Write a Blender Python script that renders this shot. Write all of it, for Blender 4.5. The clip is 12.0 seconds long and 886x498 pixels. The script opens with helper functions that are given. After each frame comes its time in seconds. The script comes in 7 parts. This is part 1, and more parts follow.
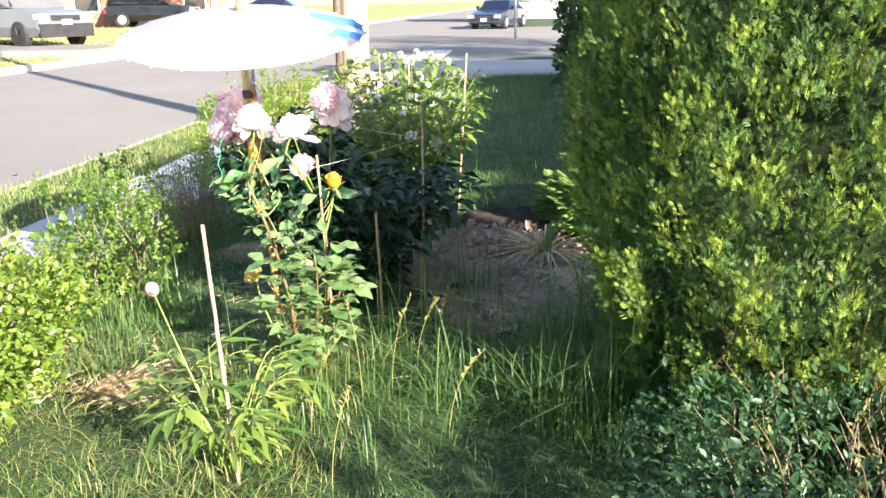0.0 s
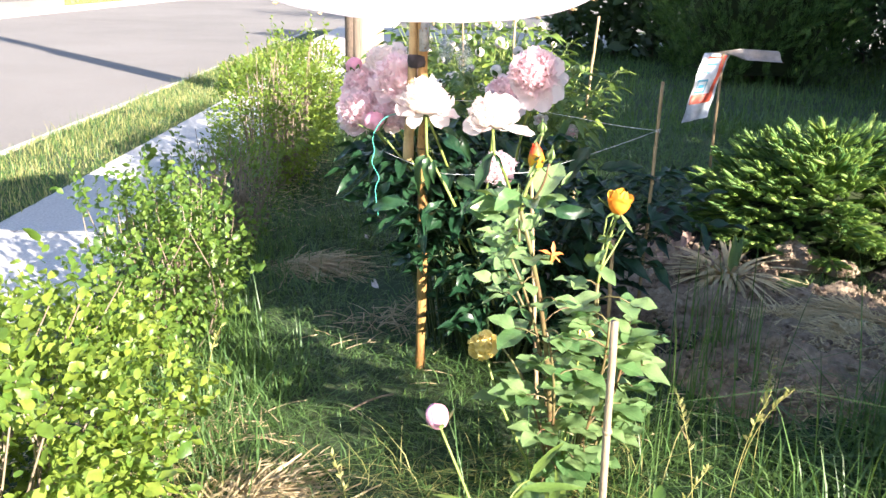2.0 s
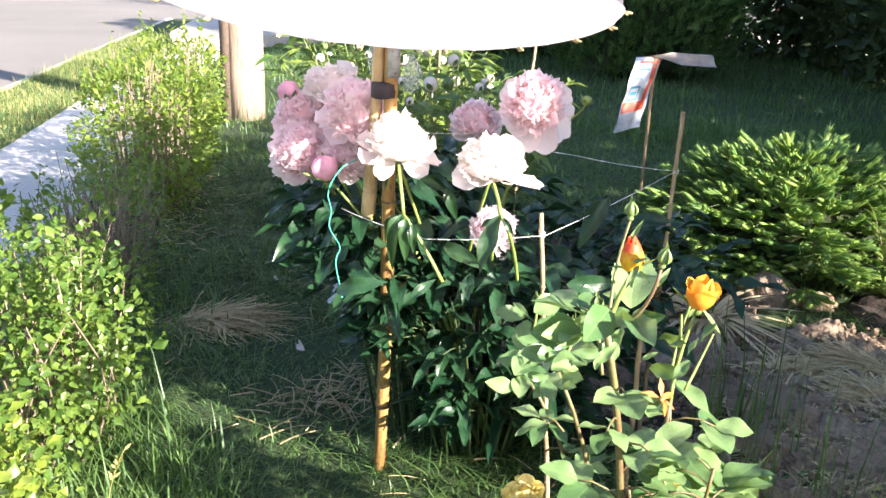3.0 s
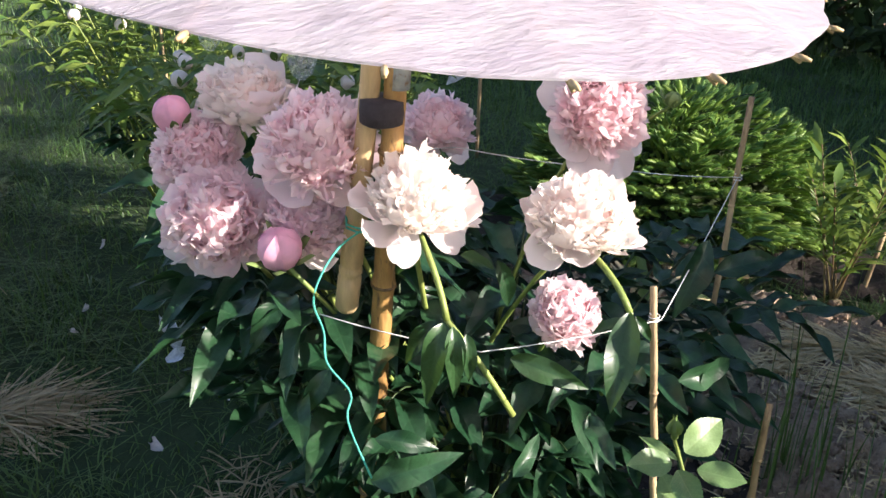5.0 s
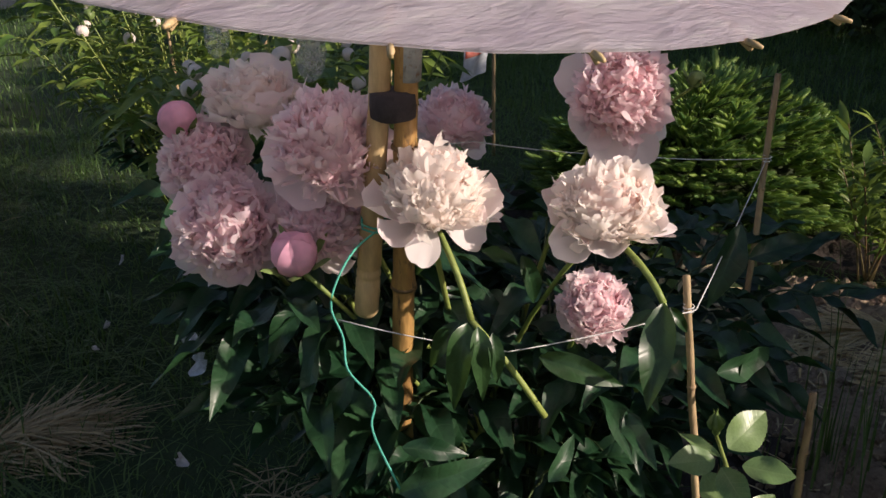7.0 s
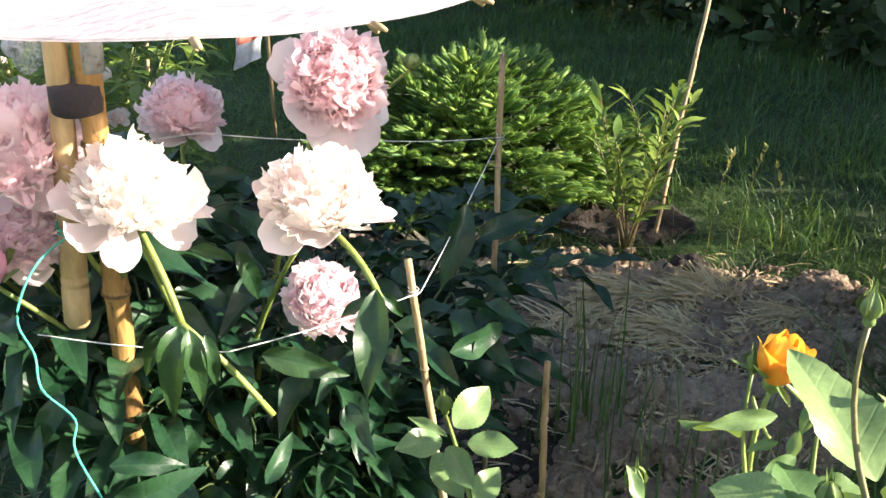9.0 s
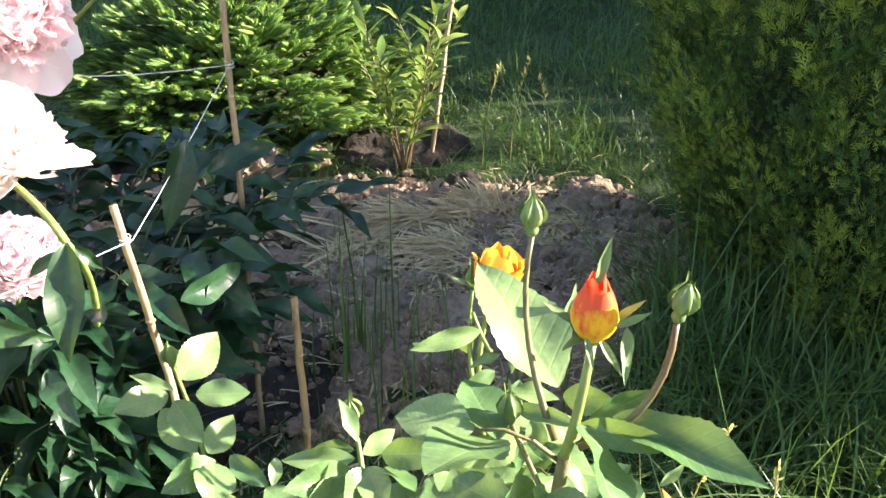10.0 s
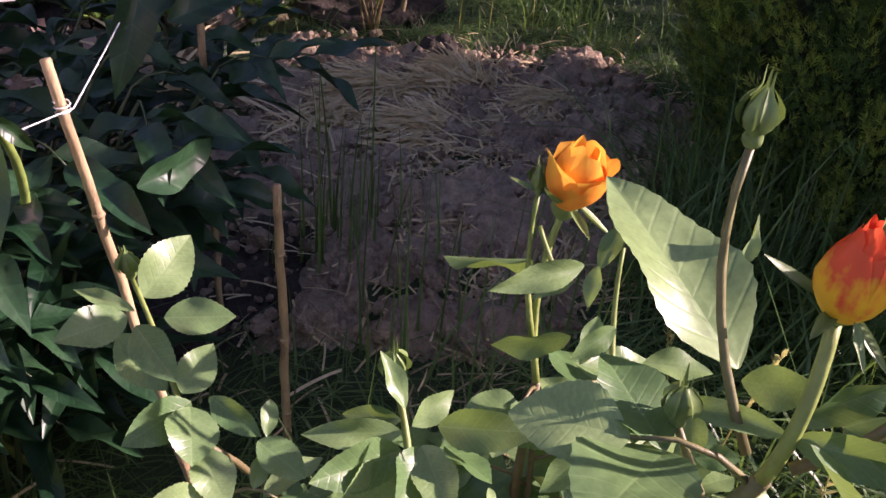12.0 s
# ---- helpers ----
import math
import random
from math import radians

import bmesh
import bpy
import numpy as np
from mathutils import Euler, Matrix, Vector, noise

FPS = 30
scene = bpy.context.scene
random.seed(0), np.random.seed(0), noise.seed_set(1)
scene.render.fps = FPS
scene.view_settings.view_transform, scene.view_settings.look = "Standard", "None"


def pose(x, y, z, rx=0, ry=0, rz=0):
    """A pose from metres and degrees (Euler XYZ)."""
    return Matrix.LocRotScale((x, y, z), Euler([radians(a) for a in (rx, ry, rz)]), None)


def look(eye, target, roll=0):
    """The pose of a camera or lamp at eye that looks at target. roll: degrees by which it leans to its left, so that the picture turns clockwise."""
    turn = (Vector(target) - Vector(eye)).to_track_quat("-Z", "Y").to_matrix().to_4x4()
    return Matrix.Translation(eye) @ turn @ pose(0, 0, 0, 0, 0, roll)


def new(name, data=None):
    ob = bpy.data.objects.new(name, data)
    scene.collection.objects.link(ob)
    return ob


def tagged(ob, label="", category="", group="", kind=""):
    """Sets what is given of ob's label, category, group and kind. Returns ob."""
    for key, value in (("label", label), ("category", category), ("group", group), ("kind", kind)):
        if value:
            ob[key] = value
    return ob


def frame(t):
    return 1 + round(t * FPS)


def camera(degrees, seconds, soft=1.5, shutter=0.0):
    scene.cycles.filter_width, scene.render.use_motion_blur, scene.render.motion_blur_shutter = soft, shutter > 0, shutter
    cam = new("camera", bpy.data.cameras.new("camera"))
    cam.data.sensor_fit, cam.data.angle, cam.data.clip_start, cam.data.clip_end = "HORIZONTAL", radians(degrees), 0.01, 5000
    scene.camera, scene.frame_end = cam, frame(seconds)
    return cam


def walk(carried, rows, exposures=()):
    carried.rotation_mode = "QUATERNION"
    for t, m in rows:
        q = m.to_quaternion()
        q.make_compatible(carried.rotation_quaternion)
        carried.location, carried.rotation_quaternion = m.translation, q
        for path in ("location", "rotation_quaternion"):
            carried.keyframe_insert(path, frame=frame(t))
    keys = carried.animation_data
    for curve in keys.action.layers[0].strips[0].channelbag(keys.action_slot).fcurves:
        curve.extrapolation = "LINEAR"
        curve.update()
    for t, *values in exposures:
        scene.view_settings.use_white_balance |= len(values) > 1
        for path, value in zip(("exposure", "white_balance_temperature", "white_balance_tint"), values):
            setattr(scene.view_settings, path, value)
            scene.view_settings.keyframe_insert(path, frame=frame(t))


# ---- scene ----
cam = camera(53.8, 12.0)
PATH = [
    (0, (0.0, 0.0, 1.149), (-0.203, 1.914, 0.605), -1.0),
    (0.5, (-0.256, 0.204, 1.106), (-0.527, 2.109, 0.558), 1.6),
    (1, (-0.502, 0.448, 1.08), (-0.743, 2.344, 0.492), 1.4),
    (1.5, (-0.737, 0.723, 1.053), (-0.929, 2.633, 0.492), 1.6),
    (2, (-0.971, 0.954, 1.047), (-0.983, 2.86, 0.442), 1.4),
    (2.5, (-1.095, 1.255, 1.05), (-0.961, 3.158, 0.449), 1.3),
    (3, (-1.203, 1.523, 1.065), (-0.905, 3.401, 0.444), 2.3),
    (3.5, (-1.355, 1.753, 1.105), (-0.878, 3.593, 0.484), 0.1),
    (5.3, (-1.46, 2.372, 1.045), (-0.568, 3.991, 0.281), 2.3),
    (5.5, (-1.466, 2.378, 1.037), (-0.616, 4.026, 0.289), 1.1),
    (6, (-1.479, 2.381, 1.032), (-0.659, 4.046, 0.287), 0.1),
    (6.5, (-1.479, 2.381, 1.033), (-0.665, 4.045, 0.281), -1.0),
    (6.7, (-1.462, 2.375, 1.039), (-0.641, 4.037, 0.287), -1.1),
    (8.3, (-1.402, 2.352, 1.027), (-0.443, 3.934, 0.268), -1.7),
    (8.5, (-1.391, 2.348, 1.028), (-0.395, 3.908, 0.269), -1.4),
    (9, (-1.33, 2.326, 1.033), (-0.156, 3.74, 0.244), -0.2),
    (9.5, (-1.27, 2.302, 1.034), (0.073, 3.518, 0.188), -0.1),
    (10, (-1.23, 2.283, 1.015), (0.183, 3.345, 0.079), 0.2),
    (10.5, (-1.218, 2.292, 0.992), (0.195, 3.275, -0.025), 1.0),
    (11, (-1.214, 2.306, 0.982), (0.199, 3.257, -0.066), 1.9),
    (11.5, (-1.194, 2.386, 0.957), (0.205, 3.328, -0.118), 2.7),
    (12, (-1.129, 2.472, 0.929), (0.247, 3.309, -0.258), 5.3),
]
EXPOSURES = [(0.0, 1.68, 6170, 16), (3.7, 1.80, 6150, 20), (5.3, 0.82, 6150, 18), (6.0, 0.20, 6500, 21), (6.7, -0.20, 6600, 22), (8.3, -0.08, 6500, 23), (8.6, 0.15, 6450, 22), (9.0, 1.55, 6500, 14), (9.5, 2.12, 6500, 15), (10.0, 2.02, 6350, 19), (10.5, 1.78, 6130, 28), (11.0, 1.46, 6130, 36), (11.5, 1.16, 6380, 41), (12.0, 0.80, 6350, 50)]
walk(cam, [(t, look(eye, target, roll)) for t, eye, target, roll in PATH], EXPOSURES)

# ---- light ----
SUN_SIDE = (0.671, -0.741)
SUN_UP = 22.0
world = bpy.data.worlds.new("world")
scene.world = world
world.use_nodes = True
wn = world.node_tree.nodes
sky = wn.new("ShaderNodeTexSky")
sky.sky_type = 'NISHITA'
sky.sun_disc = False
sky.sun_elevation = radians(SUN_UP)
sky.sun_rotation = math.atan2(SUN_SIDE[0], SUN_SIDE[1])
world.node_tree.links.new(sky.outputs[0], wn["Background"].inputs[0])
wn["Background"].inputs[1].default_value = 0.104
sun_data = bpy.data.lights.new("sun", 'SUN')
sun_data.energy = 6.8
sun_data.angle = radians(0.6)
sun_data.color = (1.0, 0.90, 0.74)
sun = new("sun", sun_data)
cu = math.cos(radians(SUN_UP))
sun.matrix_world = look((30 * SUN_SIDE[0] * cu, 30 * SUN_SIDE[1] * cu, 30 * math.sin(radians(SUN_UP))), (0, 0, 0))


# ---- materials ----
def mix_node(nt, a, b, fac_socket):
    m = nt.nodes.new("ShaderNodeMix")
    m.data_type = 'RGBA'
    m.inputs[6].default_value = (*a, 1)
    m.inputs[7].default_value = (*b, 1)
    nt.links.new(fac_socket, m.inputs[0])
    return m


def base_material(name, rough=0.6, metal=0.0):
    mat = bpy.data.materials.new(name)
    mat.use_nodes = True
    nt = mat.node_tree
    bs = nt.nodes["Principled BSDF"]
    bs.inputs["Roughness"].default_value = rough
    bs.inputs["Metallic"].default_value = metal
    return mat, nt, bs


def coords(nt, scale):
    tc = nt.nodes.new("ShaderNodeTexCoord")
    mp = nt.nodes.new("ShaderNodeMapping")
    mp.inputs["Scale"].default_value = scale if isinstance(scale, tuple) else (scale,) * 3
    nt.links.new(tc.outputs["Object"], mp.inputs["Vector"])
    return mp.outputs["Vector"]


def noise_node(nt, scale, detail=4.0, rough=0.55, vec=None):
    n = nt.nodes.new("ShaderNodeTexNoise")
    n.inputs["Scale"].default_value = scale
    n.inputs["Detail"].default_value = detail
    n.inputs["Roughness"].default_value = rough
    if vec is not None:
        nt.links.new(vec, n.inputs["Vector"])
    return n.outputs["Fac"]


def ramp(nt, fac, lo, hi):
    r = nt.nodes.new("ShaderNodeMapRange")
    r.inputs["From Min"].default_value = lo
    r.inputs["From Max"].default_value = hi
    nt.links.new(fac, r.inputs["Value"])
    return r.outputs["Result"]


def rough_surface(name, col_a, col_b, big=2.0, fine=60.0, bump=0.3, rough=0.85, col_c=None, stretch=(1, 1, 1), depth=0.01, metal=0.0):
    """A surface with a broad change of tone, a fine grain and a relief."""
    mat, nt, bs = base_material(name, rough, metal)
    vec = coords(nt, stretch)
    f1 = ramp(nt, noise_node(nt, big, 3, 0.6, vec), 0.35, 0.65)
    m1 = mix_node(nt, col_a, col_b, f1)
    f2 = noise_node(nt, fine, 5, 0.65, vec)
    m2 = nt.nodes.new("ShaderNodeMix")
    m2.data_type = 'RGBA'
    m2.blend_type = 'MULTIPLY'
    m2.inputs[0].default_value = 0.75
    c = nt.nodes.new("ShaderNodeMapRange")
    c.inputs["To Min"].default_value = 0.55
    c.inputs["To Max"].default_value = 1.35
    c.inputs["From Min"].default_value = 0.25
    c.inputs["From Max"].default_value = 0.75
    nt.links.new(f2, c.inputs["Value"])
    nt.links.new(m1.outputs[2], m2.inputs[6])
    nt.links.new(c.outputs[0], m2.inputs[7])
    out = m2.outputs[2]
    if col_c is not None:
        f3 = ramp(nt, noise_node(nt, big * 4.3, 5, 0.7, vec), 0.56, 0.66)
        m3 = nt.nodes.new("ShaderNodeMix")
        m3.data_type = 'RGBA'
        m3.inputs[7].default_value = (*col_c, 1)
        nt.links.new(f3, m3.inputs[0])
        nt.links.new(out, m3.inputs[6])
        out = m3.outputs[2]
    nt.links.new(out, bs.inputs["Base Color"])
    b = nt.nodes.new("ShaderNodeBump")
    b.inputs["Strength"].default_value = bump
    b.inputs["Distance"].default_value = depth
    nt.links.new(f2, b.inputs["Height"])
    nt.links.new(b.outputs[0], bs.inputs["Normal"])
    return mat


def leaf_surface(name, col_a, col_b, through_col, amount=0.35, rough=0.45, island=True, grain=70.0, spec=0.5, bump=0.25, low=0.72, high=1.2, veins=0):
    """A leaf or petal: thin, it lets some light through; each piece has its own tone."""
    mat, nt, bs = base_material(name, rough)
    bs.inputs["Specular IOR Level"].default_value = spec
    if island:
        rnd = nt.nodes.new("ShaderNodeNewGeometry").outputs["Random Per Island"]
    else:
        rnd = nt.nodes.new("ShaderNodeObjectInfo").outputs["Random"]
    m1 = mix_node(nt, col_a, col_b, rnd)
    f2 = noise_node(nt, grain, 3, 0.6, coords(nt, 1.0))
    c = nt.nodes.new("ShaderNodeMapRange")
    c.inputs["From Min"].default_value = 0.3
    c.inputs["From Max"].default_value = 0.7
    c.inputs["To Min"].default_value = low
    c.inputs["To Max"].default_value = high
    nt.links.new(f2, c.inputs["Value"])
    m2 = nt.nodes.new("ShaderNodeMix")
    m2.data_type = 'RGBA'
    m2.blend_type = 'MULTIPLY'
    m2.inputs[0].default_value = 1.0
    nt.links.new(m1.outputs[2], m2.inputs[6])
    nt.links.new(c.outputs[0], m2.inputs[7])
    nt.links.new(m2.outputs[2], bs.inputs["Base Color"])
    b = nt.nodes.new("ShaderNodeBump")
    b.inputs["Strength"].default_value = bump
    b.inputs["Distance"].default_value = 0.003
    nt.links.new(f2, b.inputs["Height"])
    if veins:
        # side veins slant from the midrib to the edge
        tc = nt.nodes.new("ShaderNodeTexCoord")
        sx = nt.nodes.new("ShaderNodeSeparateXYZ")
        nt.links.new(tc.outputs["Object"], sx.inputs[0])

        def calc(op, a, b2=None, c=None):
            n = nt.nodes.new("ShaderNodeMath")
            n.operation = op
            for k, val in enumerate((a, b2, c)):
                if val is None:
                    continue
                if isinstance(val, float):
                    n.inputs[k].default_value = val
                else:
                    nt.links.new(val, n.inputs[k])
            return n.outputs[0]
        ax = calc('ABSOLUTE', sx.outputs[0])
        run = calc('MULTIPLY_ADD', ax, -0.9, sx.outputs[1])
        rib = calc('SMOOTH_MIN', calc('MULTIPLY', calc('ABSOLUTE', calc('SINE', calc('MULTIPLY', run, 3.1416 * veins))), 3.2), 1.0, 0.6)
        mid = calc('SMOOTH_MIN', calc('MULTIPLY', ax, 45.0), 1.0, 0.3)
        hgt = calc('MULTIPLY', rib, mid)
        b.inputs["Strength"].default_value = 0.09
        b.inputs["Distance"].default_value = 0.012
        nt.links.new(hgt, b.inputs["Height"])
        m4 = nt.nodes.new("ShaderNodeMix")
        m4.data_type = 'RGBA'
        m4.inputs[6].default_value = (*[min(1, v * 1.1 + 0.005) for v in col_b], 1)
        nt.links.new(calc('MINIMUM', calc('ADD', hgt, 0.55), 1.0), m4.inputs[0])
        nt.links.new(m2.outputs[2], m4.inputs[7])
        nt.links.new(m4.outputs[2], bs.inputs["Base Color"])
    nt.links.new(b.outputs[0], bs.inputs["Normal"])
    tr = nt.nodes.new("ShaderNodeBsdfTranslucent")
    tr.inputs["Color"].default_value = (*through_col, 1)
    ms = nt.nodes.new("ShaderNodeMixShader")
    ms.inputs[0].default_value = amount
    nt.links.new(bs.outputs[0], ms.inputs[1])
    nt.links.new(tr.outputs[0], ms.inputs[2])
    nt.links.new(ms.outputs[0], nt.nodes["Material Output"].inputs["Surface"])
    return mat


M_earth = rough_surface("earth_under_grass", (0.025, 0.055, 0.016), (0.05, 0.075, 0.026), 1.2, 40, 0.6, 0.95)
M_soil = rough_surface("dry_soil", (0.34, 0.24, 0.165), (0.49, 0.375, 0.26), 5.0, 38, 1.0, 0.95, (0.19, 0.13, 0.09), depth=0.035)
M_darksoil = rough_surface("dark_soil", (0.03, 0.022, 0.016), (0.06, 0.045, 0.035), 4.0, 50, 0.9, 0.95, depth=0.02)
M_walk = rough_surface("pavement_concrete", (0.50, 0.49, 0.47), (0.62, 0.60, 0.57), 0.8, 90, 0.25, 0.9)
M_kerb = rough_surface("kerb_concrete", (0.52, 0.50, 0.47), (0.62, 0.60, 0.56), 0.7, 60, 0.25, 0.9)
M_drive = rough_surface("driveway_concrete", (0.50, 0.45, 0.41), (0.60, 0.55, 0.50), 0.6, 50, 0.25, 0.9)
M_road = rough_surface("worn_asphalt", (0.195, 0.180, 0.162), (0.24, 0.222, 0.20), 0.25, 120, 0.35, 0.9, (0.22, 0.20, 0.18))
M_far = rough_surface("far_lawn", (0.20, 0.24, 0.06), (0.32, 0.32, 0.11), 0.8, 14, 0.5, 0.95)
M_grass = leaf_surface("grass_blade", (0.055, 0.13, 0.038), (0.145, 0.24, 0.068), (0.18, 0.30, 0.05), 0.32, 0.45)
M_drygrass = leaf_surface("bleached_grass_blade", (0.30, 0.33, 0.09), (0.56, 0.51, 0.22), (0.58, 0.54, 0.18), 0.42, 0.6)
M_straw = leaf_surface("dry_straw", (0.44, 0.33, 0.17), (0.66, 0.54, 0.33), (0.45, 0.33, 0.15), 0.2, 0.7)
M_palestraw = leaf_surface("pale_straw", (0.62, 0.47, 0.23), (0.86, 0.71, 0.43), (0.5, 0.42, 0.25), 0.2, 0.7)
M_hedge = leaf_surface("privet_leaf", (0.065, 0.14, 0.022), (0.25, 0.33, 0.05), (0.36, 0.46, 0.05), 0.35, 0.4)
M_hedge_green = leaf_surface("dark_privet_leaf", (0.045, 0.11, 0.02), (0.17, 0.26, 0.045), (0.28, 0.40, 0.05), 0.32, 0.4)
M_twig = rough_surface("twig_bark", (0.20, 0.15, 0.10), (0.30, 0.24, 0.17), 8, 80, 0.5, 0.9)
M_thuja = leaf_surface("cedar_spray", (0.022, 0.070, 0.016), (0.105, 0.195, 0.036), (0.16, 0.25, 0.05), 0.12, 0.6, grain=16, low=0.5, high=1.45)
# New-growth yellow-green, with the sun on the tips put into the colour.
M_thuja_tip = leaf_surface("cedar_young_sunlit_tip", (0.14, 0.235, 0.030), (0.33, 0.42, 0.062), (0.32, 0.38, 0.04), 0.22, 0.6, grain=20, low=0.7, high=1.2)
# Near-black core colour: the shade deep in the foliage is put into it.
M_thuja_core = rough_surface("foliage_core_shade", (0.012, 0.022, 0.005), (0.03, 0.045, 0.010), 6, 40, 0.8, 1.0)
M_spruce = leaf_surface("spruce_needle", (0.06, 0.17, 0.05), (0.32, 0.45, 0.09), (0.26, 0.42, 0.07), 0.25, 0.5)
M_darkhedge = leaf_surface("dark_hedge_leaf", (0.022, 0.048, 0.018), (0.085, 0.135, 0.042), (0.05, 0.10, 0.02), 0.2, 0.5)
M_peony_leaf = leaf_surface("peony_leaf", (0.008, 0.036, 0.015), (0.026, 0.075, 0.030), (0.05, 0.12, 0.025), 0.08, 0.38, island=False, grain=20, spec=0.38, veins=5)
M_peony_leaf3 = leaf_surface("glossy_peony_leaf", (0.012, 0.042, 0.016), (0.034, 0.085, 0.027), (0.10, 0.20, 0.03), 0.15, 0.38, island=False, grain=20, veins=5)
# Young leaves' own green, and a sunlit copy for the back bushes.
M_peony_leaf2 = leaf_surface("young_sunlit_peony_leaf", (0.07, 0.15, 0.03), (0.24, 0.32, 0.06), (0.20, 0.30, 0.05), 0.28, 0.4, island=False, grain=45)
M_stem = rough_surface("green_stem", (0.16, 0.24, 0.05), (0.28, 0.32, 0.08), 9, 60, 0.15, 0.5)
M_darkstem = rough_surface("dark_green_stalk", (0.03, 0.06, 0.02), (0.06, 0.09, 0.03), 9, 60, 0.15, 0.5)
M_redstem = rough_surface("reddish_stem", (0.15, 0.085, 0.04), (0.17, 0.16, 0.06), 9, 60, 0.15, 0.5)
# Cream petals; warm sunlight on the open blooms is part of this colour.
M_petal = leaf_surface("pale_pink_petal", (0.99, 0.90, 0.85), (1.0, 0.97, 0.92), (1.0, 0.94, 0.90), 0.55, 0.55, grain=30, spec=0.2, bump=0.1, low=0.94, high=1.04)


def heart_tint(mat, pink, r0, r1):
    """Petals pinker towards the middle of the flower, paler at their rims; also paints in the pink light bounced
    between petals.
    """
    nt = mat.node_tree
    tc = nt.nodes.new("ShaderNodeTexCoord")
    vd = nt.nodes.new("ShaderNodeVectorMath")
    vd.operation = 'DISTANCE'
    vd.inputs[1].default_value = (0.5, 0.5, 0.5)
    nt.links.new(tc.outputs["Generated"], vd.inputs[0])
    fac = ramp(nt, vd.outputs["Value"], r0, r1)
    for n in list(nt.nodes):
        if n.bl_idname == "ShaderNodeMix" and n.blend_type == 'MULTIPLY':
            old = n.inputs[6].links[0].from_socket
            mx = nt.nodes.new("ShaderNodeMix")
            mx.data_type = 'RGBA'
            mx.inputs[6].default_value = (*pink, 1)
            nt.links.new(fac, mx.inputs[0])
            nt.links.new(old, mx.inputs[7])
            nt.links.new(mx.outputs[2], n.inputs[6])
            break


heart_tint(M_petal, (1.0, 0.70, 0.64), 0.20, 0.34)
# Rosier blooms: partly their blush, partly the parasol's pink shade put into the colour.
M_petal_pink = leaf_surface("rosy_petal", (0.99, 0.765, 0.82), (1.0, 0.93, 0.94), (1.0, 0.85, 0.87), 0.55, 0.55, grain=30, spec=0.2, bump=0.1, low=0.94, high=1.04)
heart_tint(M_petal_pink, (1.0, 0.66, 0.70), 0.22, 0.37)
M_petal_outer = leaf_surface("blush_outer_petal", (0.985, 0.85, 0.85), (1.0, 0.93, 0.915), (1.0, 0.88, 0.88), 0.45, 0.55, island=False, grain=30, spec=0.2, bump=0.1, low=0.94, high=1.04)
for petal in (M_petal, M_petal_pink, M_petal_outer):
    petal.node_tree.nodes["Principled BSDF"].inputs["Sheen Weight"].default_value = 0.35
M_petal_heart = rough_surface("pink_flower_heart", (0.97, 0.58, 0.62), (0.99, 0.76, 0.77), 30, 200, 0.3, 0.6)
M_budpink = leaf_surface("deep_pink_petal", (0.92, 0.42, 0.60), (0.96, 0.58, 0.72), (0.95, 0.45, 0.60), 0.25, 0.5, grain=30, spec=0.2)
M_rose_leaf = leaf_surface("rose_leaf", (0.055, 0.14, 0.045), (0.235, 0.345, 0.135), (0.30, 0.44, 0.08), 0.20, 0.36, island=False, grain=25, low=0.8, high=1.15, veins=9)
M_rose_red = leaf_surface("flame_red_rose_petal", (0.78, 0.10, 0.03), (0.82, 0.22, 0.03), (0.85, 0.16, 0.02), 0.3, 0.5, grain=20, spec=0.2)
M_rose_fade = leaf_surface("faded_orange_petal", (0.85, 0.22, 0.04), (0.88, 0.36, 0.12), (0.9, 0.3, 0.05), 0.3, 0.5, island=False, grain=20, spec=0.2)
M_rose_yellow = leaf_surface("yellow_rose_petal", (0.90, 0.72, 0.22), (0.95, 0.86, 0.45), (0.92, 0.75, 0.25), 0.3, 0.5, grain=20, spec=0.2)
M_budgreen = leaf_surface("green_bud", (0.12, 0.20, 0.06), (0.20, 0.28, 0.09), (0.2, 0.3, 0.06), 0.15, 0.45)
M_bamboo = rough_surface("weathered_bamboo", (0.24, 0.125, 0.04), (0.42, 0.25, 0.085), 22, 120, 0.25, 0.4, (0.07, 0.045, 0.03), (1, 1, 0.22))
M_node = rough_surface("bamboo_joint", (0.10, 0.06, 0.03), (0.20, 0.12, 0.05), 20, 120, 0.3, 0.6)
M_handle = rough_surface("turned_pale_wood", (0.44, 0.31, 0.15), (0.54, 0.40, 0.21), 10, 90, 0.15, 0.5, None, (1, 1, 0.2))
M_stake = rough_surface("wooden_stake", (0.36, 0.25, 0.13), (0.48, 0.36, 0.20), 12, 90, 0.3, 0.7, (0.20, 0.13, 0.07), (1, 1, 0.3))
M_whitestake = rough_surface("whitewashed_stake", (0.30, 0.23, 0.145), (0.40, 0.32, 0.215), 12, 90, 0.3, 0.7, None, (1, 1, 0.3))
M_band = rough_surface("dark_band", (0.015, 0.013, 0.018), (0.03, 0.025, 0.03), 9, 150, 0.3, 0.8)
M_string = rough_surface("white_string", (0.70, 0.70, 0.68), (0.80, 0.80, 0.78), 30, 400, 0.4, 0.8)
M_green_twine = rough_surface("green_twine", (0.05, 0.42, 0.30), (0.10, 0.52, 0.40), 30, 400, 0.4, 0.6)
M_pole = rough_surface("weathered_pole", (0.33, 0.245, 0.17), (0.44, 0.34, 0.25), 5, 40, 0.6, 0.9, (0.25, 0.18, 0.13), (1, 1, 0.06))
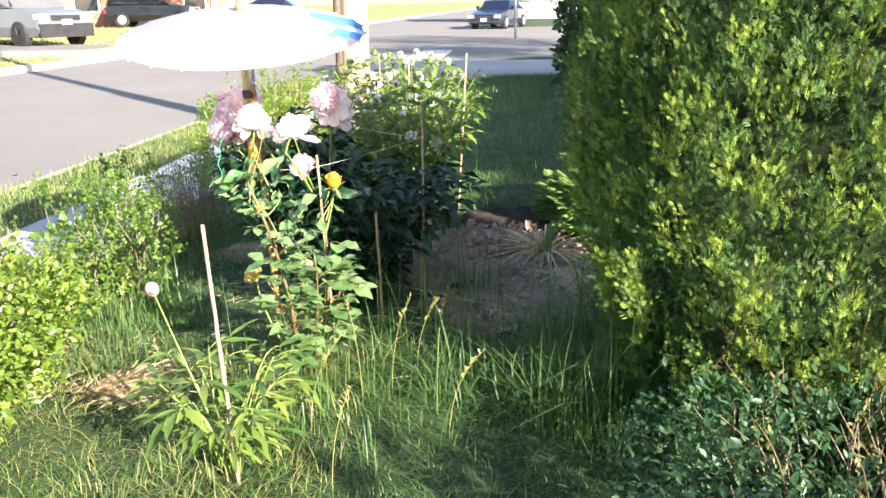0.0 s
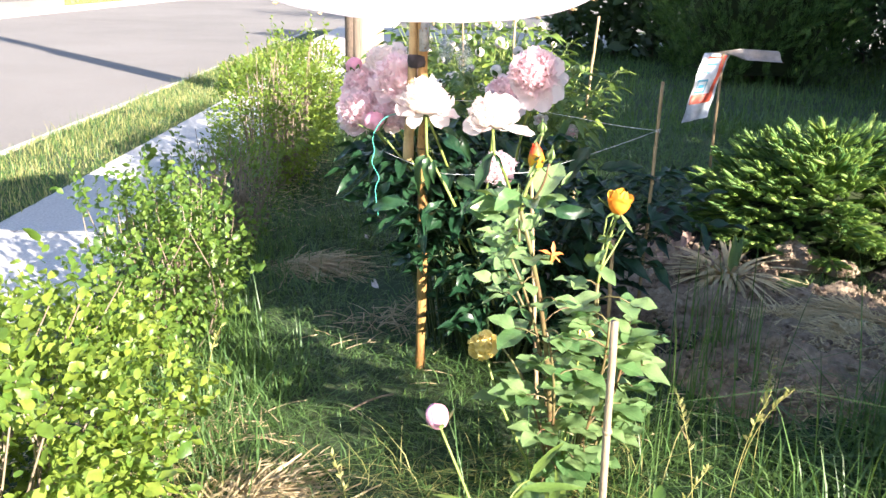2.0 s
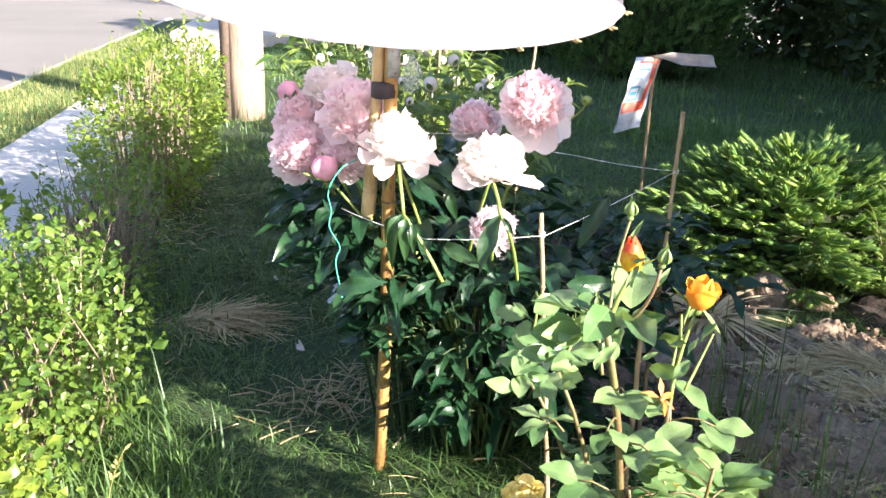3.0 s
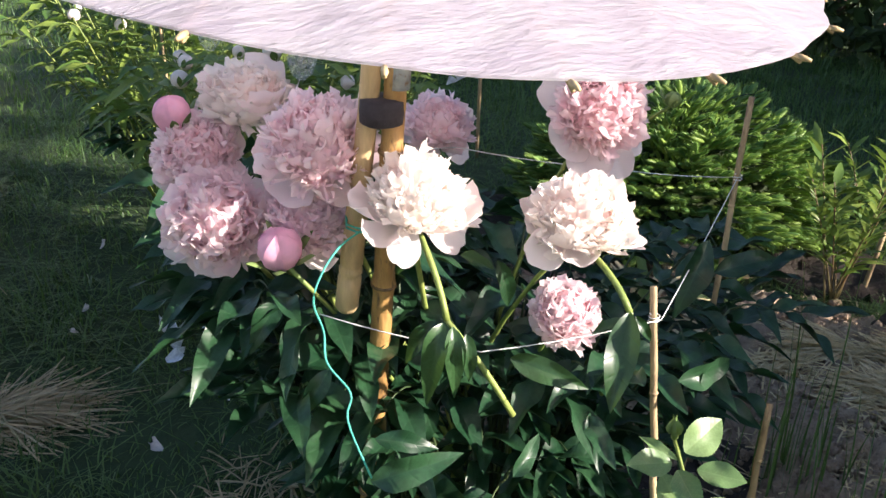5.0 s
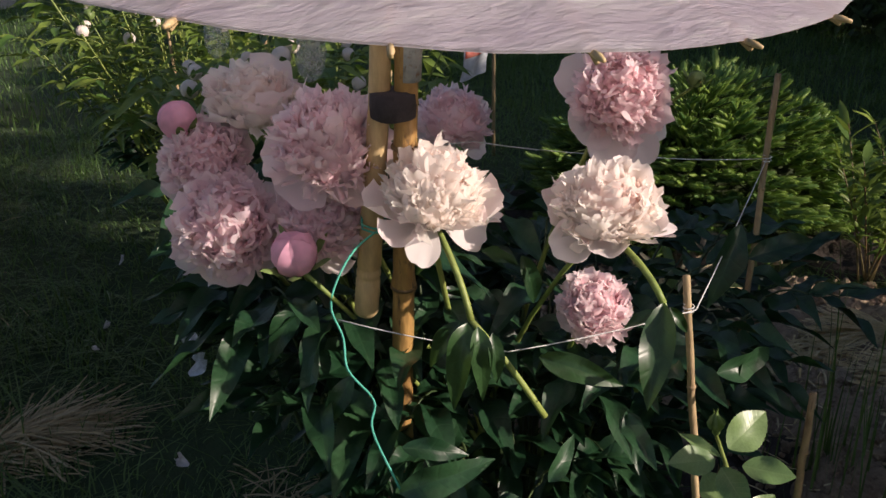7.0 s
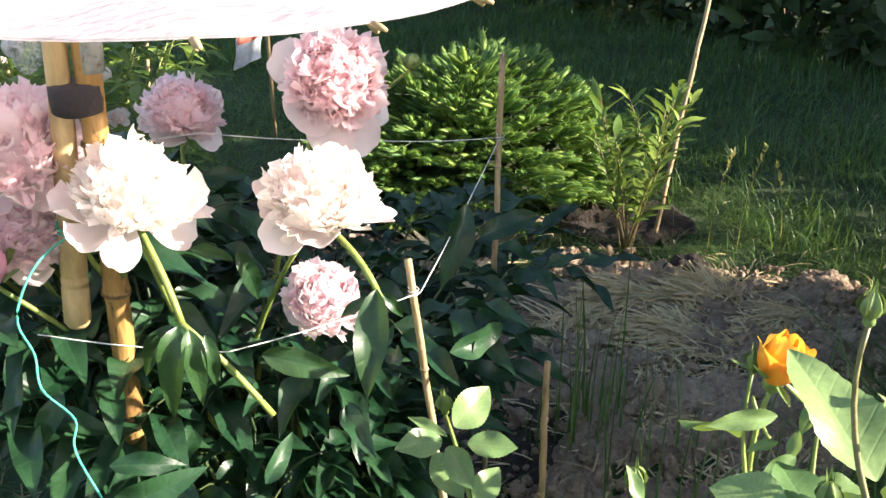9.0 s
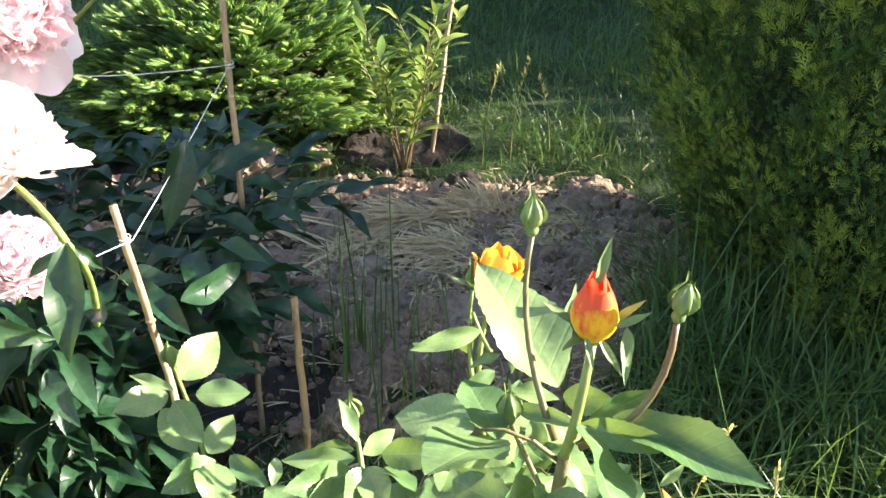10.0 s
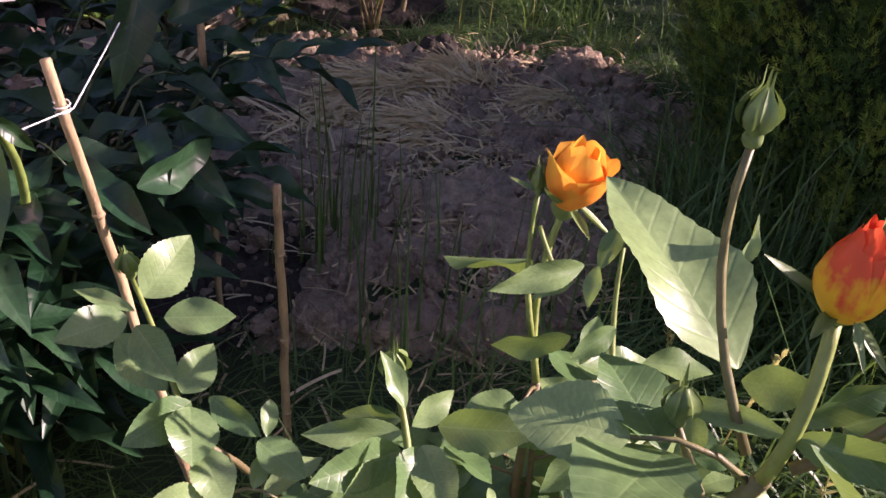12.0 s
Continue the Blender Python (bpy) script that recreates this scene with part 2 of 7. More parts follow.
M_trunk = rough_surface("bark", (0.12, 0.09, 0.07), (0.2, 0.15, 0.11), 5, 40, 0.7, 0.9)
M_canopy = rough_surface("parasol_fabric", (0.68, 0.61, 0.73), (0.84, 0.79, 0.87), 4, 30, 0.9, 0.5, (0.97, 0.96, 0.98), (1.6, 7.5, 1.0), 0.012)


def let_through(mat, col, amount):
    """Thin cloth: part of the light passes through it."""
    nt = mat.node_tree
    tr = nt.nodes.new("ShaderNodeBsdfTranslucent")
    tr.inputs["Color"].default_value = (*col, 1)
    ms = nt.nodes.new("ShaderNodeMixShader")
    ms.inputs[0].default_value = amount
    nt.links.new(nt.nodes["Principled BSDF"].outputs[0], ms.inputs[1])
    nt.links.new(tr.outputs[0], ms.inputs[2])
    nt.links.new(ms.outputs[0], nt.nodes["Material Output"].inputs["Surface"])


let_through(M_canopy, (1.0, 0.95, 0.98), 0.64)
M_canopy_blue = leaf_surface("blue_parasol_fabric", (0.12, 0.32, 0.72), (0.16, 0.38, 0.78), (0.15, 0.36, 0.8), 0.25, 0.6, grain=8, spec=0.2)
M_canopy_sky = leaf_surface("light_blue_parasol_fabric", (0.50, 0.70, 0.88), (0.55, 0.74, 0.9), (0.5, 0.7, 0.9), 0.25, 0.6, grain=8, spec=0.2)
M_bag_in = rough_surface("sack_inside", (0.30, 0.25, 0.21), (0.38, 0.33, 0.29), 6, 30, 0.35, 0.45)
M_bag = rough_surface("white_plastic_sack", (0.52, 0.57, 0.62), (0.64, 0.67, 0.70), 6, 30, 0.35, 0.35)
M_bag_red = rough_surface("red_print", (0.70, 0.10, 0.05), (0.76, 0.15, 0.08), 6, 30, 0.3, 0.4)
M_bag_blue = rough_surface("blue_print", (0.06, 0.30, 0.45), (0.08, 0.36, 0.5), 6, 30, 0.3, 0.4)
M_sticker = rough_surface("faded_sticker", (0.22, 0.27, 0.30), (0.42, 0.44, 0.42), 30, 90, 0.3, 0.5, (0.20, 0.12, 0.06))
M_film = rough_surface("clear_wrap", (0.70, 0.74, 0.70), (0.8, 0.82, 0.8), 20, 120, 0.6, 0.12)
M_film.node_tree.nodes["Principled BSDF"].inputs["Alpha"].default_value = 0.32
M_tyre = rough_surface("tyre_rubber", (0.02, 0.02, 0.02), (0.035, 0.035, 0.035), 5, 60, 0.3, 0.85)
M_rim = rough_surface("wheel_alloy", (0.45, 0.45, 0.46), (0.55, 0.55, 0.56), 5, 60, 0.05, 0.35, metal=0.7)
M_darkrim = rough_surface("dark_wheel", (0.03, 0.03, 0.035), (0.05, 0.05, 0.055), 5, 60, 0.05, 0.35, metal=0.5)
M_glass = rough_surface("dark_window", (0.02, 0.025, 0.03), (0.03, 0.035, 0.04), 2, 20, 0.02, 0.08)
M_plastic = rough_surface("black_plastic", (0.02, 0.02, 0.022), (0.035, 0.035, 0.036), 5, 60, 0.1, 0.5)
M_lamp = rough_surface("headlight_glass", (0.6, 0.62, 0.64), (0.75, 0.76, 0.78), 5, 60, 0.05, 0.1)
M_plate = rough_surface("number_plate", (0.75, 0.75, 0.75), (0.8, 0.8, 0.8), 5, 60, 0.02, 0.4)
M_taillamp = rough_surface("tail_lamp", (0.5, 0.02, 0.02), (0.6, 0.04, 0.03), 5, 60, 0.05, 0.2)
M_brick = rough_surface("brick_wall", (0.28, 0.13, 0.09), (0.36, 0.19, 0.13), 3, 30, 0.4, 0.9)
M_roof = rough_surface("shingle_roof", (0.07, 0.06, 0.055), (0.12, 0.10, 0.09), 3, 30, 0.4, 0.9)
M_siding = rough_surface("pale_siding", (0.6, 0.58, 0.54), (0.68, 0.66, 0.62), 2, 30, 0.2, 0.8)
M_metal = rough_surface("galvanised_steel", (0.40, 0.41, 0.42), (0.5, 0.5, 0.52), 6, 50, 0.1, 0.45, metal=0.8)


def car_paint(name, col):
    mat = rough_surface(name, col, tuple(min(1, c * 1.15) for c in col), 1.5, 200, 0.01, 0.28, metal=0.35)
    mat.node_tree.nodes["Principled BSDF"].inputs["Coat Weight"].default_value = 0.6
    return mat


M_suv = car_paint("silver_grey_paint", (0.20, 0.20, 0.20))
M_navy = car_paint("dark_blue_paint", (0.015, 0.022, 0.05))
M_black = car_paint("black_paint", (0.015, 0.015, 0.017))
M_white = car_paint("white_paint", (0.7, 0.7, 0.7))

# ---- mesh helpers ----
rng = np.random.default_rng(7)


def mesh_of(name, verts, faces, mat, smooth=True):
    """A mesh from arrays; mat: one material, or a list with an index for each face as a pair."""
    me = bpy.data.meshes.new(name)
    me.from_pydata(np.asarray(verts, float).tolist(), [], [tuple(int(i) for i in f) for f in faces])
    mats, index = mat if isinstance(mat, tuple) else ([mat], None)
    for m in mats:
        me.materials.append(m)
    if index is not None:
        me.polygons.foreach_set("material_index", np.asarray(index, np.int32))
    if smooth:
        me.polygons.foreach_set("use_smooth", np.ones(len(me.polygons), bool))
    me.update()
    return me


def thing(name, label, category, group="", kind="", at=(0, 0, 0)):
    ob = new(name)
    ob.empty_display_size = 0.05
    ob.location = at
    return tagged(ob, label, category, group, kind)


def world_of(ob):
    return ob.matrix_basis if ob.parent is None else world_of(ob.parent) @ ob.matrix_basis


def put(name, me, parent=None, label="", m=None):
    """Links a mesh at the pose m of the world, under parent if there is one."""
    ob = new(name, me)
    ob.matrix_basis = m if m is not None else Matrix.Identity(4)
    if parent is not None:
        ob.parent = parent
        ob.matrix_basis = world_of(parent).inverted() @ ob.matrix_basis
    if label:
        ob["label"] = label
    return ob


def part(name, bm, mat, parent, label="", smooth=True):
    me = bpy.data.meshes.new(name)
    bm.to_mesh(me)
    bm.free()
    me.materials.append(mat)
    if smooth:
        me.polygons.foreach_set("use_smooth", np.ones(len(me.polygons), bool))
    return put(name, me, parent, label)


def unit(v):
    v = np.asarray(v, float)
    return v / (np.linalg.norm(v, axis=-1, keepdims=True) + 1e-9)


def frames_of(along, up):
    """Turns whose y goes along, and whose z is as near up as can be. Arrays of n x 3."""
    y = unit(along)
    x = unit(np.cross(y, up))
    z = np.cross(x, y)
    return np.stack([x, y, z], -1)


def scatter(template, turns, places, sizes):
    """Many copies of a small template (verts, faces) in one pair of arrays."""
    tv, tf = template
    n, k = len(places), len(tv)
    v = np.einsum("nij,kj->nki", turns, tv) * np.reshape(sizes, (n, 1, -1)) + np.asarray(places)[:, None]
    f = []
    for face in tf:
        f.append(np.asarray(face)[None] + (np.arange(n) * k)[:, None])
    faces = [row for block in f for row in block.tolist()]
    return v.reshape(-1, 3), faces


def join(*pairs):
    vs, fs, o = [], [], 0
    for v, f in pairs:
        vs.append(np.asarray(v, float))
        fs += [[i + o for i in face] for face in f]
        o += len(v)
    return np.concatenate(vs), fs


def tube(points, radii, sides=6, wobble=0.0):
    """A tapered tube along points."""
    p = np.asarray(points, float)
    r = np.broadcast_to(np.asarray(radii, float), (len(p),))
    t = unit(np.gradient(p, axis=0))
    ref = np.array([0.31, 0.17, 0.93]) if abs(t[0] @ np.array([0, 0, 1])) < 0.9 else np.array([1.0, 0.1, 0])
    v, f = [], []
    for i in range(len(p)):
        x = unit(np.cross(t[i], ref))
        y = np.cross(t[i], x)
        a = np.arange(sides) * 2 * np.pi / sides
        rr = r[i] * (1 + wobble * np.sin(3 * a + i))
        v.append(p[i] + np.outer(rr * np.cos(a), x) + np.outer(rr * np.sin(a), y))
    v = np.concatenate(v)
    for i in range(len(p) - 1):
        for j in range(sides):
            k = (j + 1) % sides
            f.append([i * sides + j, i * sides + k, (i + 1) * sides + k, (i + 1) * sides + j])
    f.append(list(range(sides))[::-1])
    f.append([(len(p) - 1) * sides + j for j in range(sides)])
    return v, f


def bend(a, b, sag=(0, 0, 0), n=7):
    """Points from a to b, bowed by sag at the middle."""
    s = np.linspace(0, 1, n)[:, None]
    return (1 - s) * np.asarray(a) + s * np.asarray(b) + 4 * s * (1 - s) * np.asarray(sag)


def leaf(n=6, width=0.5, fold=0.15, droop=0.25, wave=0.0, teeth=0.0, belly=0.45, side=1, seed=0):
    """A leaf blade of length 1 along y, its face up. side: columns on each side of the midrib."""
    r = np.random.default_rng(seed)
    s = np.linspace(0, 1, n + 1)
    e = math.log(0.5) / math.log(belly)
    half = 0.5 * width * np.sin(np.pi * np.clip(s, 0, 1) ** e) ** 0.85
    v, f = [], []
    cols = 2 * side + 1
    for i, t in enumerate(s):
        w = half[i] * (1 + (teeth if i % 2 else -teeth))
        if i == n:
            w = 0.004
        if i == 0:
            w = 0.012
        for j in range(-side, side + 1):
            u = j / side
            z = fold * abs(u) * w * 2 - droop * t ** 2 + wave * math.sin(t * 9 + (2 if u > 0 else 0) + seed) * abs(u) * w * 2
            v.append((u * w, t * (1 - 0.15 * droop), z))
    for i in range(n):
        for j in range(cols - 1):
            a = i * cols + j
            f.append([a, a + 1, a + cols + 1, a + cols])
    return np.array(v), f


# ---- the lie of the land ----
def smooth_step(a, b, x):
    s = np.clip((np.asarray(x, float) - a) / (b - a), 0, 1)
    return s * s * (3 - 2 * s)


def ground_z(x, y):
    x, y = np.asarray(x, float), np.asarray(y, float)
    z = -0.12 * (1 - smooth_step(-1.35, -0.3, x)) - 0.04 * (1 - smooth_step(-2.2, -1.6, x))
    z = z + 0.012 * np.sin(2.3 * x + 1.1 * y) * np.cos(1.7 * y - x) * smooth_step(-2.2, -1.8, x)
    z = z + 0.055 * np.exp(-(((x - 0.1) / 0.55) ** 2 + ((y - 3.05) / 0.38) ** 2) ** 2)
    z = z - 0.09 * np.exp(-(((x + 0.42) / 0.16) ** 2 + ((y - 3.45) / 0.2) ** 2))
    far = smooth_step(19.6, 20.6, y) * (1 - smooth_step(49.5, 50.5, y)) * smooth_step(-3.98, -3.9, x)
    z = z * (1 - far) - 0.24 * far
    z = z - 0.06 * (1 - smooth_step(-3.98, -3.9, x))
    z = z + 0.16 * (1 - smooth_step(-11.45, -11.35, x)) + 0.18 * (1 - smooth_step(-17.0, -12.0, x))
    return z


def axis_steps(*spans):
    return np.unique(np.concatenate([np.linspace(a, b, n) for a, b, n in spans]).round(4))


gx = axis_steps((-600, -40, 9), (-40, -12, 15), (-12, -11, 9), (-11, -4.2, 8), (-4.2, -2.2, 26), (-2.2, 1.6, 96), (1.6, 8, 22), (8, 40, 9), (40, 600, 9))
gy = axis_steps((-600, -20, 9), (-20, 0, 12), (0, 1.4, 10), (1.4, 5.4, 100), (5.4, 16, 36), (16, 60, 16), (60, 900, 12))
XX, YY = np.meshgrid(gx, gy)
ZZ = ground_z(XX, YY)
nx, ny = len(gx), len(gy)
gv = np.stack([XX, YY, ZZ], -1).reshape(-1, 3)
gi = np.arange(nx * ny).reshape(ny, nx)
gf = np.stack([gi[:-1, :-1], gi[:-1, 1:], gi[1:, 1:], gi[1:, :-1]], -1).reshape(-1, 4)
cx = gv[gf].mean(1)
mi = np.where(cx[:, 0] < -11.4, 1, 0)
tagged(put("ground", mesh_of("ground", gv, gf, ([M_earth, M_far], mi))), "earth of the yard sloping gently down to the street", "ground", kind="structure")


def slab(name, x0, x1, y0, y1, z0, z1, mat, label, category, bevel=0.01, kind="structure", parent=None):
    bm = bmesh.new()
    bmesh.ops.create_cube(bm, size=1)
    for v in bm.verts:
        v.co = ((x0 + x1) / 2 + v.co.x * (x1 - x0), (y0 + y1) / 2 + v.co.y * (y1 - y0), (z0 + z1) / 2 + v.co.z * (z1 - z0))
    if bevel:
        bmesh.ops.bevel(bm, geom=bm.edges[:], offset=bevel, segments=2, affect='EDGES')
    ob = part(name, bm, mat, parent, "", smooth=False)
    if parent is None:
        tagged(ob, label, category, kind=kind)
    elif label:
        ob["label"] = label
    return ob


slab("road", -11.2, -4.02, -60, 300, -0.40, -0.195, M_road, "worn light grey asphalt of a quiet street", "road", 0)
slab("kerb_near", -4.02, -3.93, -60, 20.3, -0.42, -0.172, M_kerb, "low worn concrete kerb beside the grass verge", "kerb", 0.02)
slab("kerb_far", -11.5, -11.2, -60, 300, -0.42, -0.06, M_kerb, "pale concrete kerb across the street", "kerb", 0.03)
walk_top = -0.142
pavement = thing("pavement", "pale concrete pavement slabs beside the hedge", "pavement", kind="structure")
for k in range(26):
    y0 = -6 + k * 1.2
    slab("paving_slab", -3.12, -2.32, y0 + 0.006, y0 + 1.194, -0.3, walk_top, M_walk, "", "", 0.008, parent=pavement)
slab("driveway", -3.1, 9.0, 14.2, 17.6, -0.3, 0.035, M_drive, "sunlit pale concrete driveway crossing the front lawn", "driveway", 0.02)
slab("far_driveway", -40, -11.45, 21.6, 25.2, -0.3, 0.13, M_road, "grey asphalt driveway across the street", "driveway", 0.02)
slab("side_road", -4.02, 60, 20.4, 49.8, -0.4, -0.198, M_road, "asphalt of the street where it turns the corner", "road", 0)


# ---- bare soil ----
def soil_edge(x, y):
    """Above 0 inside the bare patch."""
    x, y = np.asarray(x, float), np.asarray(y, float)
    a = 1 - ((x - 0.22) / 0.66) ** 2 - ((y - 3.25) / 0.47) ** 2
    b = 1 - ((x + 0.22) / 0.46) ** 2 - ((y - 3.95) / 0.55) ** 2
    c = 1 - ((x - 0.40) / 0.22) ** 2 - ((y - 3.72) / 0.2) ** 2
    w = 0.16 * np.sin(7 * x + 3 * y) + 0.12 * np.sin(11 * y - 5 * x) + 0.1 * np.sin(19 * x + 13 * y)
    return np.maximum(np.maximum(a, b), c) + w


def patch(name, edge, x0, x1, y0, y1, step, mat, lift, lump, label, category):
    xs, ys = np.arange(x0, x1, step), np.arange(y0, y1, step)
    X, Y = np.meshgrid(xs, ys)
    E = edge(X, Y)
    lumps = np.array([noise.fractal(Vector((a * 9, b * 9, 0.3)), 0.8, 2.0, 5) for a, b in zip(X.ravel(), Y.ravel())]).reshape(X.shape)
    fine = np.array([noise.noise(Vector((a * 45, b * 45, 1.3))) for a, b in zip(X.ravel(), Y.ravel())]).reshape(X.shape)
    Z = ground_z(X, Y) + lift * smooth_step(-0.1, 0.35, E) + (lumps * lump + fine * lump * 0.35) * smooth_step(-0.1, 0.3, E) - 0.03 * (E < 0)
    idx = np.arange(X.size).reshape(X.shape)
    keep = E[:-1, :-1] > -0.14
    f = np.stack([idx[:-1, :-1], idx[:-1, 1:], idx[1:, 1:], idx[1:, :-1]], -1)[keep]
    used = np.unique(f)
    remap = -np.ones(X.size, int)
    remap[used] = np.arange(len(used))
    v = np.stack([X, Y, Z], -1).reshape(-1, 3)[used]
    return tagged(put(name, mesh_of(name, v, remap[f], mat)), label, category, kind="structure")


patch("soil", soil_edge, -0.75, 1.0, 2.7, 4.6, 0.014, M_soil, 0.018, 0.042, "bare dry crumbly grey-brown soil of a dug bed", "soil")


def hole_edge(x, y):
    return 1 - ((x + 0.38) / 0.20) ** 2 - ((y - 3.36) / 0.15) ** 2 + 0.2 * np.sin(23 * x + 9 * y)


def bed_edge(x, y):
    a = 1 - ((x - 0.25) / 0.62) ** 2 - ((y - 4.62) / 0.38) ** 2
    b = 1 - ((x - 0.78) / 0.22) ** 2 - ((y - 3.95) / 0.2) ** 2
    return np.maximum(a, b) + 0.2 * np.sin(9 * x + 5 * y)


patch("dark_soil", bed_edge, -0.5, 1.2, 3.6, 5.2, 0.03, M_darksoil, 0.02, 0.03, "dark soil under the dwarf spruce", "soil")
patch("dug_hole", hole_edge, -0.65, -0.1, 3.1, 3.6, 0.014, M_darksoil, 0.03, 0.03, "dark soil at the edge of a dug hole", "soil")

# clods and crumbs
ico = bmesh.new()
bmesh.ops.create_icosphere(ico, subdivisions=1, radius=1)
ico_v = np.array([v.co[:] for v in ico.verts])
ico_f = [[v.index for v in f.verts] for f in ico.faces]
ico.free()


def clods(name, count, edge, box, size, mat, label):
    x = rng.uniform(box[0], box[1], count * 4)
    y = rng.uniform(box[2], box[3], count * 4)
    k = edge(x, y) > 0.05
    x, y = x[k][:count], y[k][:count]
    n = len(x)
    t = frames_of(rng.normal(size=(n, 3)), rng.normal(size=(n, 3)))
    s = size * rng.lognormal(0, 0.6, (n, 1)) * rng.uniform(0.6, 1.2, (n, 3))
    v, f = scatter((ico_v, ico_f), t, np.stack([x, y, ground_z(x, y) + 0.022], -1), s)
    v += rng.normal(0, size * 0.12, v.shape)
    tagged(put(name, mesh_of(name, v, f, mat, smooth=False)), label, "soil", kind="stuff")


clods("soil_crumbs", 2600, soil_edge, (-0.7, 1.0, 2.7, 4.5), 0.0065, M_soil, "loose dry crumbs of soil on the bare bed")


def soil_clod(x, y, r, h, seed, mat=None, label="rounded dry clod of dug soil"):
    bm = bmesh.new()
    bmesh.ops.create_icosphere(bm, subdivisions=4, radius=1)
    for v in bm.verts:
        n = noise.fractal(v.co * 1.8 + Vector((seed, 0, 0)), 0.9, 2.0, 5) * 0.28 + noise.noise(v.co * 9) * 0.06
        v.co = v.co * (1 + n)
        v.co = Vector((x + v.co.x * r, y + v.co.y * r * 0.85, float(ground_z(x, y)) + 0.01 + v.co.z * h))
    tagged(part("soil_clod", bm, mat or M_soil, None), label, "clod", "clods on the dug bed")


soil_clod(0.36, 4.16, 0.10, 0.10, 1)
soil_clod(0.52, 4.10, 0.06, 0.04, 2)
soil_clod(0.62, 3.60, 0.07, 0.045, 3, M_darksoil, "dark clod of dug soil")
soil_clod(0.10, 3.48, 0.05, 0.03, 4)
soil_clod(0.45, 3.40, 0.055, 0.03, 5)
soil_clod(-0.12, 3.62, 0.07, 0.04, 6)
soil_clod(0.78, 3.30, 0.06, 0.03, 7)
soil_clod(0.25, 3.80, 0.06, 0.035, 8)


def straw(name, centre, spread, count, length, lift, mat, label, along=None, category="straw", kind="stuff"):
    n = count
    x = centre[0] + rng.normal(0, spread[0], n)
    y = centre[1] + rng.normal(0, spread[1], n)
    h = lift * np.exp(-((x - centre[0]) / spread[0]) ** 2 / 2 - ((y - centre[1]) / spread[1]) ** 2 / 2)
    z = ground_z(x, y) + 0.012 + h * rng.uniform(0.2, 1, n)
    a = rng.uniform(0, 2 * np.pi, n) if along is None else along + rng.normal(0, 0.6, n)
    d = np.stack([np.cos(a), np.sin(a), rng.normal(0, 0.08, n)], -1)
    s = np.linspace(0, 1, 5)
    w = 0.0016
    tv, tf = [], []
    for i, t in enumerate(s):
        tv += [(-1, t, -0.25 * (t - 0.5) ** 2), (1, t, -0.25 * (t - 0.5) ** 2)]
    tf = [[2 * i, 2 * i + 1, 2 * i + 3, 2 * i + 2] for i in range(4)]
    L = length * rng.uniform(0.5, 1.4, n)
    turns = frames_of(d, np.tile([0, 0, 1.0], (n, 1)) + rng.normal(0, 0.3, (n, 3)))
    turns = turns * np.stack([rng.uniform(0.6, 1.6, n) * w, L, L], -1)[:, None, :]
    v, f = scatter((np.array(tv), tf), turns, np.stack([x, y, z], -1), np.ones((n, 1)))
    return tagged(put(name, mesh_of(name, v, f, mat)), label, category, kind=kind)


straw("straw_pile", (-1.56, 4.33), (0.07, 0.04), 600, 0.17, 0.045, M_straw, "heap of dry straw lying on the lawn", 0.1, "straw pile", "stuff")
straw("straw_pile", (-1.42, 2.64), (0.075, 0.07), 600, 0.11, 0.03, M_straw, "small heap of dry straw beside the hedge", 0.7, "straw pile", "stuff")
straw("straw_pile", (-1.75, 2.9), (0.16, 0.18), 500, 0.12, 0.03, M_straw, "thin litter of dry grass under the hedge", None, "straw pile", "stuff")
straw("straw_litter", (0.2, 3.3), (0.36, 0.28), 1300, 0.07, 0.012, M_palestraw, "scattered dry straw on the bare soil")
straw("straw_litter", (0.16, 3.58), (0.09, 0.05), 380, 0.09, 0.05, M_palestraw, "dry roots and straw on a clod of turf", None)
straw("straw_litter", (0.33, 3.55), (0.06, 0.045), 600, 0.12, 0.07, M_palestraw, "tuft of pale dead grass on the soil", 2.2)
straw("straw_litter", (0.47, 3.44), (0.07, 0.045), 600, 0.12, 0.07, M_palestraw, "tuft of pale dead grass on the soil", 1.2)
straw("straw_litter", (0.23, 3.35), (0.05, 0.07), 560, 0.10, 0.04, M_palestraw, "thin patch of dry roots on the soil", 1.8)
straw("straw_litter", (0.52, 3.21), (0.06, 0.045), 300, 0.11, 0.04, M_palestraw, "tuft of dry grass on the soil", 2.6)
straw("straw_litter", (0.0, 3.15), (0.18, 0.14), 450, 0.06, 0.01, M_palestraw, "short cut straws on the bare soil")
straw("straw_litter", (0.08, 2.92), (0.25, 0.05), 500, 0.07, 0.03, M_straw, "dry straw along the front of the soil", 0.2)
straw("straw_litter", (-1.1, 3.75), (0.12, 0.10), 200, 0.10, 0.02, M_straw, "a few dry straws in the shaded grass")
straw("leaf_litter", (-1.9, 5.6), (0.15, 0.6), 900, 0.06, 0.03, M_straw, "dry brown litter under the hedge")

twig = thing("fallen_twig", "short dry twig lying in the grass", "twig", at=(-1.16, 3.05, float(ground_z(-1.16, 3.05)) + 0.04))
tz = float(ground_z(-1.16, 3.05)) + 0.05
put("wood", mesh_of("wood", *tube([(-1.22, 3.02, tz - 0.01), (-1.18, 3.05, tz), (-1.14, 3.06, tz + 0.012), (-1.11, 3.08, tz + 0.01)], (0.002, 0.0032, 0.003, 0.0036), 7, 0.1), M_twig), twig)

# ---- grass ----
blade_s = np.linspace(0, 1, 4)


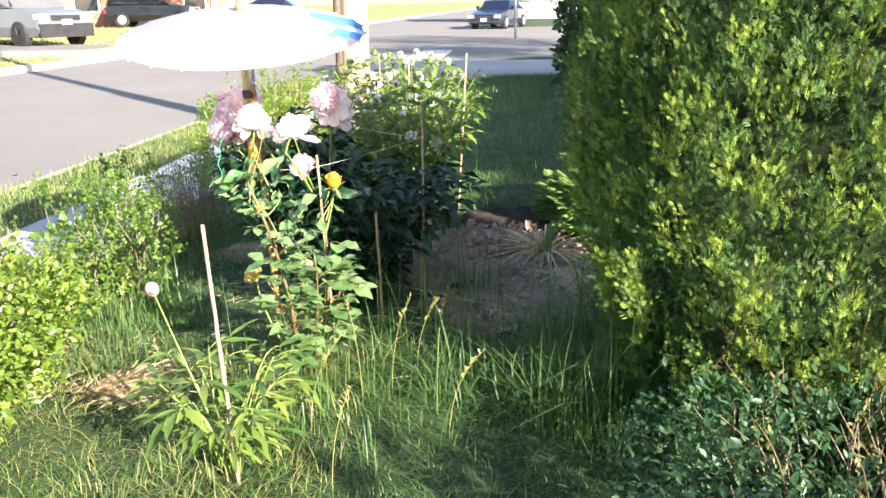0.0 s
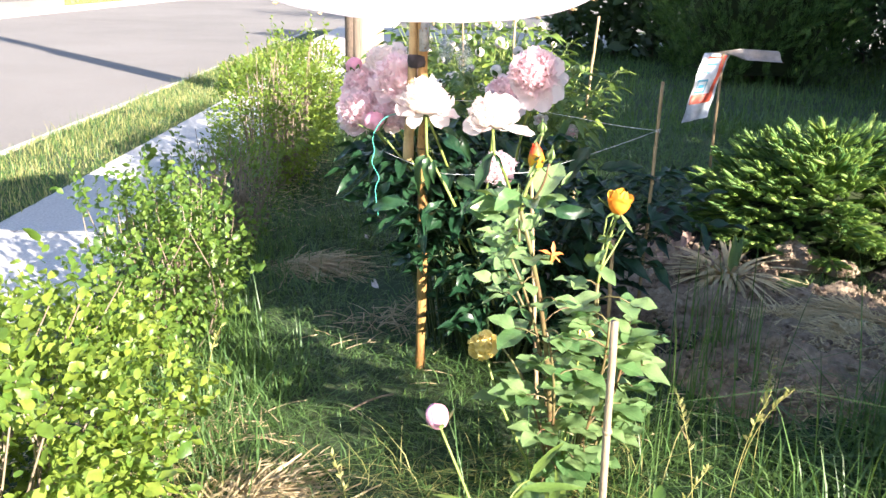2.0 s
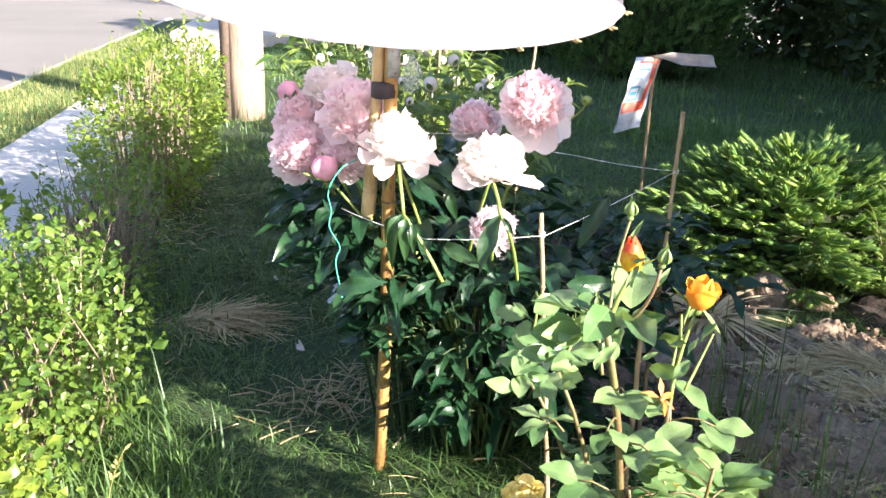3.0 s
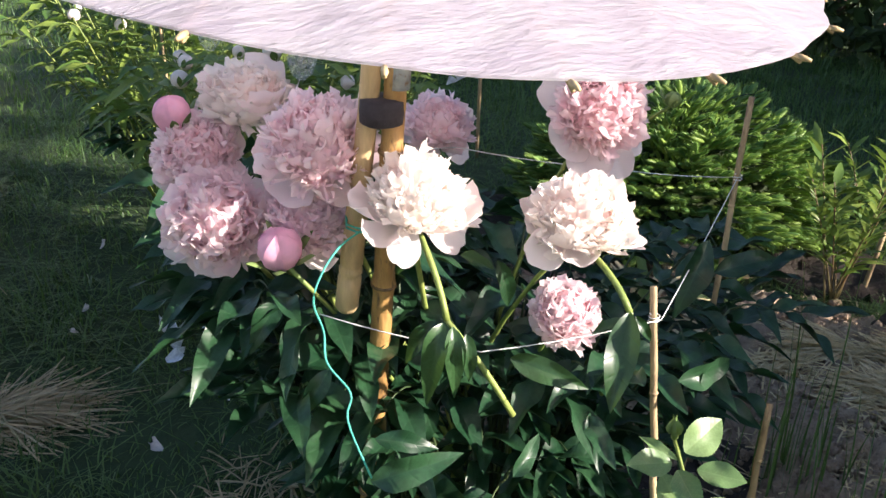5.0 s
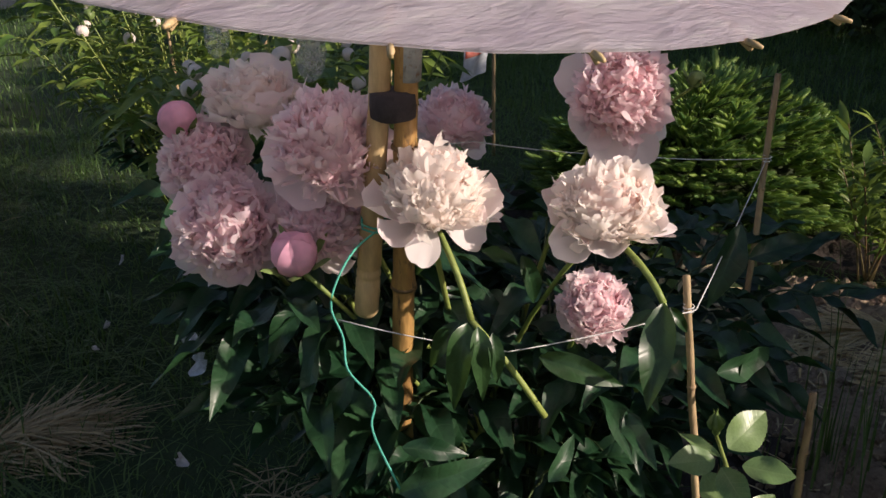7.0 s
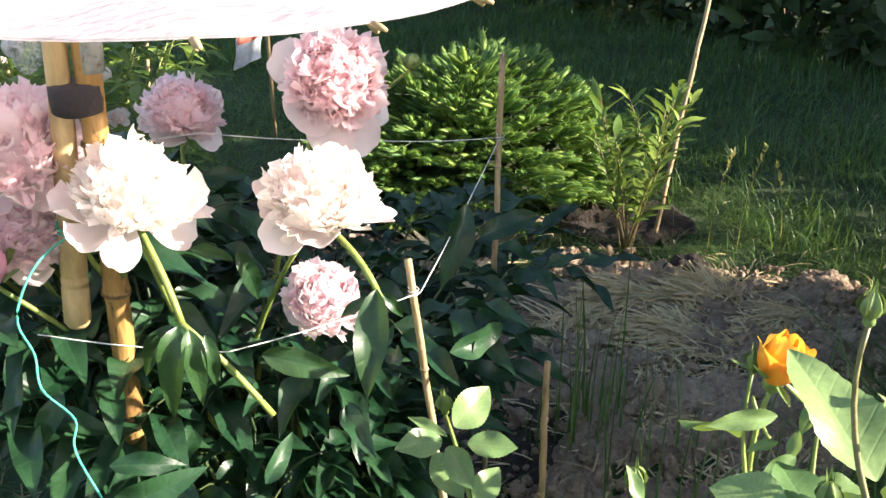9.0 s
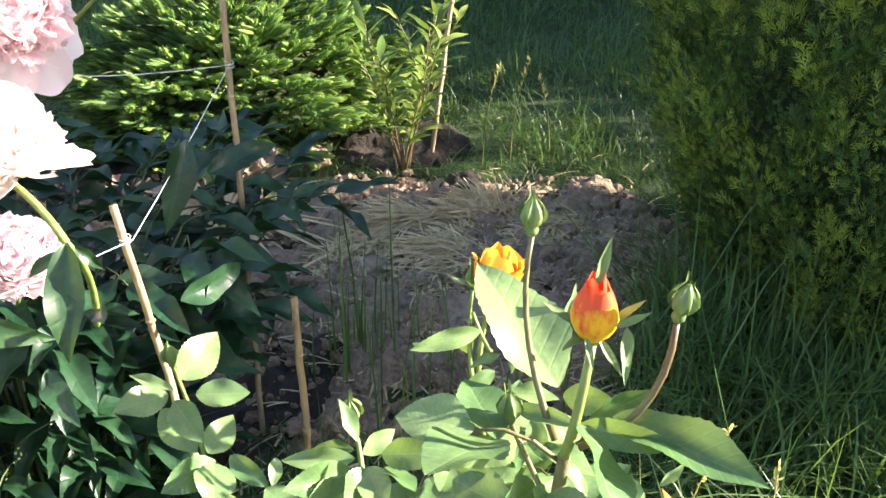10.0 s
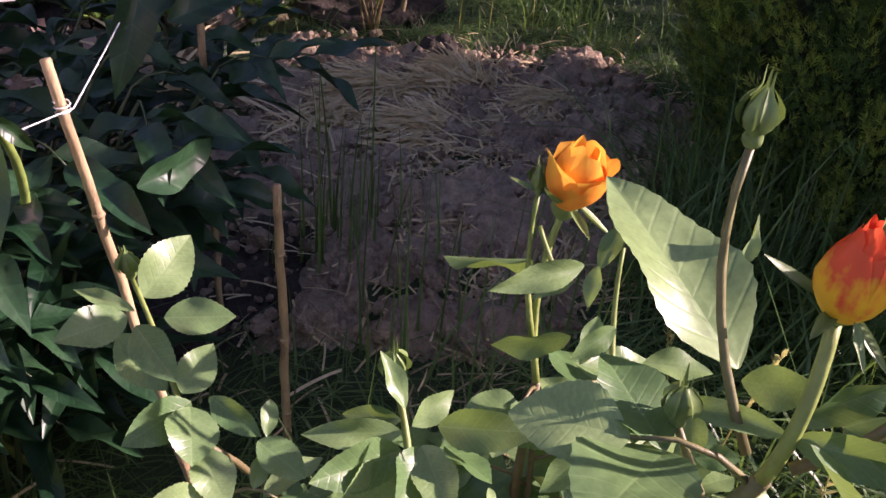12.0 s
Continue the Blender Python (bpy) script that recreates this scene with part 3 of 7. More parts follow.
def grass(name, count, box, height, width, mat, label, keep=None, lean=0.5, clump=0.0):
    x = rng.uniform(box[0], box[1], count)
    y = rng.uniform(box[2], box[3], count)
    if clump:
        cxs = rng.uniform(box[0], box[1], count // 30)
        cys = rng.uniform(box[2], box[3], count // 30)
        w = rng.integers(0, len(cxs), count)
        pick = rng.random(count) < 0.6
        x = np.where(pick, cxs[w] + rng.normal(0, clump, count), x)
        y = np.where(pick, cys[w] + rng.normal(0, clump, count), y)
    if keep is not None:
        k = keep(x, y)
        x, y = x[k], y[k]
    n = len(x)
    h = height * rng.lognormal(0, 0.45, n)
    patchy = np.sin(3.1 * x + 1.3 * y) * np.sin(2.3 * y - 1.9 * x)
    h = h * (1 + 0.3 * patchy)
    a = rng.uniform(0, 2 * np.pi, n)
    # neighbours lean alike
    a = np.where(rng.random(n) < 0.18, 2.5 * np.sin(2.1 * x) + 2.5 * np.cos(1.7 * y), a)
    l = lean * rng.uniform(0.1, 1.5, n)
    d = np.stack([np.cos(a), np.sin(a)], -1)
    p = np.stack([-np.sin(a), np.cos(a)], -1)
    base = np.stack([x, y, ground_z(x, y) - 0.005], -1)
    v = np.zeros((n, 7, 3))
    for i, s in enumerate(blade_s):
        out = (l * s ** 1.8 * h)[:, None] * d
        up = h * s * (1 - 0.45 * np.clip(l, 0, 1.3) * s)
        c = base + np.concatenate([out, up[:, None]], -1)
        hw = 0.5 * width * (1 - 0.85 * s) * rng.uniform(0.7, 1.3, n)
        if i < 3:
            v[:, 2 * i, :] = c
            v[:, 2 * i + 1, :] = c
            v[:, 2 * i, :2] -= hw[:, None] * p
            v[:, 2 * i + 1, :2] += hw[:, None] * p
        else:
            v[:, 6, :] = c
    off = (np.arange(n) * 7)[:, None]
    quads = np.concatenate([np.array([[0, 1, 3, 2]]) + off, np.array([[2, 3, 5, 4]]) + off]).tolist()
    tris = (np.array([[4, 5, 6]]) + off).tolist()
    return tagged(put(name, mesh_of(name, v.reshape(-1, 3), quads + tris, mat)), label, "grass", kind="stuff")


def not_soil(x, y):
    k = soil_edge(x, y) + 0.25 * rng.random(len(x)) < 0.12
    k &= bed_edge(x, y) < 0.1
    return k & (hole_edge(x, y) < 0)


grass("lawn_grass", 46000, (-1.9, 1.3, 1.0, 4.0), 0.039, 0.0042, M_grass, "rough uncut green grass round the flower bed", not_soil, 1.9, 0.05)
grass("lawn_grass", 30000, (-1.95, 1.8, 4.0, 7.5), 0.06, 0.005, M_grass, "rough green lawn grass behind the flower bed", not_soil, 1.6, 0.06)
grass("lawn_grass", 30000, (-2.2, 6.0, 7.0, 14.2), 0.07, 0.009, M_grass, "shaded green lawn in front of the dark hedge", None, 0.6)
grass("lawn_grass", 30000, (0.9, 4.6, 2.6, 7.5), 0.08, 0.006, M_grass, "shaded green lawn beside the cedar", not_soil, 0.95, 0.06)
grass("long_grass", 260, (-0.95, -0.15, 2.05, 2.85), 0.15, 0.004, M_grass, "tall grass growing through the roses", None, 0.5, 0.06)
grass("long_grass", 1500, (-0.3, 1.0, 2.3, 3.0), 0.15, 0.006, M_grass, "long shaded grass at the foot of the cedar", lambda x, y: soil_edge(x, y) < 0.0, 1.3, 0.05)
main_rng, rng = rng, np.random.default_rng(77)
grass("long_grass", 1000, (0.15, 0.62, 2.10, 2.90), 0.20, 0.006, M_grass, "tall arching grass in front of the cedar", lambda x, y: (soil_edge(x, y) < 0.05) & (np.hypot(x - 0.76, y - 2.45) > 0.36), 0.9, 0.06)
rng = main_rng
grass("long_grass", 1300, (0.0, 0.26, 2.15, 2.95), 0.16, 0.005, M_grass, "tall uncut grass against the foot of the cedar", lambda x, y: soil_edge(x, y) < 0.1, 0.8, 0.06)
grass("long_grass", 900, (-1.85, -1.40, 2.65, 3.5), 0.10, 0.006, M_grass, "clump of tall grass between the hedge shrubs", None, 0.8, 0.05)
grass("long_grass", 400, (-1.9, -1.6, 3.4, 4.6), 0.11, 0.005, M_grass, "tall grass along the hedge", None, 0.5, 0.05)
grass("verge_grass", 22000, (-4.0, -3.1, 2.0, 16.0), 0.045, 0.005, M_drygrass, "sun-bleached grass verge between pavement and street", None, 0.7)
grass("verge_grass", 26000, (-3.9, -3.1, 2.0, 16.0), 0.045, 0.005, M_grass, "green blades in the sunny grass verge", None, 0.7)
grass("dry_blades", 3500, (-1.75, -0.5, 1.0, 2.8), 0.06, 0.003, M_drygrass, "bleached dry blades in the lawn", not_soil, 1.7)
grass("sprouts", 46, (-0.30, -0.12, 3.15, 3.35), 0.22, 0.005, M_grass, "thin grass shoots standing in the soil", None, 0.12)
grass("sprouts", 60, (-0.55, -0.1, 2.75, 3.1), 0.2, 0.005, M_grass, "thin grass shoots rising from the soil edge", None, 0.2)
grass("far_grass", 14000, (-24.0, -11.6, 12.0, 45.0), 0.07, 0.05, M_drygrass, "sunlit mown grass across the street", lambda x, y: (y < 21.4) | (y > 25.4), 0.5)

# grass stalks with seed heads
seed_leaf = leaf(2, 0.35, 0.1, 0.0)


def seed_stalk(x, y, h, lean, mat=M_drygrass):
    h = 0.78 * h
    base = np.array([x, y, float(ground_z(x, y))])
    top = base + np.array([lean[0], lean[1], h])
    pts = bend(base, top, (-0.25 * lean[0], -0.25 * lean[1], 0.02), 8)
    ob = thing("grass_stalk", "tall dry grass stalk with a loose seed head", "grass stalk", "grass stalks among the flowers", at=tuple(base))
    put("stalk", mesh_of("stalk", *tube(pts, np.linspace(0.0013, 0.0007, 8), 4), M_drygrass), ob)
    n = 26
    s = np.sort(rng.uniform(0.62, 1.0, n))
    pl = np.stack([np.interp(s, np.linspace(0, 1, 8), pts[:, i]) for i in range(3)], -1)
    d = unit(np.stack([rng.normal(0, 0.5, n), rng.normal(0, 0.5, n), rng.uniform(0.6, 1.2, n)], -1))
    v, f = scatter(seed_leaf, frames_of(d, rng.normal(size=(n, 3))), pl, np.full((n, 1), 0.016) * rng.uniform(0.6, 1.3, (n, 1)))
    put("seed_head", mesh_of("seed_head", v, f, mat), ob)


for sx, sy, sh, sl in ((-0.42, 2.42, 0.40, (0.06, 0.02)), (-0.36, 2.55, 0.36, (0.08, -0.03)), (-0.50, 2.36, 0.44, (-0.05, 0.03)), (-0.62, 2.2, 0.38, (0.10, 0.05)),
                       (-0.30, 2.62, 0.33, (0.03, 0.05)),
                       (0.86, 3.6, 0.42, (0.04, -0.03)), (0.80, 3.66, 0.38, (0.08, 0.0)), (0.92, 3.5, 0.36, (-0.02, 0.04)), (-0.22, 2.16, 0.32, (0.09, 0.03)),
                       (-0.48, 1.86, 0.36, (0.05, 0.04)), (-1.15, 2.45, 0.30, (-0.04, 0.03)), (-1.62, 3.1, 0.33, (0.05, 0.0))):
    seed_stalk(sx, sy, sh, sl)


# ---- clipped hedge and shrubs ----
small_leaf = leaf(3, 0.46, 0.14, 0.15)
round_leaf = leaf(5, 0.62, 0.16, 0.18, wave=0.12, teeth=0.07, belly=0.5)
long_leaf = leaf(3, 0.35, 0.15, 0.3)


def shrub(name, label, category, centre, radii, leaves, size, mat, twigs=40, group="", bottom=0.05, hollow=0.55, template=None, spikes=0, shape=2.6):
    """A shrub: many stems from the ground and a crown of small leaves, thinner inside."""
    cxy = np.array(centre)
    base = np.array([cxy[0], cxy[1], float(ground_z(cxy[0], cxy[1]))])
    rx, ry, h = radii
    ob = thing(name, label, category, group, at=tuple(base))
    pairs, tips = [], []
    for _ in range(twigs):
        a, r = rng.uniform(0, 2 * np.pi), rng.uniform(0, 0.55) ** 0.6
        b = base + np.array([rx * 0.7 * r * np.cos(a), ry * 0.8 * r * np.sin(a), 0])
        b[2] = float(ground_z(b[0], b[1])) - 0.02
        t = base + np.array([rx * 0.95 * r * 1.3 * np.cos(a + rng.normal(0, 0.3)), ry * 0.95 * r * 1.3 * np.sin(a + rng.normal(0, 0.3)), h * rng.uniform(0.6, 1.05)])
        pts = bend(b, t, rng.normal(0, 0.03, 3), 5)
        pairs.append(tube(pts, np.linspace(0.0038, 0.0013, 5) * (0.6 + h), 4))
        tips.append(t)
    put("twig", mesh_of("twig", *join(*pairs), M_twig), ob)["kind"] = "stuff"
    n = leaves
    d = unit(rng.normal(size=(n * 2, 3)))
    rad = rng.uniform(hollow, 1.0, n * 2) ** 0.6
    # a boxy body with an uneven outline
    p = np.sign(d) * np.abs(d) ** (2 / shape)
    p = p / (np.sum(np.abs(p) ** shape, -1, keepdims=True) ** (1 / shape))
    lump = np.array([noise.noise(Vector((q[0] * rx * 5 + cxy[0] * 3, q[1] * ry * 5 + cxy[1] * 3, q[2] * 3.0))) for q in p])
    p = p * (rad * (1 + 0.28 * lump))[:, None]
    pos = base + np.stack([p[:, 0] * rx, p[:, 1] * ry, h * (0.5 + bottom / 2) + p[:, 2] * h * (0.5 - bottom / 2)], -1)
    gap = np.array([noise.noise(Vector(q * 7.0)) for q in pos])
    pos, d = pos[gap > -0.22], d[gap > -0.22]
    pos, d = pos[:n], d[:n]
    if spikes:
        k = rng.integers(0, len(tips), spikes)
        for i in k:
            m = rng.integers(8, 16)
            up = np.linspace(0, rng.uniform(0.08, 0.16), m)
            q = tips[i] + np.stack([up * rng.normal(0, 0.25), up * rng.normal(0, 0.25), up], -1)
            pos = np.concatenate([pos, q])
            d = np.concatenate([d, unit(rng.normal(size=(m, 3)) + np.array([0, 0, 0.8]))])
    n = len(pos)
    along = unit(d + rng.normal(0, 0.7, (n, 3)) + np.array([0, 0, 0.15]))
    up = d + rng.normal(0, 0.5, (n, 3)) + np.array([0, 0, 0.8])
    v, f = scatter(template or small_leaf, frames_of(along, up), pos, (size * rng.lognormal(0, 0.28, (n, 1))))
    put("foliage", mesh_of("foliage", v, f, mat), ob)["kind"] = "stuff"
    return ob


HG = "privet shrubs of the low hedge"
shrub("hedge_shrub", "leafy bright green privet shrub with upright shoots", "hedge", (-1.89, 2.14), (0.44, 0.98, 0.55), 20000, 0.0215, M_hedge, 90, HG, spikes=110, template=round_leaf, shape=2.1, hollow=0.45)
shrub("hedge_shrub", "sparse young green privet shrub beside tall grass", "hedge", (-1.86, 3.60), (0.25, 0.42, 0.50), 4200, 0.021, M_hedge_green, 60, HG, spikes=90, template=round_leaf, shape=2.4, hollow=0.3)
shrub("hedge_shrub", "nearly bare twiggy privet with a few leaves", "hedge", (-1.96, 4.62), (0.25, 0.50, 0.46), 1900, 0.019, M_hedge_green, 150, HG)
shrub("hedge_shrub", "full yellow-green privet shrub at the pavement edge", "hedge", (-1.98, 5.9), (0.30, 0.62, 0.74), 9000, 0.024, M_hedge, 70, HG, spikes=24)
shrub("hedge_shrub", "full yellow-green privet shrub further along the pavement", "hedge", (-2.02, 7.15), (0.28, 0.70, 0.72), 7000, 0.026, M_hedge, 60, HG, spikes=20)

# low leafy shrub at the near corner
M_low = leaf_surface("low_shrub_leaf", (0.03, 0.085, 0.035), (0.08, 0.16, 0.06), (0.14, 0.24, 0.06), 0.25, 0.45)
M_low_tip = leaf_surface("young_shoot_leaf", (0.20, 0.20, 0.06), (0.36, 0.33, 0.11), (0.4, 0.36, 0.12), 0.3, 0.5)
low_bush = shrub("low_shrub", "low dark-leaved shrub with reddish-yellow young shoots", "shrub", (0.74, 1.62), (0.56, 0.42, 0.34), 12500, 0.019, M_low, 60, "", spikes=30)
# upright young shoots with small yellowish leaves
sv = []
pos, along = [], []
for k in range(80):
    x, y = 0.80 + rng.uniform(-0.42, 0.5), 1.60 + rng.uniform(-0.40, 0.40)
    b = np.array([x, y, rng.uniform(0.22, 0.33)])
    t = b + np.array([rng.normal(0, 0.05), rng.normal(0, 0.05), rng.uniform(0.08, 0.16)])
    sv.append(tube(bend(b, t, rng.normal(0, 0.012, 3), 5), np.linspace(0.0016, 0.0007, 5), 4))
    for s in np.linspace(0.15, 1.0, 14):
        pos.append(b + (t - b) * s)
        along.append(unit(rng.normal(0, 0.8, 3) + np.array([0, 0, 0.9])))
put("shoot", mesh_of("shoot", *join(*sv), M_redstem), low_bush)["kind"] = "stuff"
n = len(pos)
v, f = scatter(long_leaf, frames_of(np.array(along), rng.normal(size=(n, 3))), np.array(pos), 0.0125 * rng.lognormal(0, 0.3, (n, 1)))
put("young_leaf", mesh_of("young_leaf", v, f, M_low_tip), low_bush)["kind"] = "stuff"


# ---- conifers ----
def spray_template():
    """A flat scaly frond: a midrib with short side lobes, each a slim diamond."""
    v, f = [], []

    def lobe(a, b, w):
        a, b = np.array(a), np.array(b)
        d = unit(b - a)
        p = np.array([-d[1], d[0], 0]) * w
        k = len(v)
        v.extend([a, a * 0.45 + b * 0.55 + p, b, a * 0.45 + b * 0.55 - p])
        f.append([k, k + 3, k + 2, k + 1])
    lobe((0, 0, 0), (0.03, 1.0, -0.06), 0.042)
    for s, l, g in ((0.12, 0.50, 1), (0.24, 0.52, -1), (0.40, 0.46, 1), (0.55, 0.40, -1), (0.68, 0.30, 1)):
        lobe((0, s, 0), (g * l * 0.50, s + l * 0.85, -0.07), 0.042)
    return np.array(v), f


SPRAY = spray_template()


def cedar(name, label, centre, r, h, sprays, size, group="", flat=0.62, mat=None, core=True):
    base = np.array([centre[0], centre[1], float(ground_z(*centre))])
    ob = thing(name, label, "cedar", group, at=tuple(base))
    put("trunk", mesh_of("trunk", *tube(bend(base - [0, 0, 0.02], base + [0, 0, h * 0.9]), np.linspace(0.06, 0.015, 7), 8), M_trunk), ob)

    def radius(z):
        s = np.clip(z / h, 0, 1)
        low = 0.66 + 0.34 * np.clip(s / 0.24, 0, 1) ** 0.8
        return r * low * np.where(s < flat, 1.0, np.clip(1 - ((s - flat) / (1 - flat)) ** 1.6, 0, 1) + 0.02)
    # opaque dark core added to close the view through the fronds
    zs = np.linspace(0.03, 1.0, 22) * h
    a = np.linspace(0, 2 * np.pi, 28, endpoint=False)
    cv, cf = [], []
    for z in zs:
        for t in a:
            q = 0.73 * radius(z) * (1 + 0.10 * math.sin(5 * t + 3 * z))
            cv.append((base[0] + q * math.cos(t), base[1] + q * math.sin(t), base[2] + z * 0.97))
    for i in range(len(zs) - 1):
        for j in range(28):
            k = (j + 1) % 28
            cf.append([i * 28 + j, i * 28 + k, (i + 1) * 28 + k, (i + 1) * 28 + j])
    put("shade_core", mesh_of("shade_core", cv, cf, M_thuja_core), ob)["kind"] = "stuff"
    # a dense coat of small flat fronds, with upright plumes standing out of it, coloured as sunlit young growth
    def coat(m, g, inner, depth, reach, mt, name, spread, tips=False):
        z = h * rng.uniform(0.0, 1.0, m) ** 0.9
        t = rng.uniform(0, 2 * np.pi, m)
        ridge = np.array([noise.noise(Vector((math.cos(q) * 3.5, math.sin(q) * 3.5, w * 2.2 + centre[0]))) for q, w in zip(t, z)])
        plume = np.array([noise.noise(Vector((math.cos(q) * r * 17, math.sin(q) * r * 17, w * 8.0))) for q, w in zip(t, z)])
        if tips:
            k = plume > rng.uniform(-0.10, 0.15, m)
            z, t, ridge, plume = z[k], t[k], ridge[k], plume[k]
            m = len(z)
        q = radius(z) * (inner + depth * rng.random(m) + 0.09 * ridge) + 0.075 * plume
        pos = base + np.stack([q * np.cos(t), q * np.sin(t), z], -1)
        out = np.stack([np.cos(t), np.sin(t), 0 * t], -1)
        axis = unit(out * rng.uniform(0.2, 0.9, (m, 1)) + np.array([0, 0, 1.0]) + rng.normal(0, 0.25, (m, 3)))
        long = size * rng.uniform(reach[0], reach[1], m)
        s = np.tile((np.arange(g) + 0.5) / g, m)[:, None]
        ax = np.repeat(axis, g, 0)
        ln = np.repeat(long, g)[:, None]
        off = unit(np.cross(ax, rng.normal(size=(m * g, 3))))
        p = np.repeat(pos, g, 0) + ax * ln * s + off * size * 0.36 * (1 - 0.6 * s)
        along = unit(ax * 0.9 + off * (spread - 0.6 * spread * s) + rng.normal(0, 0.12, (m * g, 3)))
        up = np.cross(along, ax) + rng.normal(0, 0.5, (m * g, 3))
        v, f = scatter(SPRAY, frames_of(along, up), p, size * (1.15 - 0.5 * s) * rng.lognormal(0, 0.2, (m * g, 1)))
        put(name, mesh_of(name, v, f, mt), ob)["kind"] = "stuff"
    coat(sprays // 15, 16, 0.78, 0.20, (2.5, 4.5), mat or M_thuja, "foliage", 0.65)
    coat(sprays // 14, 10, 0.89, 0.08, (1.8, 3.4), M_thuja_tip if core else M_thuja, "young_tip", 0.45, True)
    return ob


cedar("cedar_bush", "dense rounded green cedar with yellow-green sunlit tips", (0.76, 2.45), 0.63, 1.9, 140000, 0.026, flat=0.70)
cedar("cedar_bush", "broad dark green cedar on the shaded lawn", (2.25, 10.6), 1.05, 3.2, 14000, 0.12, flat=0.4, core=False)


def spruce():
    c = np.array([0.62, 4.52])
    base = np.array([*c, float(ground_z(*c))])
    ob = thing("dwarf_spruce", "low dwarf spruce with layered bright yellow-green tips", "spruce", at=tuple(base))
    pairs, pos, along = [], [], []
    for i in range(230):
        a = i * 2.39996 + rng.normal(0, 0.25)
        up = (i + 0.5) / 230
        el = math.asin(up ** 1.05) * 0.98
        d = np.array([math.cos(el) * np.cos(a), math.cos(el) * np.sin(a) * 0.85, math.sin(el) * 0.74])
        tip = base + d * 0.59 * rng.uniform(0.86, 1.05) + [0, 0, 0.04]
        root = base + np.array([0.04 * np.cos(a), 0.04 * np.sin(a), 0.03 + 0.7 * (tip[2] - base[2])])
        pts = bend(root, tip, (0, 0, 0.03), 7)
        pairs.append(tube(pts, np.linspace(0.004, 0.0012, 7), 4))
        head = unit(np.array([np.cos(a), np.sin(a), 0.05 + 1.1 * up * up]))
        across = np.array([-np.sin(a), np.cos(a), 0.0])
        for g in range(30):
            u = rng.uniform(-1, 1)
            back = rng.uniform(0, 1) ** 1.2
            pos.append(tip - head * 0.15 * back + across * u * 0.075 * (0.25 + back) + [0, 0, rng.normal(0, 0.006)])
            along.append(unit(head * 0.8 + across * (u * 0.9 + rng.normal(0, 0.25)) + np.array([0, 0, rng.uniform(-0.15, 0.25)])))
    put("branch", mesh_of("branch", *join(*pairs), M_darkstem), ob)["kind"] = "stuff"
    # the same dark core added inside the shoots, coloured as deep shade
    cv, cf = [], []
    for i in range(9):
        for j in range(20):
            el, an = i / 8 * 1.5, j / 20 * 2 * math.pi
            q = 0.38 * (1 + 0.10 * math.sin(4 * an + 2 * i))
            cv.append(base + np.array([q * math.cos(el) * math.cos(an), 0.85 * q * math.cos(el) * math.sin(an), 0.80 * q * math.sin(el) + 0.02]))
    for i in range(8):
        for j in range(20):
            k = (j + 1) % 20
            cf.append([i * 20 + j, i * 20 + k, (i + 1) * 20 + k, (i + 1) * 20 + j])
    put("shade_core", mesh_of("shade_core", cv, cf, M_thuja_core), ob)["kind"] = "stuff"
    # a blunt finger-like shoot: a soft body bristling with short needles
    prof = ((0.0, 0.05), (0.2, 0.13), (0.6, 0.145), (0.88, 0.10), (1.0, 0.03))
    tv = [np.array([math.cos(w * math.pi / 3) * q, y, math.sin(w * math.pi / 3) * q * 0.8]) for y, q in prof for w in range(6)]
    tf = [[k * 6 + w, k * 6 + (w + 1) % 6, k * 6 + 6 + (w + 1) % 6, k * 6 + 6 + w] for k in range(4) for w in range(6)]
    for k in range(8):
        for w in range(6):
            an = w * 1.047 + k * 0.55
            b = len(tv)
            for da, y, q in ((-0.22, k / 8, 0.10), (0.22, k / 8, 0.10), (0.0, k / 8 + 0.20, 0.245 - 0.10 * max(0, k / 8 - 0.6))):
                tv.append(np.array([math.cos(an + da) * q, y, math.sin(an + da) * q * 0.8]))
            tf.append([b, b + 1, b + 2])
    n = len(pos)
    v, f = scatter((np.array(tv), tf), frames_of(np.array(along), np.tile([0, 0, 1.0], (n, 1)) + rng.normal(0, 0.2, (n, 3))), np.array(pos), 0.046 * rng.lognormal(0, 0.25, (n, 1)))
    put("needles", mesh_of("needles", v, f, M_spruce), ob)["kind"] = "stuff"


spruce()


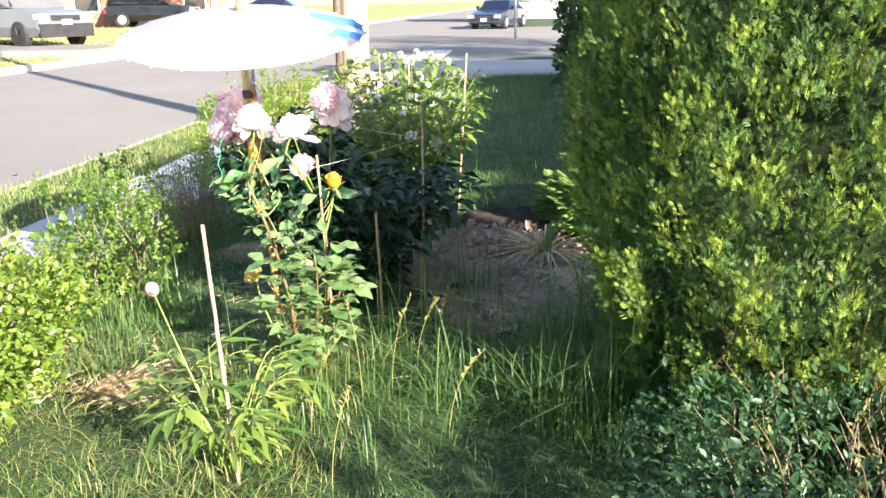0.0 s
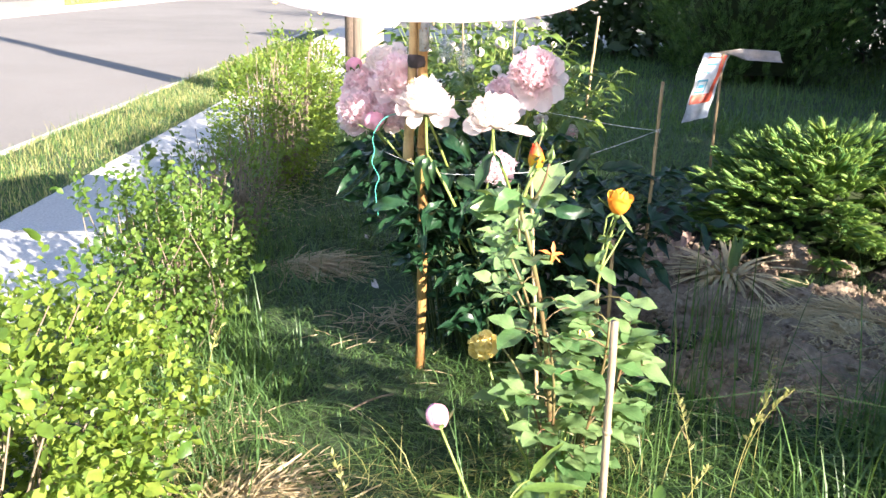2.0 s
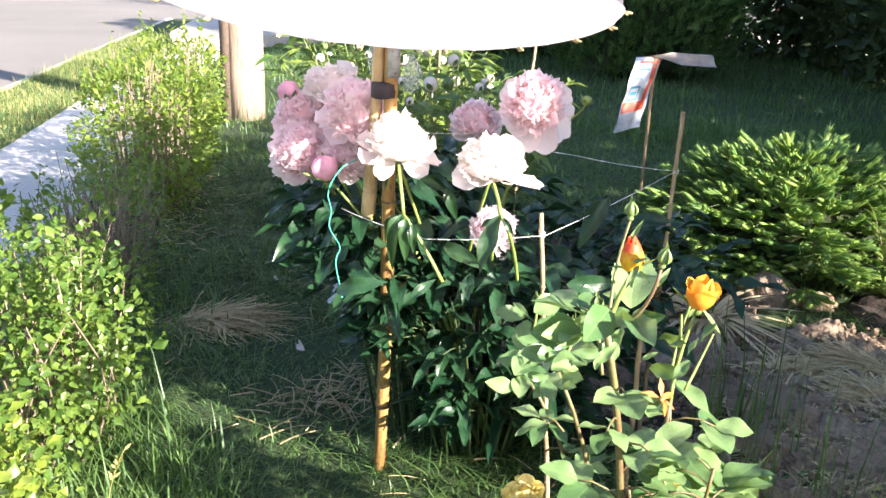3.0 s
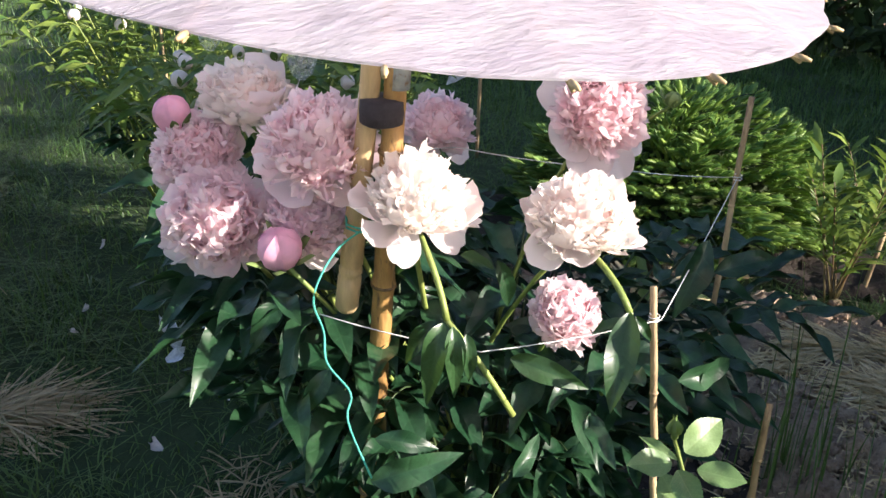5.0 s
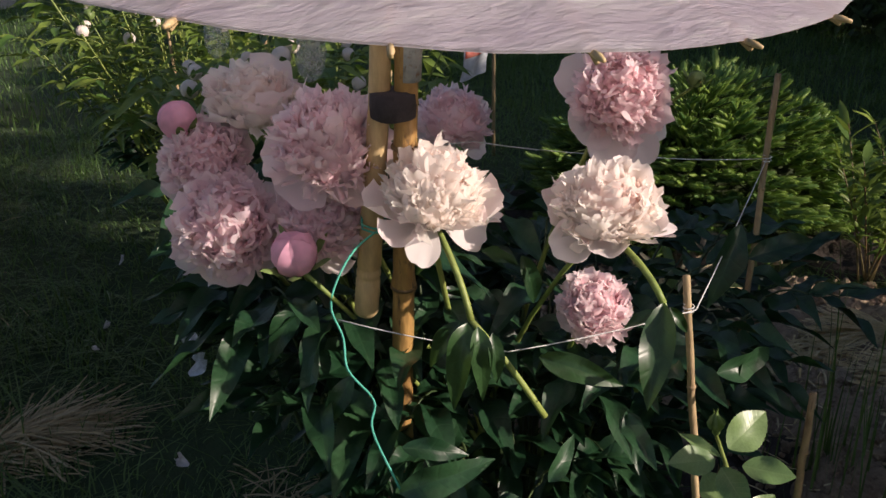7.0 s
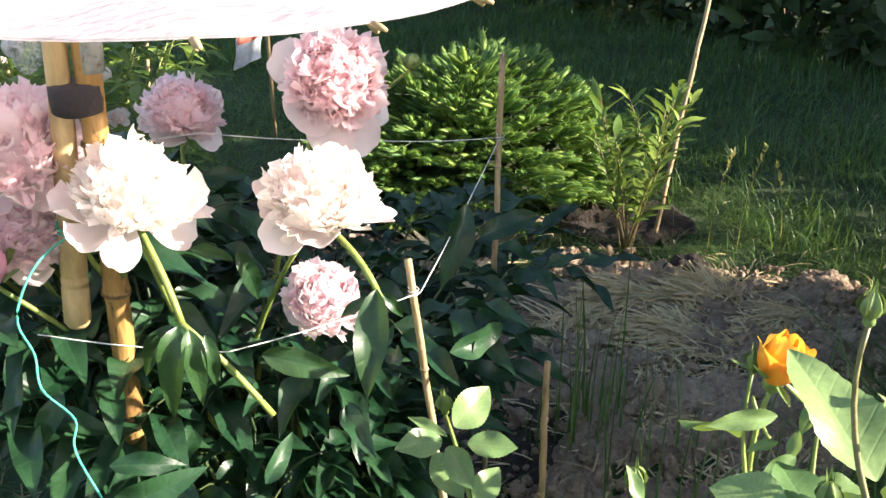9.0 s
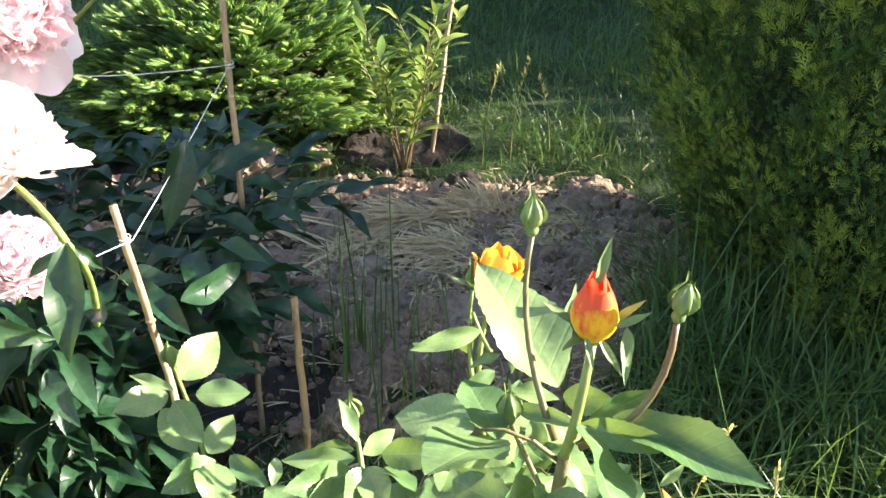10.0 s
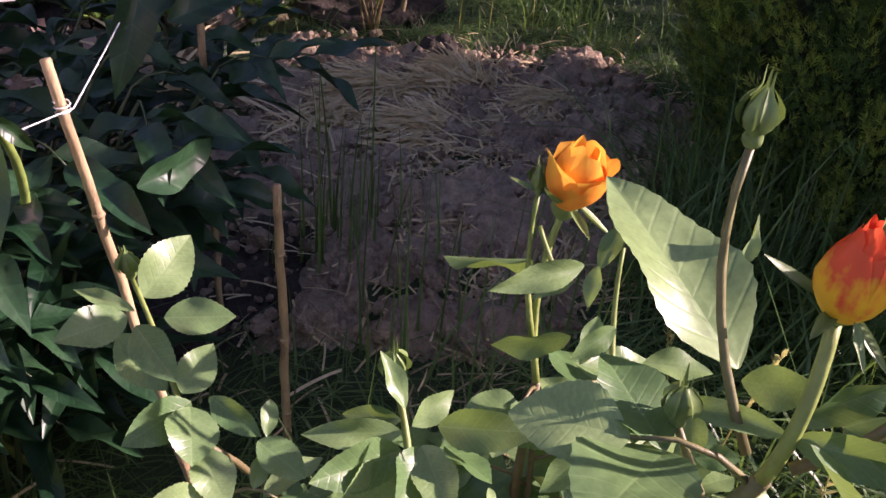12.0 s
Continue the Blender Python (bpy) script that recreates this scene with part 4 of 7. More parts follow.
def tall_hedge(name, label, a, b, depth, height, leaves, size, seed=3):
    """A tall thick hedge from a to b."""
    a, b = np.array(a, float), np.array(b, float)
    L = np.linalg.norm(b - a)
    d = (b - a) / L
    p = np.array([-d[1], d[0]])
    ob = thing(name, label, "hedge", at=(a[0], a[1], 0))
    pairs = []
    for s in np.arange(0.3, L, 0.55):
        g = a + d * s
        pts = bend((g[0], g[1], -0.05), (g[0] + rng.normal(0, 0.1), g[1] + rng.normal(0, 0.1), height * 0.8), rng.normal(0, 0.08, 3))
        pairs.append(tube(pts, np.linspace(0.04, 0.012, 7), 5))
    put("stem", mesh_of("stem", *join(*pairs), M_trunk), ob)["kind"] = "stuff"
    n = leaves
    s = rng.uniform(0, L, n)
    z = rng.uniform(0.02, 1, n) * height
    w = depth * np.sqrt(rng.uniform(0.0, 1, n)) * np.sign(rng.normal(size=n))
    lump = np.array([noise.noise(Vector((i * 1.4, j * 1.4, 5.0 + seed))) for i, j in zip(s, z)])
    w = w * (1 + 0.35 * lump) * np.where(z > height * 0.8, 0.75, 1.0)
    top = height * (0.92 + 0.12 * np.array([noise.noise(Vector((i * 0.9, 2.0 + seed, 0))) for i in s]))
    k = z < top
    s, z, w = s[k], z[k], w[k]
    n = len(s)
    pos = np.concatenate([a + np.outer(s, d) + np.outer(w, p), z[:, None]], -1)
    out = np.concatenate([np.outer(np.sign(w), p), np.full((n, 1), 0.4)], -1)
    v, f = scatter(small_leaf, frames_of(rng.normal(size=(n, 3)) + out * 0.6, out + rng.normal(0, 0.6, (n, 3))), pos, size * rng.lognormal(0, 0.3, (n, 1)))
    put("foliage", mesh_of("foliage", v, f, M_darkhedge), ob)["kind"] = "stuff"
    return ob


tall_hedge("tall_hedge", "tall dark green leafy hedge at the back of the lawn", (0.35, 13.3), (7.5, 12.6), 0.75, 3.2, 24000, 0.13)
# side hedge runs on and rises out of view to shade the lawn
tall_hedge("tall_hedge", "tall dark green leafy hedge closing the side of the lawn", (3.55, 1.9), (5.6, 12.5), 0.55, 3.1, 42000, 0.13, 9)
# two unseen hedges, added only to cast shade over the garden
tall_hedge("tall_hedge", "tall leafy hedge added out of view to cast shade", (4.88, -1.13), (8.5, 2.2), 0.6, 3.0, 7000, 0.10, 15)
tall_hedge("tall_hedge", "leafy hedge added out of view to cast shade", (0.0, -5.6), (8.5, 2.2), 0.6, 2.42, 15000, 0.10, 14)


# ---- flowers ----
def pose_along(place, along, up, size):
    """A pose whose y goes along, scaled by size."""
    r = frames_of(np.array([along], float), np.array([up], float))[0]
    m = Matrix([[*(r[i] * size), place[i]] for i in range(3)] + [[0, 0, 0, 1]])
    return m


def blade_meshes(name, mat, count, **kw):
    return [mesh_of(name, *leaf(seed=k, **{**kw, "droop": kw.get("droop", 0.25) * (0.5 + 0.35 * k)}), mat) for k in range(count)]


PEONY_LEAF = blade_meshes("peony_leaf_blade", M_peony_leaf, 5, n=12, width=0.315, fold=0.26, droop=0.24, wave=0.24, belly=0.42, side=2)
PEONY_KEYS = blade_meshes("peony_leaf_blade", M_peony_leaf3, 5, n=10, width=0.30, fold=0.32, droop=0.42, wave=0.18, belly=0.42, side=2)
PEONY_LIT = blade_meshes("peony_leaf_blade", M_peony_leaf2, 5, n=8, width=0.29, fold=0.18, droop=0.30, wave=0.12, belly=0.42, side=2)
ROSE_LEAF = blade_meshes("rose_leaf_blade", M_rose_leaf, 5, n=26, width=0.50, fold=0.16, droop=0.12, wave=0.10, teeth=0.022, belly=0.47, side=2)
ROSE_KEY = blade_meshes("rose_leaf_blade", M_rose_leaf, 5, n=26, width=0.48, fold=0.18, droop=0.05, wave=0.10, teeth=0.026, belly=0.44, side=2)
NARROW_LEAF = blade_meshes("narrow_leaf_blade", M_peony_leaf2, 4, n=7, width=0.18, fold=0.16, droop=0.30, wave=0.12, belly=0.45, side=1)


def add_leaf(owner, meshes, base, tip, up=(0, 0, 1), wide=1.0, loose=0.2):
    base, tip = np.asarray(base, float), np.asarray(tip, float)
    L = np.linalg.norm(tip - base)
    m = pose_along(base, tip - base, np.asarray(up) + rng.normal(0, loose, 3), L)
    if wide != 1.0:
        m = m @ Matrix.Diagonal((wide, 1, 1, 1))
    return put("leaf", meshes[int(rng.integers(len(meshes)))], owner, m=m)


def leaf_group(owner, meshes, node, out, length, count=3, spread=0.7, petiole=None, wide=1.0):
    """A compound leaf: a stalk from node, leaflets at its end and along it."""
    out = unit(np.asarray(out, float))
    end = np.asarray(node) + out * length * (0.7 if petiole is None else petiole)
    side = unit(np.cross(out, [0, 0, 1.0]))
    for k in range(count):
        if count == 1:
            d, at = out, end
        else:
            u = k / (count - 1) * 2 - 1
            d = unit(out * (1 - 0.35 * abs(u)) + side * u * spread + np.array([0, 0, rng.uniform(-0.28, 0.22)]))
            at = end - out * length * 0.25 * abs(u)
        add_leaf(owner, meshes, at, at + d * length * rng.uniform(0.75, 1.15), (0, 0, 1), wide)
    return tube(bend(node, end, (0, 0, 0.01), 4), (0.0018, 0.0016, 0.0014, 0.0012), 4)


def petal_grid(length, width, cup, ruffle, r, rows=5, cols=4, notch=0.1):
    """A petal along y that bends up (z) by cup."""
    v, f = [], []
    ph = r.uniform(0, 6)
    for i in range(rows + 1):
        s = i / rows
        w = width * (0.30 + 0.70 * math.sin(min(1, s * 1.15) * math.pi * 0.62))
        for j in range(cols + 1):
            u = j / cols * 2 - 1
            x = u * w * 0.5
            y = length * s * (1 - 0.20 * u * u * s * s) - notch * length * s * abs(math.sin(3 * u + ph)) * (s > 0.8)
            z = cup * length * s * s + 0.22 * width * u * u * (0.4 + s) + ruffle * length * s * s * math.sin(5.5 * u + ph)
            v.append((x, y, z))
    for i in range(rows):
        for j in range(cols):
            a = i * (cols + 1) + j
            f.append([a, a + 1, a + cols + 2, a + cols + 1])
    return np.array(v), f


def tilt_frame(axis):
    axis = unit(axis)
    x = unit(np.cross(axis, [0.13, 0.93, 0.2]))
    return np.stack([x, np.cross(axis, x), axis], -1)


def broad_petal(length, width, bowl, curl, r, rows=8, cols=10):
    """A broad rounded petal along y; bowl lifts its sides, curl lifts its tip."""
    v, f = [], []
    ph, nt = r.uniform(0, 6), r.uniform(0.02, 0.09)
    for i in range(rows + 1):
        s = i / rows
        w = width * 0.5 * (0.22 + 0.78 * math.sin(min(1, 0.08 + s * 0.98) * math.pi * 0.62) ** 0.9)
        for j in range(cols + 1):
            u = j / cols * 2 - 1
            dome = 1 - 0.30 * abs(u) ** 2.5 * s - nt * math.exp(-(u - 0.15) ** 2 * 20) * s ** 4 + 0.02 * math.sin(7 * u + ph) * s
            e = s ** 3 * abs(u) ** 1.5
            v.append((u * w * (1 - 0.12 * bowl * u * u), length * s * dome,
                      length * (curl * s * s + bowl * 0.5 * u * u * (0.3 + 0.7 * s)) + length * (0.025 * math.sin(5 * u + ph) * s * s + 0.035 * math.sin(9 * u + 2 * ph) * e)))
    for i in range(rows):
        for j in range(cols):
            a = i * (cols + 1) + j
            f.append([a, a + 1, a + cols + 2, a + cols + 1])
    return np.array(v), f


def frill_petal(length, width, cup, r, rows=5, cols=5):
    """A narrow petal along y with a pinched base and a ragged tip, curling up (z)."""
    v, f = [], []
    ph = r.uniform(0, 6)
    rag = r.uniform(-0.26, 0.08, cols + 1)
    for i in range(rows + 1):
        s = i / rows
        w = width * 0.5 * (0.22 + 0.78 * math.sin(min(1.0, 0.05 + s * 0.9) * math.pi * 0.60))
        for j in range(cols + 1):
            u = j / cols * 2 - 1
            y = length * (s * (1 - 0.10 * u * u * s) + rag[j] * s ** 4)
            z = length * cup * s * s + width * (0.26 * u * u * (0.3 + 0.7 * s) + 0.10 * s ** 3 * math.sin(6.5 * u + ph))
            v.append((u * w, y, z))
    for i in range(rows):
        for j in range(cols):
            a = i * (cols + 1) + j
            f.append([a, a + 1, a + cols + 2, a + cols + 1])
    return np.array(v), f


def peony_flower(owner, place, R, axis, seed, guards=7, droop=0.3, petals=760, label="", inner=None, skirt=None, hang=(), loose=0.0, flat=0.85, core=0.52, side=(1.0, 1.0)):
    """A full double peony: a dome of overlapping frilled petals above a collar of broad ones."""
    r = np.random.default_rng(seed)
    T = tilt_frame(np.array(axis, float))
    place = np.asarray(place, float)
    form = np.array([side[0], side[1], flat])
    pairs = []
    for k in range(petals):
        th = math.acos(1 - (k + 0.5) / petals * 1.30)
        ph = k * 2.39996 + r.normal(0, 0.25)
        d = np.array([math.sin(th) * math.cos(ph), math.sin(th) * math.sin(ph), math.cos(th)])
        crown = np.array([0, 0, 1.0]) - d * d[2]
        lift = r.uniform(0.15, 0.85)
        along = unit(d * lift + crown * (1.0 - lift) * 1.3 + r.normal(0, 0.20, 3))
        broad = 1 + 1.3 * (r.random() < 0.08 + 0.8 * loose)
        L = R * r.uniform(0.26, 0.46) * (0.75 + 0.25 * broad)
        v, f = frill_petal(L, R * r.uniform(0.11, 0.22) * broad, r.uniform(-0.05, 0.45), r)
        inward = -d + 0.5 * crown + r.normal(0, 0.30, 3)
        Fm = frames_of(np.array([along]), np.array([inward]))[0]
        lump = 1 + 0.13 * noise.noise(Vector(d * 2.2) + Vector((seed, 0, 0)))
        start = d * R * core * r.uniform(0.95, 1.22) * lump
        pairs.append((((v @ Fm.T + start) * form) @ T.T + place, f))
    ob = put("flower", mesh_of("flower", *join(*pairs), inner or M_petal), owner, label)
    # solid core added behind the petals, so their gaps stay bright
    cv, cf = [], []
    for i in range(9):
        for j in range(14):
            th, ph = 0.05 + i / 8 * 2.2, j / 14 * 2 * math.pi
            q = R * core * (1.0 + 0.05 * math.sin(5 * ph + 3 * th + seed))
            cv.append(np.array((q * math.sin(th) * math.cos(ph), q * math.sin(th) * math.sin(ph), q * math.cos(th))) * form)
    for i in range(8):
        for j in range(14):
            k = (j + 1) % 14
            cf.append([i * 14 + j, i * 14 + k, (i + 1) * 14 + k, (i + 1) * 14 + j])
    put("heart", mesh_of("heart", np.array(cv) @ T.T + place, cf, inner or M_petal_heart), ob)
    for k in range(guards):
        a = k / guards * 2 * math.pi + r.normal(0, 0.2)
        lift = r.uniform(-droop - 0.2, 0.25 - droop)
        out = unit(np.array([math.cos(a), math.sin(a), lift]))
        v, f = broad_petal(R * r.uniform(0.62, 0.86), R * r.uniform(0.75, 1.05), r.uniform(0.15, 0.5), r.uniform(0.05, 0.55), r)
        Fm = frames_of(np.array([out]), np.array([[-0.3 * math.cos(a), -0.3 * math.sin(a), 1.0]]))[0]
        v = ((v @ Fm.T + out * R * 0.30) * np.array([side[0], side[1], 1.0]) + np.array([0, 0, -R * 0.22])) @ T.T + place
        put("outer_petal", mesh_of("outer_petal", v, f, skirt or M_petal_outer), ob)
    for d, up, L, W in hang:
        v, f = broad_petal(R * L, R * W, r.uniform(0.15, 0.3), r.uniform(-0.1, 0.15), r)
        Fm = frames_of(np.array([unit(d)]), np.array([up], float))[0]
        put("outer_petal", mesh_of("outer_petal", v @ Fm.T + place + unit(d) * R * 0.25 - T[:, 2] * R * 0.2, f, skirt or M_petal_outer), ob)
    return place - T[:, 2] * R * 0.3


def round_bud(owner, place, R, axis, mat, seed, name="bud", label="", tall=1.25, sepals=5, sepal=1.3):
    """A closed bud of overlapping petals, held by green sepals."""
    r = np.random.default_rng(seed)
    T = tilt_frame(np.array(axis, float))
    pairs = []
    for k in range(8):
        v, f = [], []
        a0 = k * 2.1
        top = 0.99 if k < 3 else 0.985 - 0.012 * k - 0.03 * (k > 4)
        for i in range(10):
            s = i / 9
            th = math.pi * (1 - s * top) + 0.0
            q = R * max(math.sin(th), 0.0) ** 0.85 * (1.0 - 0.03 * (7 - k)) * (1 - s ** 12)
            for j in range(7):
                u = j / 6 - 0.5
                a = a0 + u * 3.2 * (1 - 0.10 * s)
                e = 0.07 * R * (abs(u) * 2) ** 3 * s
                v.append(((q + e) * math.cos(a), (q + e) * math.sin(a), -R * tall * math.cos(th) * (1.0 - 0.02 * (7 - k)) - 0.03 * R * (abs(u) * 2) ** 2 * s ** 3))
        for i in range(9):
            for j in range(6):
                b = i * 7 + j
                f.append([b, b + 1, b + 8, b + 7])
        v = np.array(v)
        v[:, 2] *= -1 if v[0, 2] > 0 else 1
        pairs.append((v @ T.T + np.asarray(place), f))
    if R > 0.016:
        ob = put(name, mesh_of(name, *pairs[0], mat), owner, label)
        for pair in pairs[1:]:
            put("petal", mesh_of("petal", *pair, mat), ob)
    else:
        ob = put(name, mesh_of(name, *join(*pairs), mat), owner, label)
    for k in range(sepals):
        a = k * 2 * math.pi / sepals + r.normal(0, 0.2)
        out = np.array([math.cos(a), math.sin(a), 0])
        v, f = leaf(6, 0.42, 0.2, -0.5)
        Fm = frames_of(np.array([out * 0.30 + np.array([0, 0, 1.0])]), np.array([out]))[0]
        v = (v * R * sepal * r.uniform(0.8, 1.3)) @ Fm.T + out * R * 0.75 + np.array([0, 0, -R * tall * 0.75])
        put("sepal", mesh_of("sepal", v @ T.T + np.asarray(place), f, M_budgreen), ob)
    return np.asarray(place) - T[:, 2] * R * tall * 0.85


# leaves nearest the camera: where each begins and ends
ROSE_LEAVES_A = (
    (-0.809, 2.935, 0.477, -0.754, 2.936, 0.507, 0.72),
    (-0.809, 2.913, 0.468, -0.773, 2.872, 0.468, 0.6),
    (-0.825, 2.937, 0.467, -0.882, 2.947, 0.475, 0.62),
    (-0.819, 2.935, 0.469, -0.838, 2.982, 0.479, 0.28),
    (-0.828, 2.924, 0.466, -0.839, 2.871, 0.448, 0.6),
    (-0.833, 2.942, 0.45, -0.83, 2.895, 0.415, 0.65),
    (-0.827, 2.881, 0.42, -0.79, 2.881, 0.446, 0.75),
    (-0.825, 2.874, 0.413, -0.886, 2.88, 0.412, 0.6),
    (-0.832, 2.867, 0.418, -0.864, 2.83, 0.407, 0.95),
    (-0.817, 2.86, 0.421, -0.81, 2.815, 0.399, 0.5),
    (-0.846, 2.842, 0.399, -0.862, 2.799, 0.381, 0.75),
    (-0.865, 2.823, 0.385, -0.914, 2.832, 0.395, 0.6),
    (-0.785, 2.828, 0.413, -0.806, 2.812, 0.399, 0.55),
    (-0.817, 2.811, 0.405, -0.811, 2.768, 0.388, 0.7),
    (-0.82, 2.804, 0.397, -0.838, 2.796, 0.379, 0.7),
)
ROSE_LEAVES_B = (
    (-0.839, 2.665, 0.537, -0.88, 2.707, 0.541, 0.35),
    (-0.836, 2.668, 0.542, -0.848, 2.705, 0.533, 0.4),
    (-0.845, 2.661, 0.529, -0.904, 2.678, 0.544, 0.5),
    (-0.851, 2.659, 0.523, -0.905, 2.66, 0.528, 0.6),
    (-0.833, 2.662, 0.539, -0.8, 2.654, 0.547, 0.55),
    (-0.823, 2.65, 0.538, -0.813, 2.59, 0.564, 0.42),
    (-0.843, 2.65, 0.537, -0.886, 2.631, 0.533, 0.65),
    (-0.841, 2.649, 0.538, -0.867, 2.61, 0.532, 0.6),
    (-0.832, 2.639, 0.537, -0.837, 2.603, 0.537, 0.8),
    (-0.851, 2.611, 0.517, -0.837, 2.568, 0.529, 0.65),
    (-0.872, 2.612, 0.516, -0.866, 2.564, 0.518, 0.5),
    (-0.873, 2.614, 0.517, -0.91, 2.629, 0.515, 0.5),
    (-0.831, 2.669, 0.547, -0.824, 2.693, 0.575, 0.4),
    (-0.869, 2.686, 0.501, -0.889, 2.686, 0.487, 0.6),
    (-0.829, 2.609, 0.519, -0.835, 2.599, 0.507, 0.6),
    (-0.871, 2.649, 0.5, -0.881, 2.675, 0.498, 0.6),
)
ROSE_LEAVES_C = (
    (-0.803, 2.507, 0.658, -0.763, 2.600, 0.711, 0.62),
    (-0.82, 2.458, 0.667, -0.833, 2.357, 0.68, 0.42),
    (-0.833, 2.475, 0.661, -0.834, 2.408, 0.677, 0.33),
    (-0.846, 2.467, 0.674, -0.892, 2.41, 0.66, 0.66),
    (-0.835, 2.521, 0.654, -0.832, 2.474, 0.661, 0.32),
    (-0.832, 2.518, 0.639, -0.873, 2.531, 0.621, 0.85),
    (-0.879, 2.477, 0.644, -0.941, 2.471, 0.643, 0.9),
    (-0.877, 2.471, 0.643, -0.934, 2.446, 0.651, 0.6),
    (-0.875, 2.467, 0.642, -0.918, 2.42, 0.654, 0.62),
    (-0.741, 2.612, 0.629, -0.794, 2.642, 0.627, 0.33),
    (-0.8, 2.504, 0.65, -0.793, 2.47, 0.657, 0.75),
    (-0.813, 2.477, 0.652, -0.783, 2.443, 0.674, 0.5),
    (-0.791, 2.552, 0.625, -0.773, 2.52, 0.626, 0.6),
    (-0.765, 2.527, 0.677, -0.746, 2.528, 0.705, 0.3),
    (-0.842, 2.518, 0.583, -0.853, 2.555, 0.595, 0.65),
    (-0.853, 2.519, 0.573, -0.866, 2.549, 0.579, 0.6),
    (-0.863, 2.524, 0.568, -0.889, 2.531, 0.564, 0.6),
    (-0.874, 2.42, 0.624, -0.849, 2.42, 0.649, 0.45),
    (-0.871, 2.425, 0.614, -0.862, 2.439, 0.628, 0.5),
    (-0.875, 2.401, 0.645, -0.908, 2.41, 0.645, 0.45),
    (-0.815, 2.424, 0.626, -0.8, 2.414, 0.64, 0.35),
)
ROSE_LEAVES_D = (
    (-0.776, 2.575, 0.626, -0.805, 2.585, 0.618, 0.5),
    (-0.829, 2.508, 0.62, -0.818, 2.49, 0.622, 0.7),
    (-0.796, 2.596, 0.586, -0.811, 2.595, 0.57, 0.6),
    (-0.863, 2.577, 0.514, -0.853, 2.544, 0.531, 0.5),
    (-0.804, 2.524, 0.625, -0.816, 2.507, 0.602, 0.6),
    (-0.828, 2.484, 0.623, -0.835, 2.462, 0.606, 0.6),
    (-0.815, 2.562, 0.574, -0.843, 2.572, 0.556, 0.7),
    (-0.83, 2.52, 0.595, -0.818, 2.524, 0.61, 0.6),
    (-0.9, 2.511, 0.586, -0.914, 2.482, 0.588, 0.6),
    (-0.886, 2.442, 0.607, -0.922, 2.437, 0.616, 0.6),
    (-0.889, 2.556, 0.538, -0.922, 2.559, 0.544, 0.5),
)
APRICOT_LEAVES = (
    (-0.640, 2.690, 0.536, -0.625, 2.779, 0.484, 0.42),
    (-0.614, 2.636, 0.578, -0.637, 2.639, 0.548, 0.45),
    (-0.654, 2.625, 0.524, -0.678, 2.622, 0.495, 0.5),
    (-0.637, 2.639, 0.553, -0.656, 2.634, 0.528, 0.45),
    (-0.650, 2.650, 0.540, -0.672, 2.672, 0.528, 0.35),
    (-0.660, 2.640, 0.500, -0.690, 2.690, 0.480, 0.5),
    (-0.672, 2.628, 0.490, -0.640, 2.570, 0.470, 0.5),
    (-0.690, 2.610, 0.460, -0.730, 2.650, 0.440, 0.55),
)
PEONY_KEY = (
    (-1.034, 3.108, 0.608, -1.085, 3.066, 0.541),
    (-1.026, 3.1, 0.605, -1.042, 3.048, 0.551),
    (-1.014, 3.089, 0.599, -1.018, 3.059, 0.549),
    (-1.036, 3.12, 0.606, -1.086, 3.128, 0.554),
    (-0.953, 3.088, 0.554, -0.899, 3.008, 0.545),
    (-0.869, 2.988, 0.643, -0.921, 2.941, 0.555),
    (-0.876, 2.99, 0.635, -0.907, 3.006, 0.617),
    (-0.865, 2.982, 0.64, -0.85, 2.963, 0.611),
    (-0.945, 3.142, 0.656, -0.924, 3.118, 0.591),
    (-0.996, 3.144, 0.671, -0.943, 3.138, 0.65),
    (-1.041, 3.155, 0.694, -1.08, 3.157, 0.654),
)
PEONY_KEY2 = (
    (-1.159, 3.023, 0.489, -1.091, 2.965, 0.533),
    (-1.135, 3.067, 0.507, -1.078, 3.025, 0.51),
    (-0.926, 2.974, 0.532, -0.941, 2.902, 0.527),
    (-0.92, 2.973, 0.537, -0.943, 2.917, 0.505),
    (-1.128, 3.222, 0.512, -1.179, 3.205, 0.458),
    (-0.716, 3.052, 0.484, -0.612, 3.025, 0.496),
    (-0.621, 3.13, 0.636, -0.692, 3.082, 0.559),
    (-0.588, 3.141, 0.578, -0.486, 3.114, 0.604),
    (-0.869, 2.951, 0.57, -0.848, 3.009, 0.569),
    (-1.029, 2.953, 0.501, -0.989, 2.957, 0.54),
    (-1.153, 3.326, 0.576, -1.213, 3.307, 0.504),
)


def stem(owner, a, b, sag=(0, 0, 0), r0=0.004, r1=0.0028, mat=None, name="stem"):
    return put(name, mesh_of(name, *tube(bend(a, b, sag, 8), np.linspace(r0, r1, 8), 6), mat or M_stem), owner)


